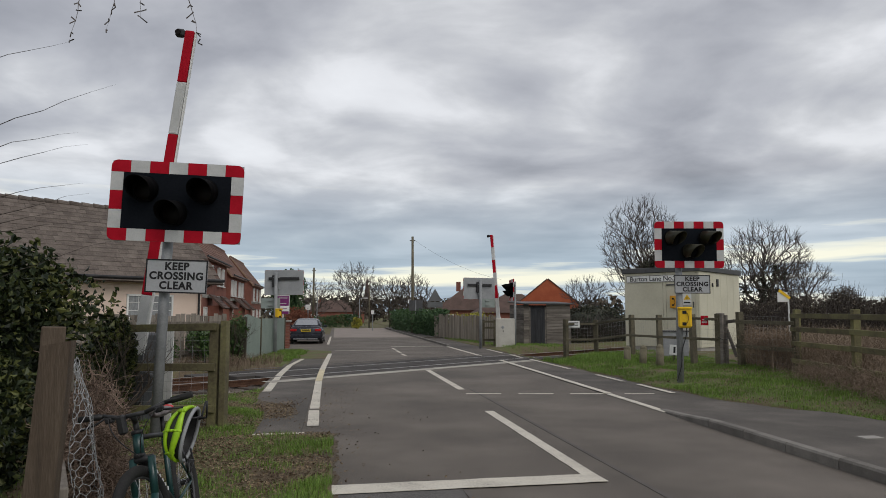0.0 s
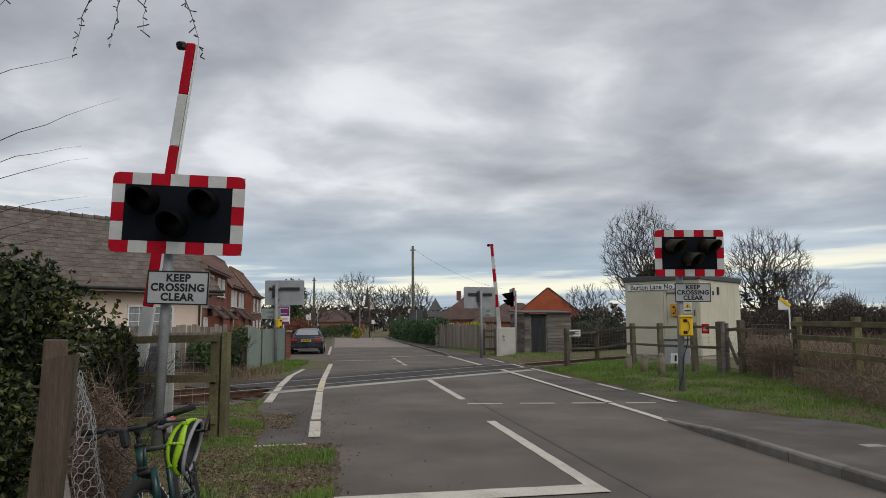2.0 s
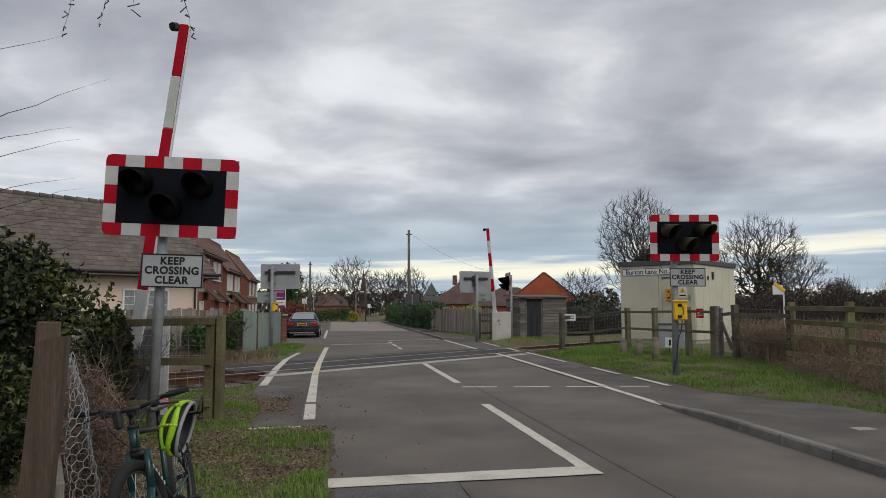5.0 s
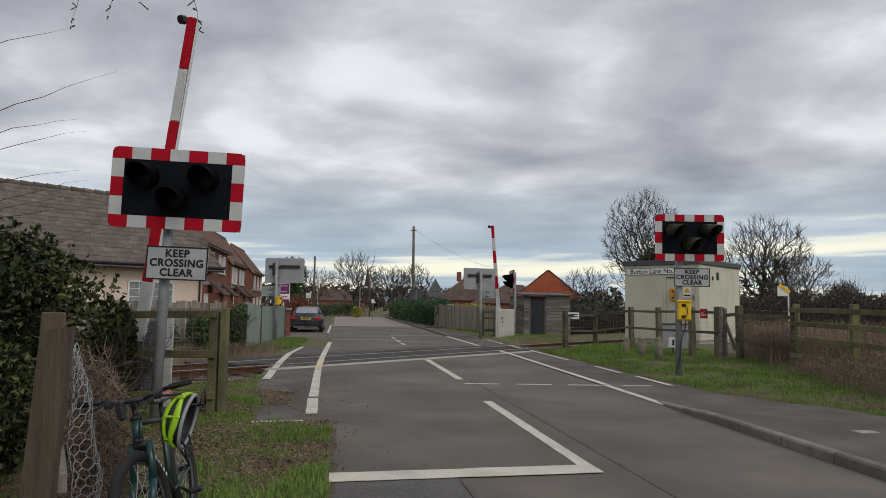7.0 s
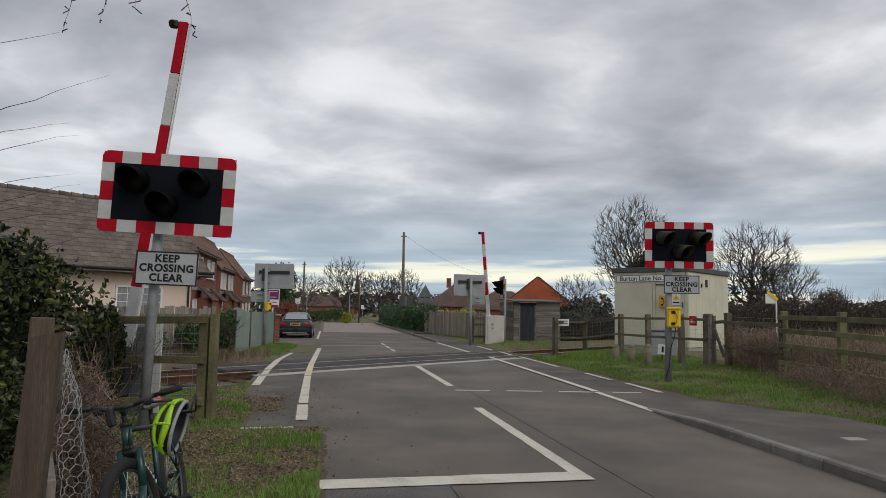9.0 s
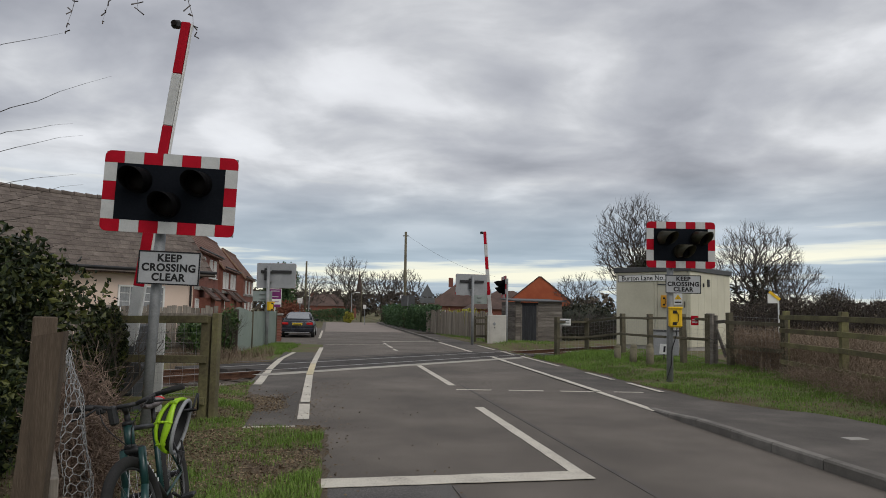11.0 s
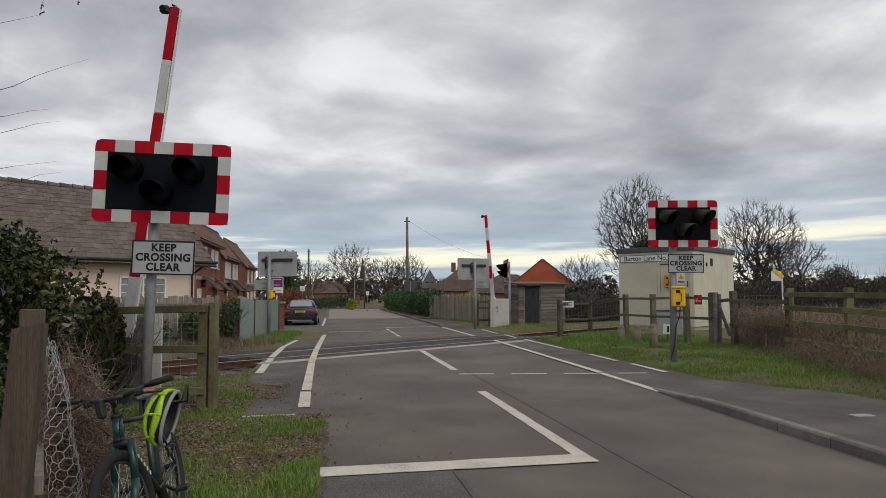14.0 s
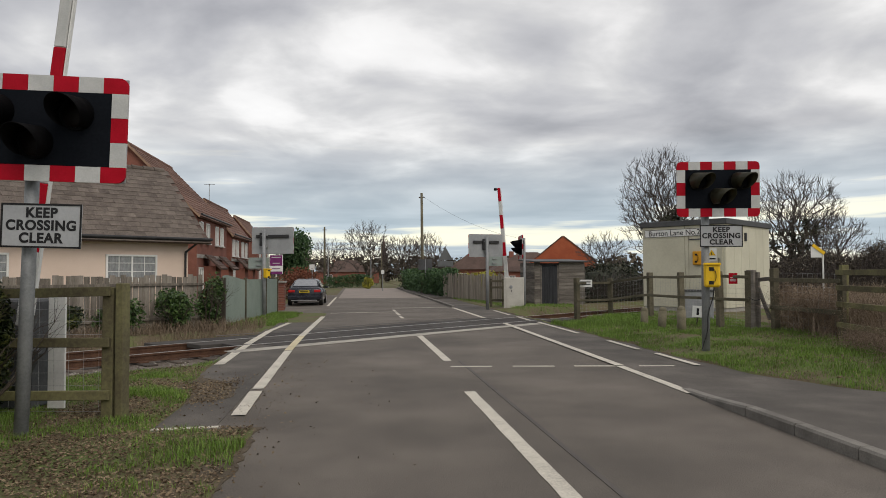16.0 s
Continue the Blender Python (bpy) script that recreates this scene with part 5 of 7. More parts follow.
def lumps(rng, n, centre, radii, lobes=14, shell=0.45, flat=0.0):
    """Points through an uneven crown made of overlapping lobes."""
    centre, radii = np.array(centre), np.array(radii)
    d = rng.normal(size=(lobes, 3))
    d /= np.linalg.norm(d, axis=1)[:, None]
    lc = d * rng.uniform(0.25, 0.72, lobes)[:, None]
    lr = rng.uniform(0.3, 0.52, lobes)
    which = rng.integers(0, lobes, n)
    e = rng.normal(size=(n, 3))
    e /= np.linalg.norm(e, axis=1)[:, None]
    r = shell + (1 - shell) * rng.uniform(0, 1, n) ** 0.5
    r *= 1 + 0.12 * rng.normal(size=n)
    p = lc[which] + e * (lr[which] * r)[:, None]
    p = centre + p * radii
    p[:, 2] = np.maximum(p[:, 2], flat + rng.uniform(0, 0.05, n))
    return p


def bush(name, seed, centre, radii, n, size, mat, label, category="bush", lobes=14, stems=True, group="", shell=0.45, heart=0.0):
    rng = np.random.default_rng(seed)
    rnd = random.Random(seed)
    base = (centre[0], centre[1], 0.0)
    th = thing(name, Matrix.Translation(base), label, category, group)
    segs = []
    for _ in range(7):
        grow(rnd, (rnd.uniform(-0.2, 0.2) * radii[0], rnd.uniform(-0.2, 0.2) * radii[1], 0), (rnd.uniform(-0.7, 0.7), rnd.uniform(-0.7, 0.7), 1), centre[2] * 0.9, 0.03, 2, segs, 0.7)
    v, f = tubes(segs)
    tagged(mesh_object("stem_tangle", v, f, M_BARK, th), kind="stuff")
    pts = lumps(rng, n, (0, 0, centre[2]), radii, lobes, shell)
    # solid core added among the leaves to close gaps and darken the inside
    if heart:
        bm = bmesh.new()
        bmesh.ops.create_icosphere(bm, subdivisions=4, radius=1.0, matrix=Matrix.Translation((0, 0, centre[2] * 0.9)) @ Matrix.Diagonal((radii[0] * heart, radii[1] * heart, radii[2] * heart * 0.93, 1)))
        for v in bm.verts:
            v.co *= 1 + 0.10 * noise.noise(v.co * 1.7) + 0.05 * noise.noise(v.co * 6)
        part("inner_growth", bm, mat, th)
    leaf_cards(rng, pts, size, mat, "foliage", th)
    return th


def bare_tree(name, seed, x, y, h, label, ivy=0, depth=4, trunk=0.2, spread=0.55, lean=(0, 0), z=0.0, lift=0.2, group="bare trees", fork=3, fine=0.011):
    rnd = random.Random(seed)
    th = thing(name, pose(x, y, z), label, "tree", group)
    segs = []
    grow(rnd, (0, 0, -0.2), (lean[0], lean[1], 1), h * 0.40, trunk, depth, segs, spread, 0.0, lift, fork)
    top = max(s[1].z for s in segs)
    k = h / top
    segs = [(a * k, b * k, r0, max(r1, fine)) for a, b, r0, r1 in segs]
    v, f = tubes([s for s in segs if s[2] >= 0.05], 7)
    mesh_object("trunk", v, f, M_BARK, th)
    v, f = tubes([s for s in segs if s[2] < 0.05])
    mesh_object("crown", v, f, M_TWIG, th, "leafless twigs")
    if ivy:
        rng = np.random.default_rng(seed)
        big = [s for s in segs if s[2] >= 0.085 and s[1].z < h * 0.62]
        pts = []
        for _ in range(ivy):
            a, b, r0, _r = big[rng.integers(len(big))]
            p = a.lerp(b, rng.uniform()) + Vector(rng.normal(size=3) * (0.12 + r0 * 0.9))
            pts.append(p[:])
        leaf_cards(rng, pts, 0.16, M_IVY_DARK, "ivy", th, "dark ivy on the trunk")
    return th


def crown_tree(name, seed, x, y, h, radius, base, label, n=900, ivy=0, trunk=0.2, lean=0.0, fine=0.012, group="bare trees"):
    """A bare tree whose limbs reach out to fill a rounded, uneven crown."""
    rng = np.random.default_rng(seed)
    th = thing(name, pose(x, y, 0), label, "tree", group)
    rz = (h - base) / 2
    pts = [np.array((0.0, 0.0, -0.2)), np.array((0.04, 0.0, base * 0.45)), np.array((lean * 0.5, 0.0, base * 0.95))]
    par, far = [-1, 0, 1], [0.0, base * 0.5, base]
    q = rng.normal(size=(n * 2, 3))
    q /= np.linalg.norm(q, axis=1)[:, None]
    r = rng.uniform(0, 1, n * 2) ** 0.42
    rim = np.array([1 + 0.16 * noise.noise((v[0] * 2.2, v[1] * 2.2, v[2] * 2.2 + seed)) for v in q])
    q = q * (r * rim)[:, None] * np.array([radius, radius, rz]) + np.array([lean, 0, base + rz])
    q = q[q[:, 2] > base * 0.9][:n]
    root = pts[2]
    q = q[np.argsort(np.linalg.norm(q - root, axis=1))]
    seen, way = np.zeros((len(q) + 1, 3)), np.zeros(len(q) + 1)
    seen[0], way[0] = root, far[2]
    for i, v in enumerate(q):
        k = int(np.argmin(np.linalg.norm(seen[:i + 1] - v, axis=1) + 0.42 * way[:i + 1])) + 2
        d = float(np.linalg.norm(pts[k] - v))
        seen[i + 1], way[i + 1] = v, far[k] + d
        pts.append(v)
        par.append(k)
        far.append(far[k] + d)
    load = [0] * len(pts)
    for k in range(len(pts) - 1, 0, -1):
        load[k] = max(load[k], 1)
        load[par[k]] += load[k]
    top = max(1, load[1])
    size = [max(fine, trunk * (w / top) ** 0.52) for w in load]
    segs = []
    for k in range(1, len(pts)):
        a, b = Vector(pts[par[k]]), Vector(pts[k])
        bend = Vector(rng.normal(size=3)) * (b - a).length * 0.07
        mid = a.lerp(b, 0.5) + bend
        r0 = min(size[par[k]], size[k] * 1.35)
        segs += [(a, mid, r0, size[k]), (mid, b, size[k], size[k])]
        if load[k] <= 2:
            away = (b - Vector(root)).normalized()
            for _ in range(4):
                e = b + (away + Vector(rng.normal(size=3)) * 0.5).normalized() * rng.uniform(0.05, 0.19) * radius
                segs.append((a.lerp(b, rng.uniform(0.3, 1.0)), e, fine * 0.65, fine * 0.35))
    v, f = tubes([g for g in segs if g[2] >= 0.05], 7)
    mesh_object("trunk", v, f, M_BARK, th)
    v, f = tubes([g for g in segs if g[2] < 0.05])
    mesh_object("crown", v, f, M_TWIG, th, "leafless twigs")
    if ivy:
        big = [g for g in segs if g[2] >= trunk * 0.22 and g[1].z < base + rz * 1.1]
        c = []
        for _ in range(ivy):
            a, b, r0, _r = big[rng.integers(len(big))]
            c.append((a.lerp(b, rng.uniform()) + Vector(rng.normal(size=3)) * (0.10 + r0 * 0.8))[:])
        leaf_cards(rng, c, 0.15, M_IVY_DARK, "ivy", th, "dark ivy on the trunk")
    return th


crown_tree("bare_tree", 11, 12.35, 50.0, 9.9, 3.0, 2.4, "tall bare tree with ivy on its trunk behind the hut", 1500, 7000, 0.30, 0.0, 0.013)
crown_tree("bare_tree", 5, 18.65, 45.0, 7.5, 2.9, 2.2, "spreading bare tree with ivy beside the field", 900, 700, 0.26, 0.2, 0.013)
bare_tree("bare_tree", 8, 20.6, 46.0, 5.6, "bare tree wrapped in dark ivy", 2600, 3, 0.2, 0.35)
crown_tree("bare_tree", 21, 23.8, 50.0, 5.6, 2.0, 1.6, "small bare tree over the scrub", 400, 0, 0.14)
crown_tree("bare_tree", 23, 31.5, 46.0, 5.8, 2.2, 1.6, "bare tree at the edge of the field", 400, 0, 0.15)
crown_tree("bare_tree", 31, 9.2, 56.0, 4.8, 1.9, 1.5, "low bare tree behind the house", 400, 0, 0.12)
crown_tree("bare_tree", 41, -15.0, 92.0, 8.4, 3.6, 1.4, "far bare tree at the end of the road", 700, 200, 0.24, 0.0, 0.02)
crown_tree("bare_tree", 42, -10.4, 92.0, 6.6, 2.8, 1.4, "far reddish bare tree beside the road", 600, 0, 0.2, 0.0, 0.022)
crown_tree("bare_tree", 43, -7.2, 93.0, 6.9, 2.6, 1.4, "far bare tree behind the hedge", 600, 0, 0.2, 0.0, 0.022)
crown_tree("bare_tree", 44, -20.8, 95.0, 6.4, 2.6, 1.4, "far bare tree behind the parked car", 400, 0, 0.16, 0.0, 0.018)
crown_tree("bare_tree", 45, -26.0, 100.0, 6.0, 2.4, 1.4, "far bare tree near the bungalow", 400, 0, 0.16, 0.0, 0.018)


def scrub(name, seed, path, h, width, n, mat, label, size=0.3, category="scrub", twig=True):
    """A ragged bank of growth along a line."""
    rng = np.random.default_rng(seed)
    pts = []
    segs = []
    path = [np.array(p) for p in path]
    hs = h if isinstance(h, (list, tuple)) else [h] * len(path)
    for _ in range(n):
        i = rng.integers(len(path) - 1)
        u = rng.uniform()
        p = path[i] * (1 - u) + path[i + 1] * u
        hh = hs[i] * (1 - u) + hs[i + 1] * u
        hh *= 0.72 + 0.28 * noise.noise((p[0] * 0.45, p[1] * 0.45, seed)) + 0.12 * noise.noise((p[0] * 1.6, p[1] * 1.6, seed))
        w = rng.normal() * width * 0.4
        z = hh * rng.uniform(0, 1) ** 0.7
        pts.append((p[0] + w * 0.7, p[1] + w, max(0.02, z)))
        if twig and rng.uniform() < 0.18:
            a = Vector((p[0] + w * 0.7, p[1] + w, z * 0.6))
            b = a + Vector(rng.normal(size=3) * 0.35) + Vector((0, 0, hh * 0.45))
            segs.append((a, b, 0.014, 0.004))
    th = thing(name, Matrix(), label, category)
    leaf_cards(rng, pts, size, mat, "growth", th)
    if segs:
        v, f = tubes(segs)
        tagged(mesh_object("twig_tangle", v, f, M_TWIG, th), kind="stuff")
    return th


scrub("scrub", 3, [(13.5, 40), (18, 42), (24, 44), (31, 46), (42, 50), (60, 58)], [2.9, 3.2, 3.6, 2.8, 2.4, 2.2], 3.0, 44000, M_SCRUB, "dark bank of leafless winter scrub", 0.09)
scrub("hedge", 4, [(60, 58), (110, 90), (180, 160)], 4.0, 5.0, 3000, M_SCRUB, "distant dark hedgerow along the field", 0.7, "hedge")
scrub("hedge", 6, [(-70, 150), (-30, 140), (10, 150), (60, 140), (110, 120)], 6.5, 6.0, 6000, M_SCRUB, "distant belt of bare woodland", 0.9, "hedge")
scrub("hedge", 7, [R(41, 4.9)[:2], R(50, 4.1)[:2], R(68, 3.6)[:2]], 2.6, 0.9, 14000, M_HEDGE, "tall clipped conifer hedge beside the pavement", 0.13, "hedge", False)
scrub("hedge", 9, [R(33, 7.0)[:2], R(41, 5.6)[:2]], 2.1, 0.7, 3500, M_GOLD, "golden clipped hedge behind the board fence", 0.1, "hedge", False)
scrub("hedge", 10, [R(40, -5.2)[:2], R(54, -5.6)[:2]], 2.3, 1.2, 8000, M_RUSSET, "russet beech hedge beside the parked car", 0.12, "hedge", False)
scrub("hedge", 12, [(-18, 82), (-13.5, 84)], 1.7, 1.2, 2500, M_HEDGE, "green hedge at the bend of the road", 0.15, "hedge", False)
bush("evergreen_tree", 14, (-15.2, 58.0, 2.7), (2.0, 2.0, 2.5), 6000, 0.2, M_HEDGE, "dark evergreen tree behind the brick houses", "tree", 12)
bush("clipped_bush", 15, (7.7, 44.5, 1.1), (2.3, 1.8, 1.25), 26000, 0.14, M_IVY_DARK, "large dark rounded bush beside the shed", "bush", 50, True, "", 0.0, 0.86)
scrub("scrub", 17, [(5.6, 38.5), (9.0, 42.0), (14.0, 48.0)], 1.7, 1.0, 9000, M_IVY_DARK, "low dark scrub beyond the track", 0.11)
bush("yellow_shrub", 16, (-12.6, 78.0, 0.7), (0.7, 0.7, 0.7), 1500, 0.16, M_GOLD, "yellow-green shrub far down the road", "bush", 8)

# shrubs beyond the track
for k, (a, o, r, h) in enumerate(((3.0, 4.1, 0.7, 1.25), (1.6, 4.2, 0.75, 1.1), (0.1, 4.2, 0.8, 1.0), (-1.6, 4.3, 0.8, 0.85), (4.4, 4.5, 0.5, 1.75), (-3.8, 4.3, 0.9, 0.8))):
    p = T(a, o)
    bush("shrub", 60 + k, (p.x, p.y, h / 2), (r, r, h / 2 * 1.15), 1700, 0.085, M_LAUREL if k in (0, 4, 1) else M_IVY, "green shrub in front of the board fence", "bush", 10, True, "trackside shrubs")

# big ivy-clad bush and ivy post beside the near fence
bush("ivy_bush", 70, (-5.85, 7.3, 1.16), (1.75, 2.1, 1.36), 42000, 0.066, M_IVY, "large dark ivy bush behind the wire fence", "bush", 30, True, "", 0.35, 0.6)
bush("ivy_bush", 71, (-5.15, 5.2, 0.8), (1.35, 1.4, 0.95), 22000, 0.062, M_IVY, "dark leafy bush beside the timber posts", "bush", 20, True, "", 0.35, 0.6)
bush("ivy_bush", 73, (-4.15, 4.75, 0.6), (1.0, 1.1, 0.78), 15000, 0.058, M_IVY, "low dark ivy spreading behind the timber posts", "bush", 18, True, "", 0.35, 0.6)
bush("ivy_bush", 74, (-4.75, 6.3, 0.5), (1.0, 1.25, 0.85), 17000, 0.058, M_IVY, "dark ivy trailing to the ground behind the timber posts", "bush", 18, True, "", 0.35, 0.6)
bush("ivy_post", 72, (-5.03, 9.72, 0.84), (0.35, 0.34, 0.92), 9000, 0.052, M_IVY, "fence post smothered in dark ivy", "bush", 18, True, "", 0.35, 0.55)


# ---- near fence with loose wire and dead grass ----
def near_fence():
    th = thing("stake_fence", Matrix(), "brown timber post and rail fence with loose galvanised wire netting", "fence")
    a, b = Vector((-2.27, 3.76, 0)), Vector((-3.30, 5.42, 0))
    n = (b - a).normalized()
    side = Vector((n.y, -n.x, 0))
    # the end post is a leaning plank with a slanting sawn top
    plank = bmesh.new()
    m = Matrix.Translation(a + Vector((-0.03, -0.05, ground_z(a.x, a.y)))) @ pose(0, 0, 0, 0, 3.6, 8)
    out = [(-0.085, -0.15), (0.085, -0.15), (0.074, 0.75), (0.072, 1.462), (-0.078, 1.425), (-0.080, 0.7)]
    plank = prism(out, -0.03, 0.035)
    plank.transform(m)
    part("post", plank, M_POST, th, "stout brown sawn plank leaning sideways")
    part("post", upright(at_ground(b.x, b.y), 0.17, 0.12, 1.50, 30, (0, 1.0)), M_POST, th)
    for z in (0.20, 0.62, 1.24):
        part("rail", beam(a + n * 0.06 + side * 0.09 + Vector((0, 0, z)), b + side * 0.09 + Vector((0, 0, z + 0.02)), 0.05, 0.11), M_BOARD, th, "greyed cross rail")
    # netting hung on the rails, bulging towards the verge
    bm = bmesh.new()

    def net(u, v):
        z = 1.34 - v
        bulge = 0.13 + 0.16 * math.sin(min(1.0, v / 1.3) * math.pi * 0.8) * step(0.0, 0.5, u) + 0.05 * noise.noise((u * 4, v * 3, 7))
        sag = 0.05 * noise.noise((u * 3, v * 2, 2)) - 0.03 * step(0.5, 1.2, u)
        return a + n * (u - 0.02) + side * bulge + Vector((0, 0, z + sag))

    cell, rise = 0.055, 0.048
    for k in range(27):
        for i in range(24):
            u0, u1 = cell * i, cell * (i + 1)
            up0, up1 = (0.010 if (i + k) % 2 else -0.010), (-0.010 if (i + k) % 2 else 0.010)
            v = rise * k
            if u1 > 1.25 - 0.25 * v:
                break
            p, q = net(u0, v + up0), net(u1, v + up1)
            rod(bm, p, q, 0.0026, n=3, caps=False)
            if (i + k) % 2:
                rod(bm, p, net(u0, v + rise - 0.010), 0.0026, n=3, caps=False)
    part("wire_netting", bm, M_WIRE, th, "loose galvanised hexagonal wire netting")
    return th


near_fence()


def blades(name, seed, places, h, w, mat, label, category, lean=0.35, segs=2):
    """Grass blades or stalks as bent tapering strips; places: x, y, z, scale."""
    rng = np.random.default_rng(seed)
    p = np.array(places)
    n = len(p)
    ang = rng.uniform(0, 2 * np.pi, n)
    out = np.stack([np.cos(ang), np.sin(ang), np.zeros(n)], 1)
    wd = np.stack([-np.sin(ang), np.cos(ang), np.zeros(n)], 1) * (w * rng.uniform(0.6, 1.3, n))[:, None]
    hh = (h * p[:, 3] * rng.uniform(0.45, 1.25, n))[:, None]
    ln = hh * (lean * rng.uniform(0.2, 1.6, n))[:, None]
    base = p[:, :3] - np.array([0, 0, 0.01])
    up = np.array([0, 0, 1.0])
    mid = base + up * hh * 0.6 + out * ln * 0.35
    tip = base + up * hh * 0.95 + out * ln
    v = np.stack([base - wd / 2, base + wd / 2, mid - wd * 0.35, mid + wd * 0.35, tip], 1).reshape(-1, 3)
    k = 5 * np.arange(n)
    f = [np.stack([k, k + 1, k + 3, k + 2], 1).tolist(), np.stack([k + 2, k + 3, k + 4], 1).tolist()]
    return mesh_object(name, v.tolist(), f[0] + f[1], mat, None, label, category, "stuff")


def scatter(seed, n, box_, keep):
    rng = random.Random(seed)
    out = []
    tries = 0
    while len(out) < n and tries < n * 12:
        tries += 1
        s, d = rng.uniform(box_[0], box_[1]), rng.uniform(box_[2], box_[3])
        p = R(s, d)
        k = keep(s, d, p, rng)
        if k:
            out.append((p.x, p.y, ground_z(p.x, p.y), k))
    return out


def clear_of_track(p, w=2.3):
    return abs(ao(p.x, p.y)[1]) > w


def keep_right(s, d, p, rng):
    if d < footway_edge(s) - 0.02 or not clear_of_track(p, 2.2):
        return 0
    k = noise.noise((p.x * 0.7, p.y * 0.7, 3)) * 0.7 + noise.noise((p.x * 2.3, p.y * 2.3, 8)) * 0.4
    if rng.random() > 0.72 + k:
        return 0
    tall = step(11.5, 15.5, s) * step(8.2, 6.0, d)
    return 0.7 + 0.9 * k + 1.1 * tall


def keep_left(s, d, p, rng):
    edge = footway_left(s) - 0.02 + 0.10 * noise.noise((s * 3, 2, 2))
    if d > edge or not clear_of_track(p, 2.0):
        return 0
    k = noise.noise((p.x * 1.1, p.y * 1.1, 13)) + 0.5 * noise.noise((p.x * 3.1, p.y * 3.1, 18))
    worn = step(-5.0, -4.0, d) * step(6.8, 4.0, s) * step(-1.5, 1.0, s)
    lush = step(0.6, -1.2, s)
    if p.x < -2.75 and p.y < 8.5:
        k -= 0.6
    if rng.random() > 0.38 + 1.1 * k - 0.25 * worn + 0.25 * step(-4.2, -5.2, d) + 0.35 * lush:
        return 0
    return 0.7 + 1.1 * max(0, k) + 0.5 * lush


blades("grass", 1, scatter(1, 120000, (-2, 19, 4.5, 9.5), keep_right), 0.10, 0.008, M_GRASS, "short green verge grass", "grass")
blades("grass", 2, scatter(2, 110000, (-6, 9, -7.5, -2.55), keep_left), 0.075, 0.006, M_GRASS, "tufted green grass among leaf litter", "grass", 0.5)
blades("grass", 5, scatter(5, 12000, (17.5, 26, -5.6, -3.6), lambda s, d, p, r: 0.9 if clear_of_track(p, 2.4) and d < -3.9 + 0.5 * noise.noise((s, d, 1)) else 0), 0.12, 0.012, M_GRASS, "green grass along the panel fence", "grass")
blades("grass", 6, scatter(6, 14000, (24, 42, 4.3, 9), lambda s, d, p, r: 0.9 if d > 5.2 - 0.06 * (s - 26) and clear_of_track(p, 2.4) and r.random() < 0.6 + 0.6 * noise.noise((s * 0.6, d * 0.6, 1)) else 0), 0.11, 0.014, M_GRASS, "patchy grass beside the shed", "grass")
blades("dead_grass", 3, scatter(3, 16000, (6.0, 12.5, 7.6, 11.5), lambda s, d, p, r: 1.0 if p.x > 8.05 - 0.3 * r.random() ** 3 and r.random() < 0.75 + 0.5 * noise.noise((p.x, p.y, 4)) else 0), 0.85, 0.008, M_DRY, "dry brown bramble and dead grass under the fence", "dead grass", 0.7)
blades("dead_grass", 7, scatter(7, 9000, (-6, 6.0, 6.6, 9.5), lambda s, d, p, r: 0.8 if p.x > 7.25 + 0.03 * (p.y - 10) else 0), 0.8, 0.008, M_DRY, "pale dead grass behind the timber fence", "dead grass", 0.7)
blades("dead_grass", 8, scatter(8, 26000, (8, 60, 11.5, 45), lambda s, d, p, r: 1.0 if clear_of_track(p, 3) and p.x > 13 else 0), 0.9, 0.03, M_DRY, "rough brown field of dead grass", "dead grass", 0.6)
blades("dead_grass", 9, scatter(9, 9000, (4, 24, -14, -4.3), lambda s, d, p, r: 1.0 if 2.2 < ao(p.x, p.y)[1] < 4.6 and r.random() < 0.5 + noise.noise((p.x * 0.8, p.y * 0.8, 4)) else 0), 0.35, 0.01, M_DRY, "dry weeds along the far side of the track", "dead grass", 0.8)


def litter():
    rng = np.random.default_rng(5)
    pts = []
    while len(pts) < 26000:
        s, d = rng.uniform(-5, 8), rng.uniform(-6.2, -2.5)
        p = R(s, d)
        k = noise.noise((p.x * 1.1, p.y * 1.1, 13))
        worn = step(-5.2, -4.2, d) * step(7.0, 5.0, s) * step(-1.8, 0.5, s)
        if rng.uniform() > 0.30 - 0.8 * k + 0.5 * worn:
            continue
        if (d > -2.6 and rng.uniform() > 0.12) or (s > 3.0 and d > footway_left(s) and rng.uniform() > 0.03 + 0.75 * step(-3.1, -3.4, d) * step(4.2, 4.7, s) * step(7.0, 6.0, s)):
            continue
        z = max(ground_z(p.x, p.y), 0.0 if d > -4 else -1)
        pts.append((p.x, p.y, z + 0.012))
    leaf_cards(rng, pts, 0.025, M_LITTER, "leaf_litter", None, "brown fallen leaves scattered over the verge", "leaf litter", "stuff", 0.0, 0.2, True)
    pts = []
    while len(pts) < 420:
        s, d = rng.uniform(-1, 9), rng.uniform(-2.9, -1.0) - 0.0
        if rng.uniform() < 0.88 * step(-2.6, -1.9, d):
            continue
        p = R(s, d)
        pts.append((p.x, p.y, 0.010))
    leaf_cards(rng, pts, 0.022, M_LITTER, "leaf_litter", None, "a few dark leaves and crumbs on the asphalt", "leaf litter", "stuff", 0.0, 0.2, True)


litter()


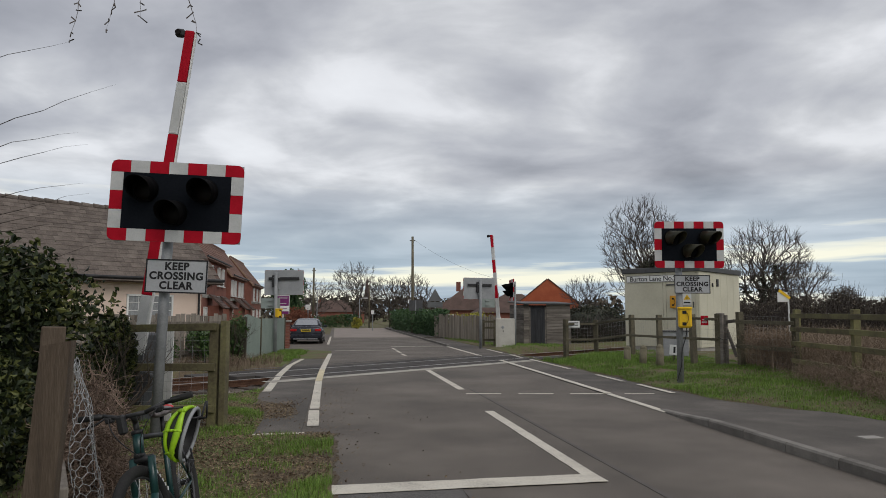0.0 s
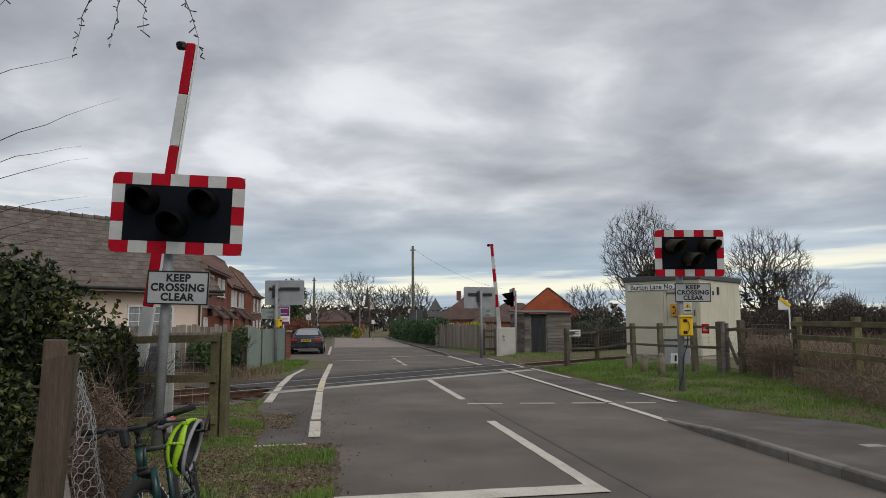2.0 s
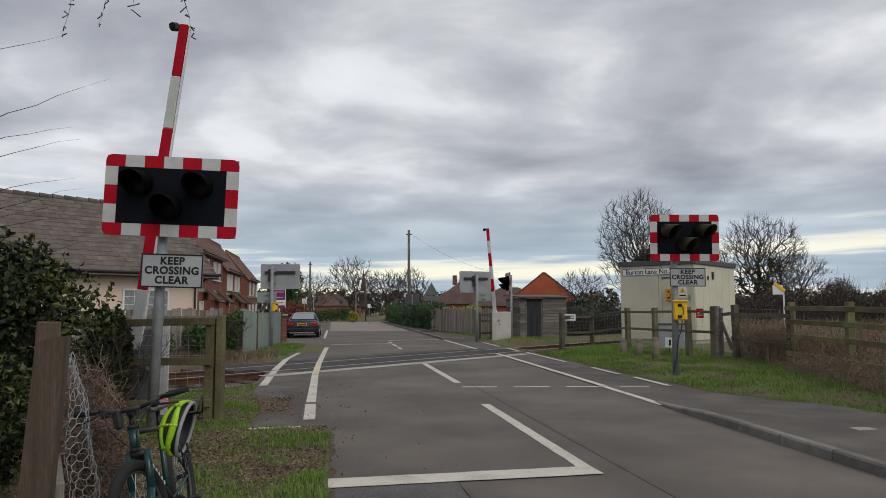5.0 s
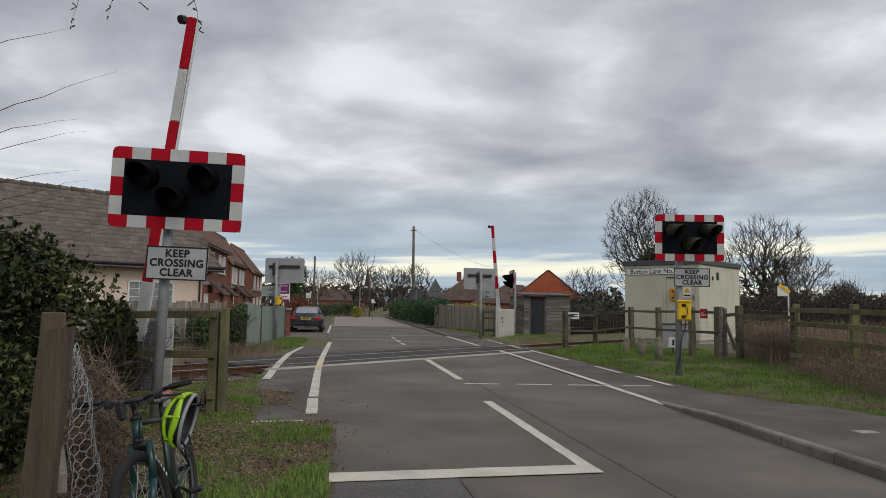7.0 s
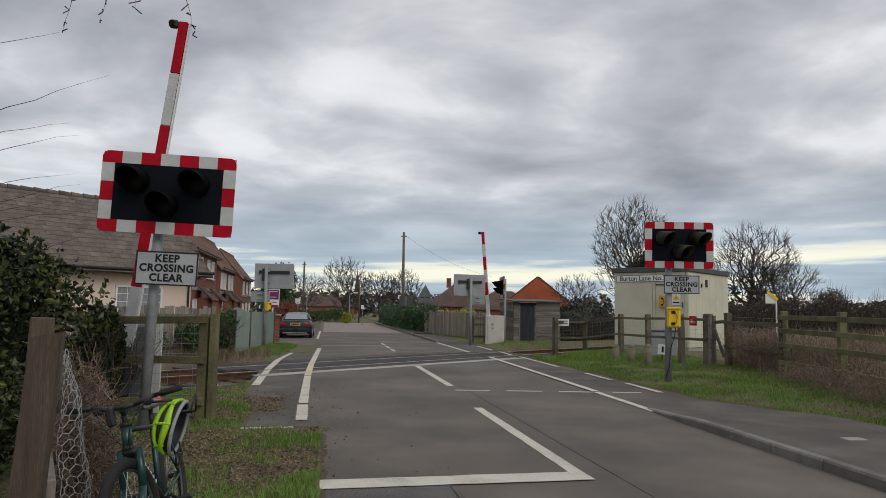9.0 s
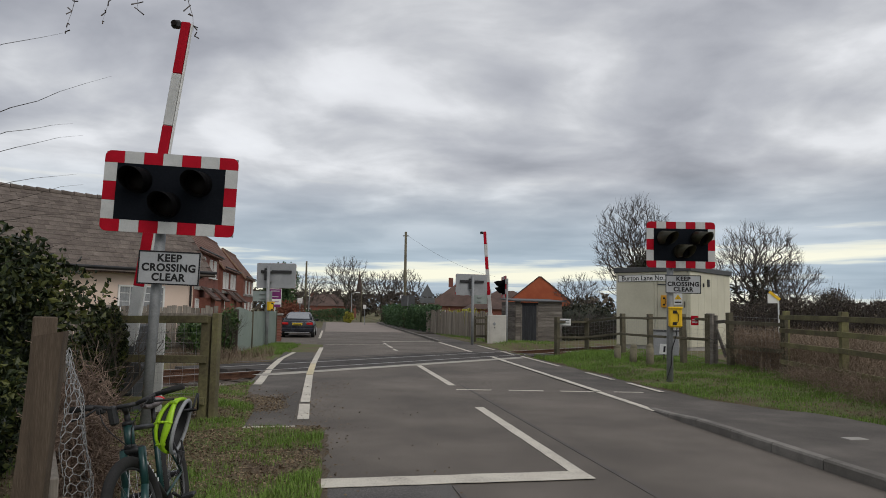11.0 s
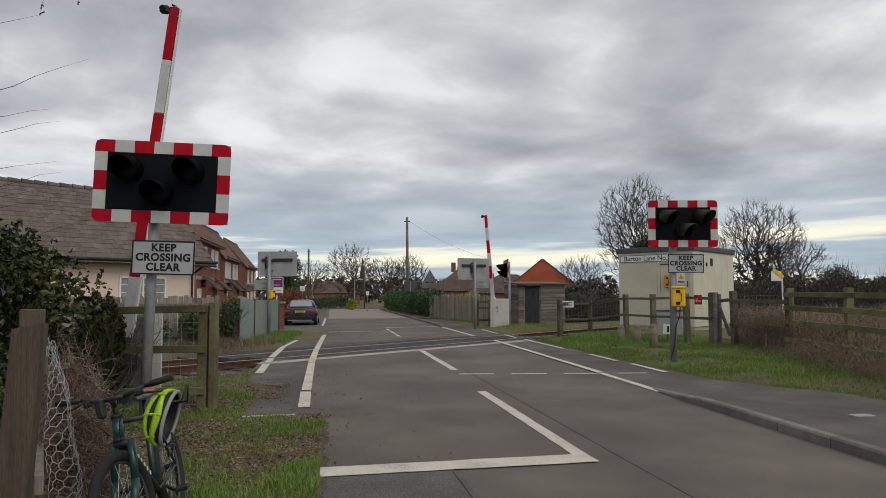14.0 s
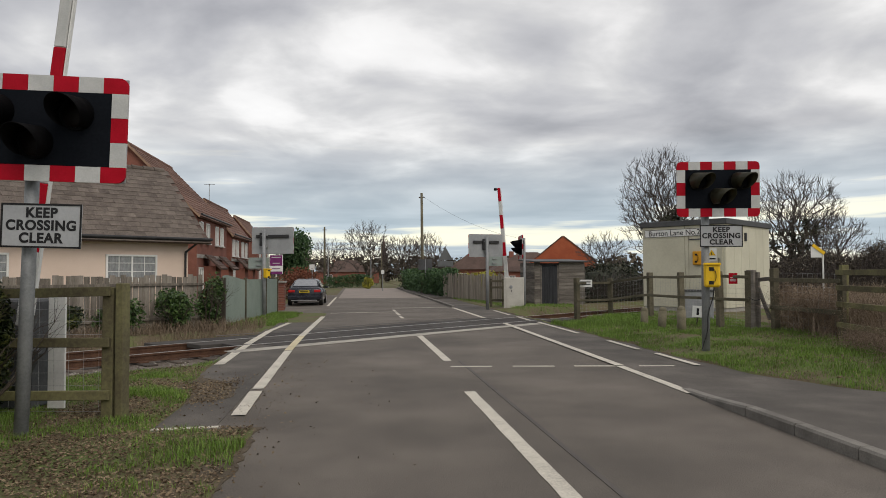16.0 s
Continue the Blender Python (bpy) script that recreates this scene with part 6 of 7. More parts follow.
# ---- overhanging bare twigs ----
def overhang():
    rnd = random.Random(9)
    th = thing("bare_shrub_tree", pose(-4.9, 3.2, 0), "leafless tree reaching thin twigs over the verge", "tree")
    segs = []
    trunk = [Vector((0, 0, -0.2)), Vector((0.05, 0.05, 1.2)), Vector((0.2, 0.2, 2.4)), Vector((0.5, 0.5, 3.5)), Vector((1.0, 0.9, 4.4)), Vector((1.8, 1.4, 4.75)), Vector((2.7, 1.8, 4.6))]
    r = 0.09
    for a, b in zip(trunk, trunk[1:]):
        segs.append((a, b, r, r * 0.72))
        r *= 0.72
    v, f = tubes(segs, 8)
    mesh_object("trunk", v, f, M_BARK, th)
    tw = []

    def twig(a, b, sag, spur=0):
        a, b = Vector(a) - Vector((-4.9, 3.2, 0)), Vector(b) - Vector((-4.9, 3.2, 0))
        n = 9
        prev = a
        for i in range(1, n + 1):
            u = i / n
            p = a.lerp(b, u) + Vector((0, 0, sag * 4 * u * (1 - u))) + Vector((rnd.uniform(-1, 1), rnd.uniform(-1, 1), rnd.uniform(-1, 1))) * 0.012
            tw.append((prev, p, 0.006 * (1.15 - u), 0.006 * (1.1 - u)))
            if spur and i > 2:
                for _ in range(spur):
                    q = p + Vector((rnd.uniform(-1, 1), rnd.uniform(-0.5, 0.5), rnd.uniform(-0.8, 0.8))) * 0.045
                    tw.append((p, q, 0.004, 0.005))
            prev = p

    # hanging twigs at the top
    for x0, x1, z0, z1 in ((-2.0, -2.1, 3.95, 3.42), (-1.80, -1.84, 4.0, 3.50), (-1.62, -1.64, 3.95, 3.58), (-1.42, -1.22, 3.95, 3.40), (-2.3, -2.75, 4.0, 3.70)):
        twig((x0 - 0.61, 4.55, z0), (x1 - 0.61, 4.5, z1), 0.04, 2)
        twig((-3.4 + 0.1 * x0, 4.5, 4.6), (x0 - 0.61, 4.55, z0), 0.05)
    # rising twigs at the side
    for x1, z1, dz in ((-2.38, 3.13, 0.5), (-2.55, 2.72, 0.22), (-2.62, 2.80, 0.2), (-2.52, 2.40, 0.28), (-2.55, 2.46, 0.14), (-2.5, 2.20, 0.05), (-2.35, 2.08, 0.38), (-2.66, 2.28, 0.2), (-2.72, 3.42, 0.3)):
        twig((-3.7, 4.2, z1 - dz - 0.25), (x1, 4.5, z1), 0.06)
    v, f = tubes(tw, 4)
    tagged(mesh_object("twig_tangle", v, f, M_TWIG, th), kind="stuff")


overhang()


# ---- bicycle and helmet ----
M_TYRE = material("tyre_rubber", two((0.012, 0.012, 0.012), (0.028, 0.027, 0.026)), 6, 80, 0.85, 0.3, 0.002)
M_TEAL = material("dark_teal_paint", two((0.010, 0.040, 0.040), (0.016, 0.058, 0.056)), 5, 60, 0.3, 0, spec=0.6)
M_CHROME = material("brushed_alloy", two((0.45, 0.45, 0.46), (0.62, 0.62, 0.63)), 5, 60, 0.3, 0, metal=0.9)
M_TAIL = material("red_tail_lens", two((0.40, 0.01, 0.012), (0.55, 0.02, 0.02)), 5, 60, 0.2, 0)
M_NEON = material("neon_yellow_shell", two((0.27, 0.50, 0.015), (0.38, 0.64, 0.025)), 5, 60, 0.35, 0)
M_SADDLE = material("worn_saddle", two((0.05, 0.045, 0.045), (0.26, 0.23, 0.23)), 7, 40, 0.5, 0.1)


def ring(R0, r, n=48, k=8, m=None):
    bm = bmesh.new()
    rows = []
    for i in range(n):
        u = 2 * math.pi * i / n
        rows.append([bm.verts.new((m or Matrix()) @ Vector(((R0 + r * math.cos(w)) * math.cos(u), r * 0.9 * math.sin(w), (R0 + r * math.cos(w)) * math.sin(u)))) for w in [2 * math.pi * j / k for j in range(k)]])
    for i in range(n):
        a, b = rows[i], rows[(i + 1) % n]
        for j in range(k):
            bm.faces.new((a[j], a[(j + 1) % k], b[(j + 1) % k], b[j]))
    bmesh.ops.recalc_face_normals(bm, faces=bm.faces)
    return bm


def pipe(name, pts, r, mat, parent, n=10, label=""):
    bm = bmesh.new()
    for a, b in zip(pts, pts[1:]):
        rod(bm, a, b, r, n=n)
    return part(name, bm, mat, parent, label, True)


def bicycle():
    head = math.degrees(math.atan2(-1.0, 0.20))
    th = thing("bicycle", pose(-2.11, 5.40, ground_z(-2.11, 5.40), 0, 0, head) @ pose(0, 0, 0, 13.5, 0, 0), "dark teal mountain bike leaning beside the wire fence", "bicycle")
    W = 0.345
    steer = Matrix.Translation((1.02, 0, 0)) @ pose(0, 0, 0, 0, 0, -12) @ Matrix.Translation((-1.02, 0, 0))
    for c, m in ((Vector((0, 0, W)), Matrix()), (Vector((1.08, 0, W)), steer)):
        mm = m @ Matrix.Translation(c)
        wh = part("wheel", ring(W - 0.062, 0.012, 48, 6, mm), M_DARKGREY, th, "dark alloy wheel rim with spokes", True)
        part("tyre", ring(W - 0.028, 0.036, 56, 10, mm), M_TYRE, wh, "black knobbly tyre", True)
        sp = bmesh.new()
        for i in range(28):
            u = 2 * math.pi * i / 28
            s = 1 if i % 2 else -1
            rod(sp, mm @ Vector((0.02 * math.cos(u + 0.9 * s), 0.03 * s, 0.02 * math.sin(u + 0.9 * s))), mm @ Vector(((W - 0.05) * math.cos(u), 0, (W - 0.05) * math.sin(u))), 0.0013, n=3, caps=False)
        part("spokes", sp, M_CHROME, wh)
        part("hub", tube(mm @ Vector((0, -0.055, 0)), mm @ Vector((0, 0.055, 0)), 0.022), M_BLACKMETAL, wh)
    bb = Vector((0.43, 0, 0.29))
    st = Vector((0.27, 0, 0.76))
    h0, h1 = Vector((0.93, 0, 0.73)), Vector((0.885, 0, 0.87))
    rear = Vector((0, 0, W))
    pipe("down_tube", [bb, h0], 0.034, M_BLACKMETAL, th, 14, "black down tube with pale letters worn off")
    for i in range(6):
        q = bb.lerp(h0, 0.30 + 0.085 * i)
        part("text_bar", box(bmesh.new(), q + Vector((0, 0.032, 0.012)), (0.03, 0.006, 0.022), Matrix()), M_WHITEPAINT, th)
    pipe("top_tube", [st, h1 - Vector((0, 0, 0.03))], 0.017, M_BLACKMETAL, th)
    pipe("seat_tube", [bb, st], 0.02, M_TEAL, th)
    pipe("head_tube", [h0, h1], 0.031, M_TEAL, th, 16)
    for q in (h0, h1):
        pipe("headset_cup", [q - Vector((-0.004, 0, 0.012)), q + Vector((-0.004, 0, 0.012))], 0.036, M_BLACKMETAL, th, 16)
    for s in (-1, 1):
        pipe("chain_stay", [bb + Vector((0, 0.03 * s, 0)), rear + Vector((0, 0.06 * s, 0))], 0.010, M_TEAL, th)
        pipe("seat_stay", [st + Vector((0, 0.02 * s, -0.05)), rear + Vector((0, 0.06 * s, 0))], 0.008, M_TEAL, th)
        pipe("fork_leg", [steer @ Vector((0.945, 0.06 * s, 0.72)), steer @ Vector((1.0, 0.062 * s, 0.5)), steer @ Vector((1.08, 0.064 * s, W))], 0.024, M_TEAL, th, 14)
    pipe("fork_crown", [steer @ Vector((0.945, -0.07, 0.71)), steer @ Vector((0.945, 0.07, 0.71))], 0.022, M_BLACKMETAL, th)
    pipe("stem", [h1, h1 + Vector((-0.01, 0, 0.07)), steer @ Vector((0.95, 0, 0.985))], 0.018, M_BLACKMETAL, th)
    bar = pipe("handlebar", [steer @ Vector(p) for p in ((0.90, -0.36, 1.03), (0.92, -0.2, 1.02), (0.95, -0.08, 0.99), (0.95, 0.08, 0.99), (0.92, 0.2, 1.02), (0.90, 0.36, 1.03))], 0.014, M_BLACKMETAL, th)
    for s in (-1, 1):
        pipe("grip", [steer @ Vector((0.905, 0.235 * s, 1.022)), steer @ Vector((0.898, 0.37 * s, 1.031))], 0.02, M_TYRE, bar, 12, "black rubber grip")
        pipe("brake_lever", [steer @ Vector((0.93, 0.18 * s, 1.01)), steer @ Vector((0.99, 0.22 * s, 0.985)), steer @ Vector((0.975, 0.33 * s, 0.97))], 0.007, M_BLACKMETAL, bar)
        part("shifter", box(bmesh.new(), (0.93, 0.16 * s, 0.99), (0.05, 0.05, 0.04), steer, 0.01), M_BLACKMETAL, bar)
        cab = [steer @ Vector((0.95 + 0.09 * math.sin(math.pi * u), 0.16 * s * (1 - u) + 0.0, 1.0 - 0.28 * u + 0.02 * math.sin(math.pi * u))) for u in [i / 10 for i in range(11)]]
        pipe("cable", cab, 0.0035, M_BLACKMETAL, bar, 6)
    part("lamp", box(bmesh.new(), (0.985, -0.06, 0.95), (0.05, 0.05, 0.12), steer, 0.012), M_BLACKMETAL, bar, "black front lamp")
    pipe("seat_post", [st, Vector((0.222, 0, 0.89))], 0.015, M_BLACKMETAL, th)
    sd_ = bmesh.new()
    bmesh.ops.create_uvsphere(sd_, u_segments=20, v_segments=10, radius=1.0, matrix=Matrix.Translation((0.24, 0, 0.915)) @ Matrix.Diagonal((0.145, 0.082, 0.036, 1)))
    for v in sd_.verts:
        v.co.y *= 1.0 - 0.65 * step(0.22, 0.38, v.co.x)
    sad = part("saddle", sd_, M_SADDLE, th, "worn grey and black saddle", True)
    tail = bmesh.new()
    bmesh.ops.create_uvsphere(tail, u_segments=14, v_segments=8, radius=1.0, matrix=Matrix.Translation((0.155, 0.0, 0.922)) @ Matrix.Diagonal((0.055, 0.078, 0.033, 1)))
    part("saddle_flash", tail, M_TAIL, sad, "red rear patch of the saddle", True)
    ck = part("chainset", ring(0.085, 0.006, 32, 6, Matrix.Translation(bb + Vector((0, -0.06, 0)))), M_BLACKMETAL, th, "", True)
    for s, ang in ((-1, 25), (1, 205)):
        e = bb + Vector((0.17 * math.cos(radians(ang)), 0.08 * s, 0.17 * math.sin(radians(ang))))
        pipe("crank", [bb + Vector((0, 0.075 * s, 0)), e], 0.012, M_BLACKMETAL, ck)
        part("pedal", cube(e + Vector((0, 0.055 * s, 0)), (0.1, 0.09, 0.024), 0.006), M_BLACKMETAL, ck)
    part("cassette", tube((0, -0.045, W), (0, -0.02, W), 0.055, 0.03, 20), M_DARKGREY, th)
    part("derailleur", cube((0.02, -0.06, W - 0.12), (0.03, 0.02, 0.16), 0.008), M_BLACKMETAL, th)
    # helmet hung by its straps from the bar end, crown outwards
    crown = Vector((-0.93, -0.04, 0.18)).normalized()
    along = Vector((-0.55, 0.10, 0.85))
    along = (along - crown * along.dot(crown)).normalized()
    across = crown.cross(along)
    turn = Matrix((along, across, crown)).transposed().to_4x4()
    hm = thing("cycle_helmet", Matrix.Translation(th.matrix_world @ steer @ Vector((0.93, 0.31, 0.795))) @ turn @ Matrix.Diagonal((1.08, 1.08, 1.08, 1)), "neon yellow and black cycle helmet hung on the handlebar", "helmet")

    def dome(lo, hi, a0, a1, k, mat, name, lab, thick=0.012):
        """Curved band of the shell between two side angles, swept from nose to tail; k scales the size."""
        bm = bmesh.new()
        rows = []
        for i in range(19):
            u = math.radians(a0 + (a1 - a0) * i / 18)
            row = []
            wave_ = 0.05 * math.sin(i * 0.55)
            for w, kk in ((lo, k), ((lo + hi) / 2, k * 1.03), (hi, k), (hi, k - thick * 7), (lo, k - thick * 7)):
                v = math.radians(w) * (0.62 + 0.38 * math.sin(u)) + wave_ * 0.3
                row.append(bm.verts.new((0.155 * kk * math.cos(u), 0.112 * kk * math.sin(u) ** 0.6 * math.sin(v), 0.135 * kk * math.sin(u) * math.cos(v))))
            rows.append(row)
        for p, q in zip(rows, rows[1:]):
            for i in range(5):
                bm.faces.new((p[i], p[(i + 1) % 5], q[(i + 1) % 5], q[i]))
        bm.faces.new(rows[0]), bm.faces.new(rows[-1])
        bmesh.ops.recalc_face_normals(bm, faces=bm.faces)
        return part(name, bm, mat, hm, lab, True)

    shell = bmesh.new()
    bmesh.ops.create_uvsphere(shell, u_segments=28, v_segments=16, radius=1.0, matrix=Matrix.Diagonal((0.148, 0.106, 0.126, 1)))
    bmesh.ops.delete(shell, geom=[v for v in shell.verts if v.co.z < -0.012], context="VERTS")
    inner = bmesh.ops.duplicate(shell, geom=shell.faces[:])
    for v in [g for g in inner["geom"] if isinstance(g, bmesh.types.BMVert)]:
        v.co *= 0.84
    part("liner", shell, M_BLACKMETAL, hm, "black foam liner", True)
    for lo, hi in ((-84, -66), (-44, -30), (-7, 7), (30, 44), (66, 84)):
        dome(lo, hi, 8, 172, 1.03, M_NEON, "shell_rib", "neon yellow rib")
    for a in (42, 90, 138):
        u = math.radians(a)
        bm = bmesh.new()
        prev = None
        for i in range(17):
            v = math.radians(-86 + 172 * i / 16) * (0.62 + 0.38 * math.sin(u))
            q = Vector((0.158 * math.cos(u + 0.10 * math.cos(v * 2)), 0.113 * math.sin(u) ** 0.6 * math.sin(v), 0.137 * math.sin(u) * math.cos(v)))
            if prev is not None:
                rod(bm, prev, q, 0.008, n=6)
            prev = q
        part("cross_rib", bm, M_NEON, hm, "", True)
    part("rim", ring(0.15, 0.012, 40, 6, Matrix.Translation((0, 0, -0.008)) @ pose(0, 0, 0, 90) @ Matrix.Diagonal((1, 1, 0.73, 1))), M_GREYPAINT, hm, "grey rim edge", True)
    part("fit_dial", tube((-0.13, 0, -0.05), (-0.15, 0, -0.05), 0.02), M_BLACKMETAL, hm)
    for s in (-1, 1):
        pipe("strap", [Vector((0.09, 0.08 * s, -0.01)), Vector((0.11, 0.05 * s, -0.06)), Vector((0.20, 0.01 * s, -0.05))], 0.006, M_BLACKMETAL, hm, 5, "black chin strap")
        pipe("strap", [Vector((-0.08, 0.08 * s, -0.01)), Vector((-0.14, 0.06 * s, -0.05)), Vector((-0.20, 0.02 * s, -0.06))], 0.006, M_BLACKMETAL, hm, 5)


bicycle()


# ---- parked car ----
M_CARPAINT = material("dark_blue_grey_car_paint", two((0.016, 0.018, 0.026), (0.026, 0.029, 0.040)), 2, 60, 0.25, 0, metal=0.4, spec=0.7)
M_PLATE = material("yellow_number_plate", two((0.70, 0.50, 0.02), (0.78, 0.58, 0.04)), 5, 60, 0.4, 0)


def loft(sections):
    """Skin through closed cross-sections of equal length."""
    bm = bmesh.new()
    rows = [[bm.verts.new(p) for p in s] for s in sections]
    n = len(rows[0])
    for a, b in zip(rows, rows[1:]):
        for i in range(n):
            bm.faces.new((a[i], a[(i + 1) % n], b[(i + 1) % n], b[i]))
    bm.faces.new(rows[0])
    bm.faces.new(rows[-1])
    bmesh.ops.recalc_face_normals(bm, faces=bm.faces)
    return bm


def car():
    th = thing("car", Matrix.Translation(R(31.6, -4.15, 0.0)) @ pose(0, 0, 0, 0, 0, RZ - 1), "dark grey saloon car parked half on the verge", "car")
    th.scale = (1.0, 1.0, 0.94)

    def sec(y, w, z0, z1, shoulder=0.82):
        return [Vector((x * w, y, z)) for x, z in ((-0.42, z0), (0.42, z0), (0.49, z0 + 0.12), (0.5, z0 + (z1 - z0) * 0.55), (0.475, z0 + (z1 - z0) * 0.86), (0.40, z1), (-0.40, z1), (-0.475, z0 + (z1 - z0) * 0.86), (-0.5, z0 + (z1 - z0) * 0.55), (-0.49, z0 + 0.12))]

    body = loft([sec(0.0, 1.52, 0.34, 0.90), sec(0.06, 1.70, 0.26, 0.97), sec(0.5, 1.77, 0.22, 1.0), sec(1.3, 1.78, 0.2, 0.98), sec(3.0, 1.78, 0.2, 0.96), sec(3.6, 1.76, 0.2, 0.92), sec(4.3, 1.68, 0.24, 0.78), sec(4.55, 1.45, 0.32, 0.66)])
    part("body", body, M_CARPAINT, th, "glossy dark grey bodywork", True)

    def cab(y, w0, w1, z0, z1):
        return [Vector(p) for p in ((-w0 / 2, y, z0), (w0 / 2, y, z0), (w1 / 2, y, z1), (w1 / 2 - 0.12, y, z1 + 0.03), (-w1 / 2 + 0.12, y, z1 + 0.03), (-w1 / 2, y, z1))]

    part("cabin", loft([cab(0.55, 1.5, 1.36, 0.92, 0.99), cab(1.25, 1.56, 1.14, 0.92, 1.36), cab(1.9, 1.58, 1.12, 0.92, 1.43), cab(2.5, 1.58, 1.14, 0.92, 1.40), cab(3.35, 1.52, 1.36, 0.9, 0.95)]), M_CARPAINT, th, "", True)
    rw = bmesh.new()
    q = [rw.verts.new(p) for p in ((-0.62, 0.66, 1.05), (0.62, 0.66, 1.05), (0.52, 1.2, 1.365), (-0.52, 1.2, 1.365))]
    f = rw.faces.new(q)
    g = bmesh.ops.extrude_face_region(rw, geom=[f])
    bmesh.ops.translate(rw, vec=(0, -0.03, 0.03), verts=[v for v in g["geom"] if isinstance(v, bmesh.types.BMVert)])
    bmesh.ops.recalc_face_normals(rw, faces=rw.faces)
    part("rear_window", rw, M_CARGLASS, th, "sky-reflecting rear window")
    for s in (-1, 1):
        sw = bmesh.new()
        q = [sw.verts.new(p) for p in ((s * 0.775, 1.1, 1.0), (s * 0.785, 2.9, 1.0), (s * 0.60, 2.3, 1.36), (s * 0.60, 1.4, 1.34))]
        f = sw.faces.new(q)
        g = bmesh.ops.extrude_face_region(sw, geom=[f])
        bmesh.ops.translate(sw, vec=(s * 0.02, 0, 0.01), verts=[v for v in g["geom"] if isinstance(v, bmesh.types.BMVert)])
        bmesh.ops.recalc_face_normals(sw, faces=sw.faces)
        part("side_window", sw, M_CARGLASS, th)
        part("tail_light", cube((s * 0.64, 0.03, 0.80), (0.34, 0.1, 0.15), 0.03), M_TAIL, th, "red tail light")
        part("door_mirror", cube((s * 0.95, 2.75, 0.98), (0.18, 0.1, 0.13), 0.03), M_CARPAINT, th)
        for y in (0.85, 3.6):
            wh = part("wheel", tube((s * 0.70, y, 0.31), (s * 0.89, y, 0.31), 0.31, n=28), M_TYRE, th, "black tyre on an alloy rim")
            part("rim", tube((s * 0.885, y, 0.31), (s * 0.90, y, 0.31), 0.21, n=20), M_CHROME, wh)
    part("bumper", cube((0, 0.0, 0.44), (1.68, 0.16, 0.24), 0.05), M_CARPAINT, th)
    part("bumper_strip", cube((0, -0.085, 0.30), (1.3, 0.04, 0.05), 0.01), M_CHROME, th, "bright lower bumper strip")
    pl = part("number_plate", cube((0, -0.02, 0.77), (0.52, 0.03, 0.115), 0.005), M_PLATE, th, "yellow rear number plate")
    part("text_bar", cube((0, -0.038, 0.77), (0.42, 0.006, 0.055)), M_TEXT, pl)
    part("boot_trim", cube((0, -0.02, 0.86), (0.62, 0.03, 0.025), 0.005), M_CHROME, th)


# pale half-metal base: part of the sky's reflection is put into the colour
M_CARGLASS = material("car_glass", two((0.34, 0.35, 0.36), (0.42, 0.43, 0.44)), 1, 5, 0.08, 0, spec=1.0, metal=0.75)
car()


# ---- poles and far signs ----
def pole(x, y, h, r, label, wires_to=()):
    th = thing("utility_pole", pose(x, y, 0, random.uniform(-0.6, 0.6), random.uniform(-0.6, 0.6), 0), label, "pole", "poles")
    part("shaft", tube((0, 0, -0.3), (0, 0, h), r, r * 0.7, 12), M_TIMBER, th, "", True)
    part("crossarm", cube((0, 0, h - 0.35), (0.5, 0.06, 0.08), 0.01), M_BARK, th)
    for q in wires_to:
        bm = bmesh.new()
        a, b = Vector((0, 0, h - 0.2)), Vector(q) - Vector((x, y, 0))
        pts = [a.lerp(b, i / 10) - Vector((0, 0, 0.5 * 4 * (i / 10) * (1 - i / 10))) for i in range(11)]
        for u, v in zip(pts, pts[1:]):
            rod(bm, u, v, 0.009, n=3)
        part("wire", bm, M_BLACKMETAL, th, "thin overhead wire")


pole(-4.75, 58.9, 8.2, 0.14, "tall timber telegraph pole beside the hedge", ((3.0, 62, 4.6),))
pole(-19.4, 86.5, 7.4, 0.15, "far timber telegraph pole near the houses")
pole(-12.6, 88.0, 5.4, 0.09, "far slim timber pole beside the trees")


def street_lamp(x, y, h, label):
    th = thing("street_lamp", pose(x, y, 0), label, "street lamp", "street lamps")
    part("column", tube((0, 0, 0), (0, 0, h), 0.06, 0.04), M_GREYPAINT, th)
    part("arm", tube((0, 0, h), (0.5, 0, h + 0.1), 0.03), M_GREYPAINT, th)
    part("lantern", cube((0.7, 0, h + 0.1), (0.5, 0.18, 0.1), 0.03), M_WHITEPAINT, th)


street_lamp(-18.6, 85, 4.6, "grey street lamp near the bend")
street_lamp(-12.9, 82, 3.4, "slim lamp column at the end of the road")


def road_sign(x, y, h, kind, label, w=0.75, rz=0):
    th = thing("road_sign", pose(x, y, 0, 0, 0, rz), label, "sign", "road signs")
    part("post", tube((0, 0, 0), (0, 0, h), 0.04), M_GALV, th)
    if kind == "triangle":
        part("plate", prism([(-w / 2, h - w * 0.87), (w / 2, h - w * 0.87), (0, h)], -0.06, -0.045), M_SIGNBACK, th, "grey back of a triangular plate")
        part("plate", cube((0, -0.05, h - w * 0.87 - 0.3), (w * 1.05, 0.012, 0.45), 0.004), M_SIGNBACK, th)
    else:
        part("plate", cube((0, -0.05, h - (0.42 if kind == "dark" else 0.2)), (w, 0.014, 0.85 if kind == "dark" else 0.38), 0.004), M_DARKGREY if kind == "dark" else M_WHITEPAINT, th)
        if kind == "dark":
            part("stiffener", cube((0, -0.07, h - 0.42), (0.05, 0.02, 0.85)), M_GREYPAINT, th)


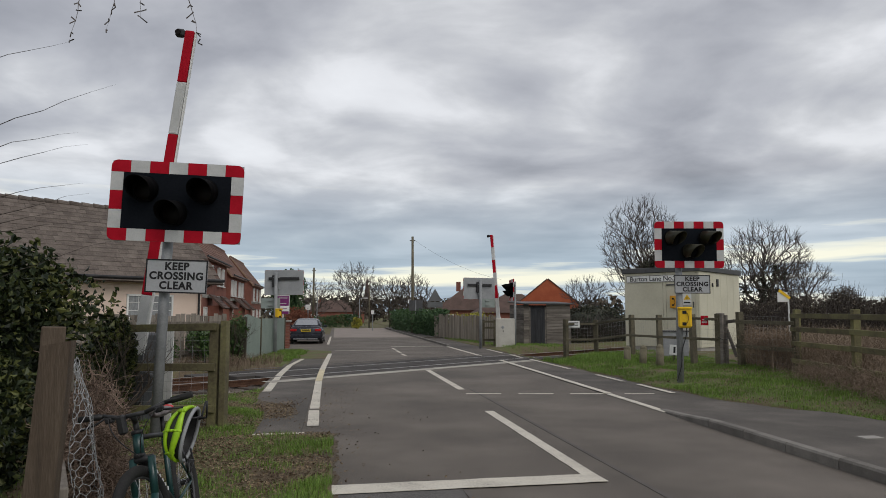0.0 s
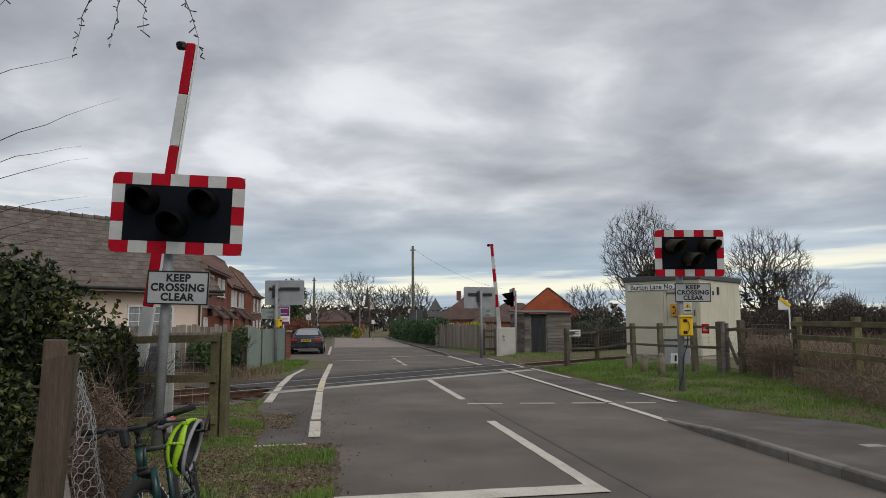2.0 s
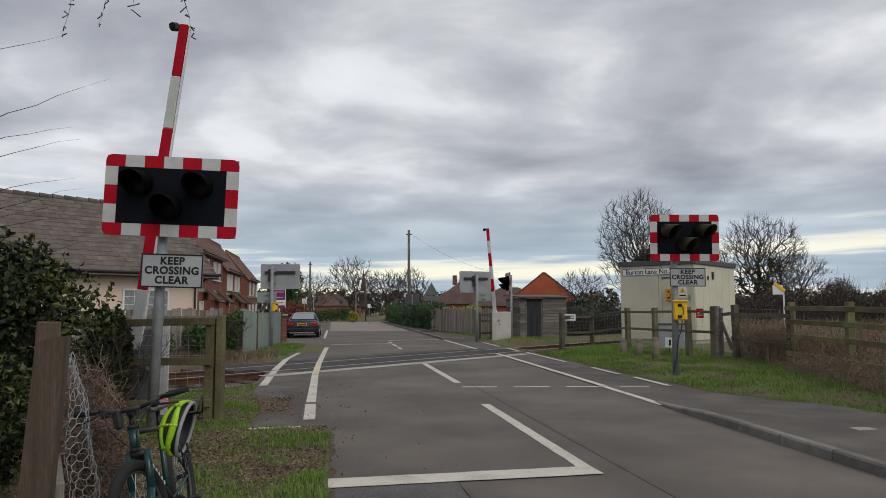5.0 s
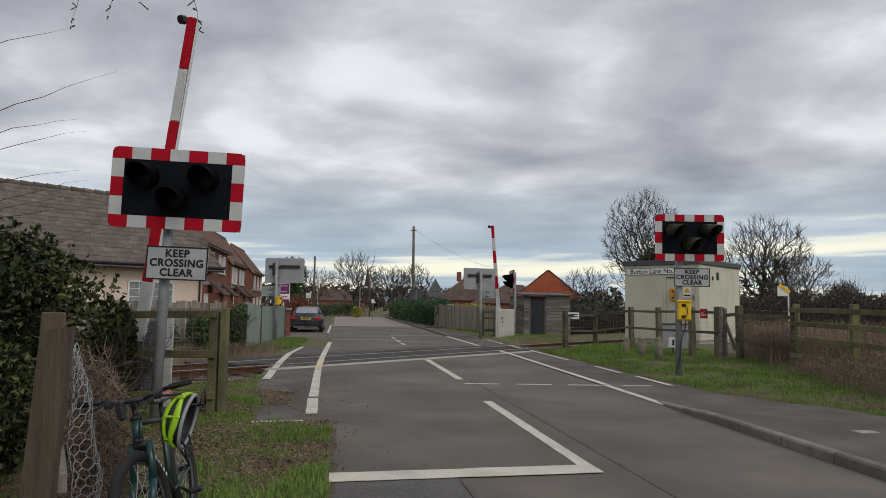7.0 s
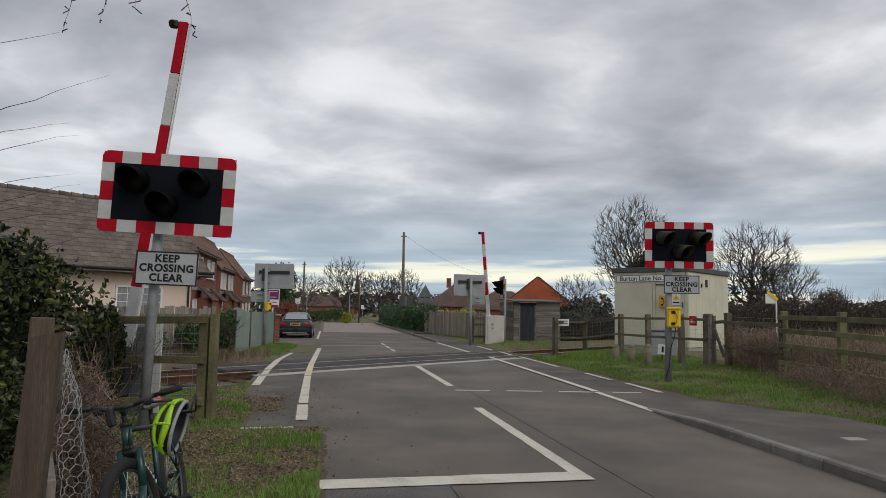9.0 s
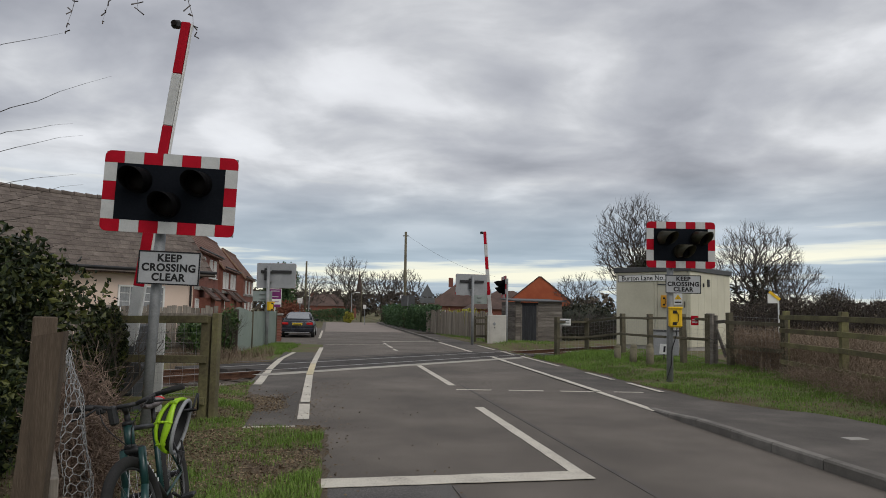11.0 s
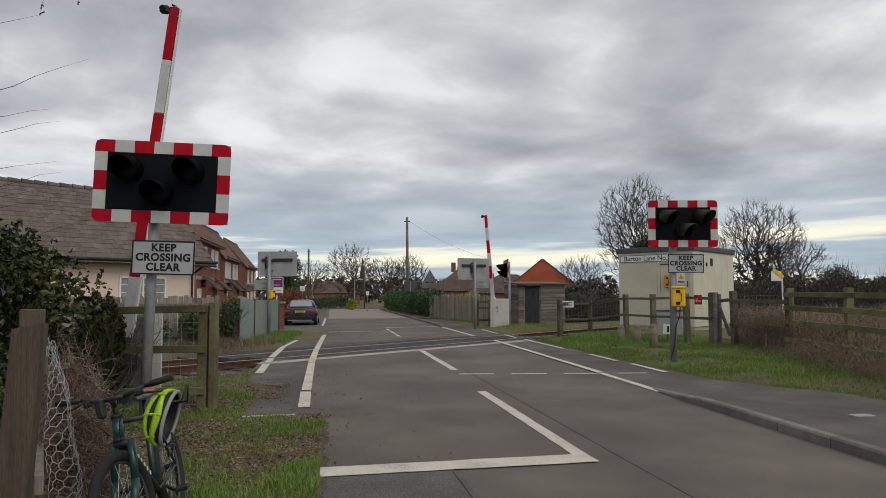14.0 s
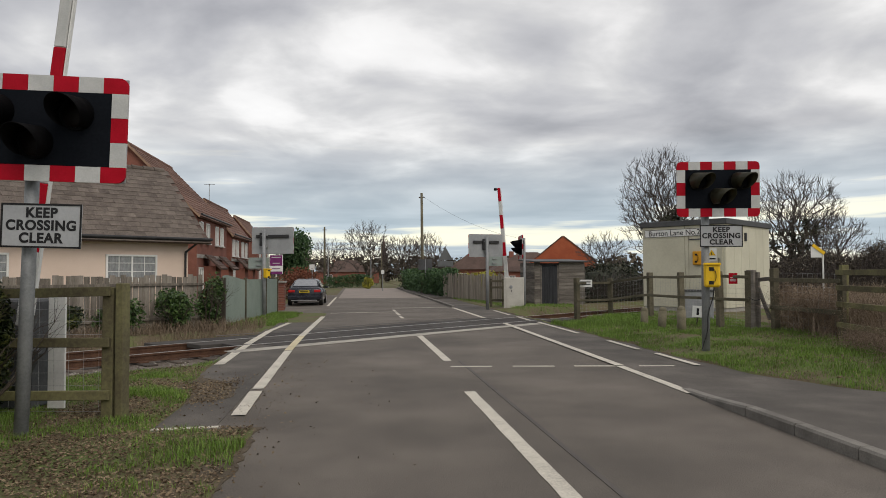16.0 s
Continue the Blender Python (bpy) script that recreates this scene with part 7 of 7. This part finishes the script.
road_sign(-2.85, 58.5, 3.75, "triangle", "triangular warning sign seen from behind", 1.2)
road_sign(-4.35, 57.0, 2.75, "dark", "dark road sign seen from behind beside the pole", 1.1)
road_sign(-9.4, 68.0, 2.0, "white", "small white roadside sign down the road", 0.3)
road_sign(-11.6, 50.0, 2.3, "white", "small white sign near the parked car", 0.36)
road_sign(-6.5, 76.0, 3.2, "white", "slim post with a pale sign beside the hedge", 0.3)

spire = thing("church_spire", pose(-34.4, 235.0, 0), "distant dark stone church spire", "church")
part("tower", cube((0, 0, 3), (2.6, 2.6, 6)), M_TILE_DARK, spire)
part("spire", tube((0, 0, 6), (0, 0, 14.4), 1.25, 0.05, 8), M_TILE_DARK, spire)

sig = thing("railway_signal", Matrix.Translation((14.6, 32.6, 0)), "white and yellow railway arm sign on a slim post", "signal")
part("post", tube((0, 0, 0), (0, 0, 2.45), 0.035), M_WHITEPAINT, sig)
part("board", cube((-0.28, -0.05, 2.42), (0.46, 0.02, 0.44), 0.004), M_WHITEPAINT, sig)
part("arm", box(bmesh.new(), (-0.2, -0.08, 2.55), (0.6, 0.02, 0.13), pose(0, 0, 0, 0, 0, 0) @ Matrix.Translation((-0.2, 0, 2.55)) @ pose(0, 0, 0, 0, 38, 0) @ Matrix.Translation((0.2, 0, -2.55))), M_YELLOW, sig)
cover = tagged(link_mesh("stopcock_cover", cube((0, 0, 0), (0.26, 0.16, 0.012), 0.003), M_CONCRETE), "pale rectangular stopcock cover set in the pavement", "access cover")
cover.matrix_world = Matrix.Translation(R(1.1, 3.95, 0.118)) @ pose(0, 0, 0, 0, 0, RZ)


# ---- brambles and loose stones ----
def brambles(name, seed, n, place, label, reach=0.7, mat=None):
    rnd = random.Random(seed)
    segs = []
    for _ in range(n):
        x, y = place(rnd)
        a = at_ground(x, y)
        u = rnd.uniform(0, 2 * math.pi)
        L, h = rnd.uniform(0.4, 1.2) * reach, rnd.uniform(0.25, 1.0) * reach
        prev = a
        for i in range(1, 8):
            t = i / 7
            p = a + Vector((math.cos(u) * L * t, math.sin(u) * L * t, h * math.sin(math.pi * t * 0.8))) + Vector((rnd.uniform(-1, 1), rnd.uniform(-1, 1), rnd.uniform(-1, 1))) * 0.015
            segs.append((prev, p, 0.0045 * (1.2 - t), 0.0045 * (1.1 - t)))
            prev = p
    v, f = tubes(segs, 4)
    mesh_object(name, v, f, mat or M_DRYSTEM, None, label, "brambles", "stuff")


M_DRYSTEM = material("dry_bramble_stem", two((0.15, 0.105, 0.072), (0.33, 0.25, 0.18)), 5, 40, 0.85, 0, rand=0.6, island=True)
brambles("brambles", 1, 150, lambda r: (8.1 + r.uniform(-0.3, 0.4), r.uniform(14.8, 17.6)), "tangle of dry brown bramble stems on the fence", 1.0)
brambles("brambles", 2, 90, lambda r: (7.8 + r.uniform(-0.3, 0.4), r.uniform(10.5, 14.8)), "dry bramble stems along the fence foot", 0.7)
brambles("brambles", 3, 150, lambda r: (7.6 + r.uniform(-0.2, 0.5), r.uniform(17.4, 19.4)), "dead brambles woven through the fence panel", 1.2)


def tangle(name, seed, n, mat, label, a, b, height, thick):
    """Fine curling dead stems heaped against the netting."""
    rnd = random.Random(seed)
    segs = []
    a, b = Vector(a), Vector(b)
    run = (b - a).normalized()
    side = Vector((run.y, -run.x, 0))
    for _ in range(n):
        u = rnd.uniform(0, 1)
        h = height * (0.85 + 0.3 * noise.noise((u * 5, seed, 1))) * rnd.uniform(0, 1) ** 0.75
        out = (abs(rnd.gauss(0, 0.55)) + 0.5 * (1 - h / height)) * thick
        p = a.lerp(b, u) + side * out
        p.z = max(0.03, h) + max(0.0, ground_z(p.x, p.y))
        d = Vector((rnd.gauss(0, 0.6), rnd.gauss(0, 0.6), rnd.gauss(-0.3, 0.8))).normalized()
        r = rnd.uniform(0.0012, 0.0032)
        for i in range(7):
            d = (d + Vector((rnd.gauss(0, 0.4), rnd.gauss(0, 0.4), rnd.gauss(0, 0.4)))).normalized()
            q = p + d * rnd.uniform(0.03, 0.06)
            segs.append((p, q, r, r))
            p = q
    v, f = tubes(segs, 3)
    mesh_object(name, v, f, mat, None, label, "brambles", "stuff")


M_DEADSTEM = material("bleached_dead_stems", two((0.11, 0.075, 0.056), (0.27, 0.195, 0.15)), 5, 40, 0.9, 0, rand=0.8, island=True)
tangle("brambles", 4, 4200, M_DEADSTEM, "dense tangle of dead stems against the loose netting", (-2.60, 4.52, 0), (-3.12, 5.45, 0), 1.12, 0.2)
tangle("brambles", 5, 2600, M_DRYSTEM, "brown dead brambles grown behind the fence panel", (7.86, 17.5, 0), (7.40, 19.3, 0), 1.1, 0.25)
tangle("brambles", 6, 2200, M_DRYSTEM, "bleached brambles spilling out at the fence foot", (7.75, 16.2, 0), (7.35, 10.5, 0), 0.42, 0.5)
tangle("brambles", 7, 1100, M_DRYSTEM, "bleached brambles standing behind the timber fence", (7.45, 10.5, 0), (7.95, 17.2, 0), 0.85, 0.3)


def stones():
    rng = np.random.default_rng(12)
    verts, faces = [], []
    for _ in range(2600):
        a, o = rng.uniform(-14, 26), rng.uniform(-2.7, 2.7)
        p = T(a, o)
        s_, d_ = sd(p.x, p.y)
        if -4.3 < d_ < 4.9:
            continue
        z = -0.19 if abs(o) < 1.7 else -0.19 - 0.17 * (abs(o) - 1.7) / 0.9
        r = rng.uniform(0.02, 0.05)
        k = len(verts)
        for q in ((1, 0, 0), (-1, 0, 0), (0, 1, 0), (0, -1, 0), (0, 0, 1), (0, 0, -1)):
            w = np.array(q) * r * rng.uniform(0.6, 1.3) + rng.normal(size=3) * r * 0.2
            verts.append((p.x + w[0], p.y + w[1], z + 0.01 + w[2] * 0.8))
        faces += [(k + i, k + j, k + m) for i in (0, 1) for j in (2, 3) for m in (4, 5)]
    mesh_object("ballast", verts, faces, M_STONE, None, "loose pale ballast stones along the track", "ballast", "stuff")


M_STONE = material("ballast_stone", two((0.10, 0.085, 0.07), (0.32, 0.29, 0.25)), 3, 30, 0.9, 0.2, rand=0.9, island=True, coords="World")
stones()

blades("dead_grass", 21, scatter(21, 7000, (-2, 17, 4.7, 8.2), lambda s, d, p, r: 0.9 if d > footway_edge(s) and clear_of_track(p, 2.4) and noise.noise((p.x * 1.3, p.y * 1.3, 21)) > 0.12 else 0), 0.09, 0.006, M_DRY, "tufts of dry straw in the verge grass", "dead grass", 0.9)
leaf_cards(np.random.default_rng(33), [(x, y, z + 0.03) for x, y, z, k in scatter(33, 1500, (-2, 16, 4.6, 8.0), lambda s, d, p, r: 1.0 if d > footway_edge(s) and clear_of_track(p, 2.4) else 0)], 0.035, M_LITTER, "leaf_litter", None, "scattered brown leaves in the verge grass", "leaf litter", "stuff", 0.0, 0.2, True)
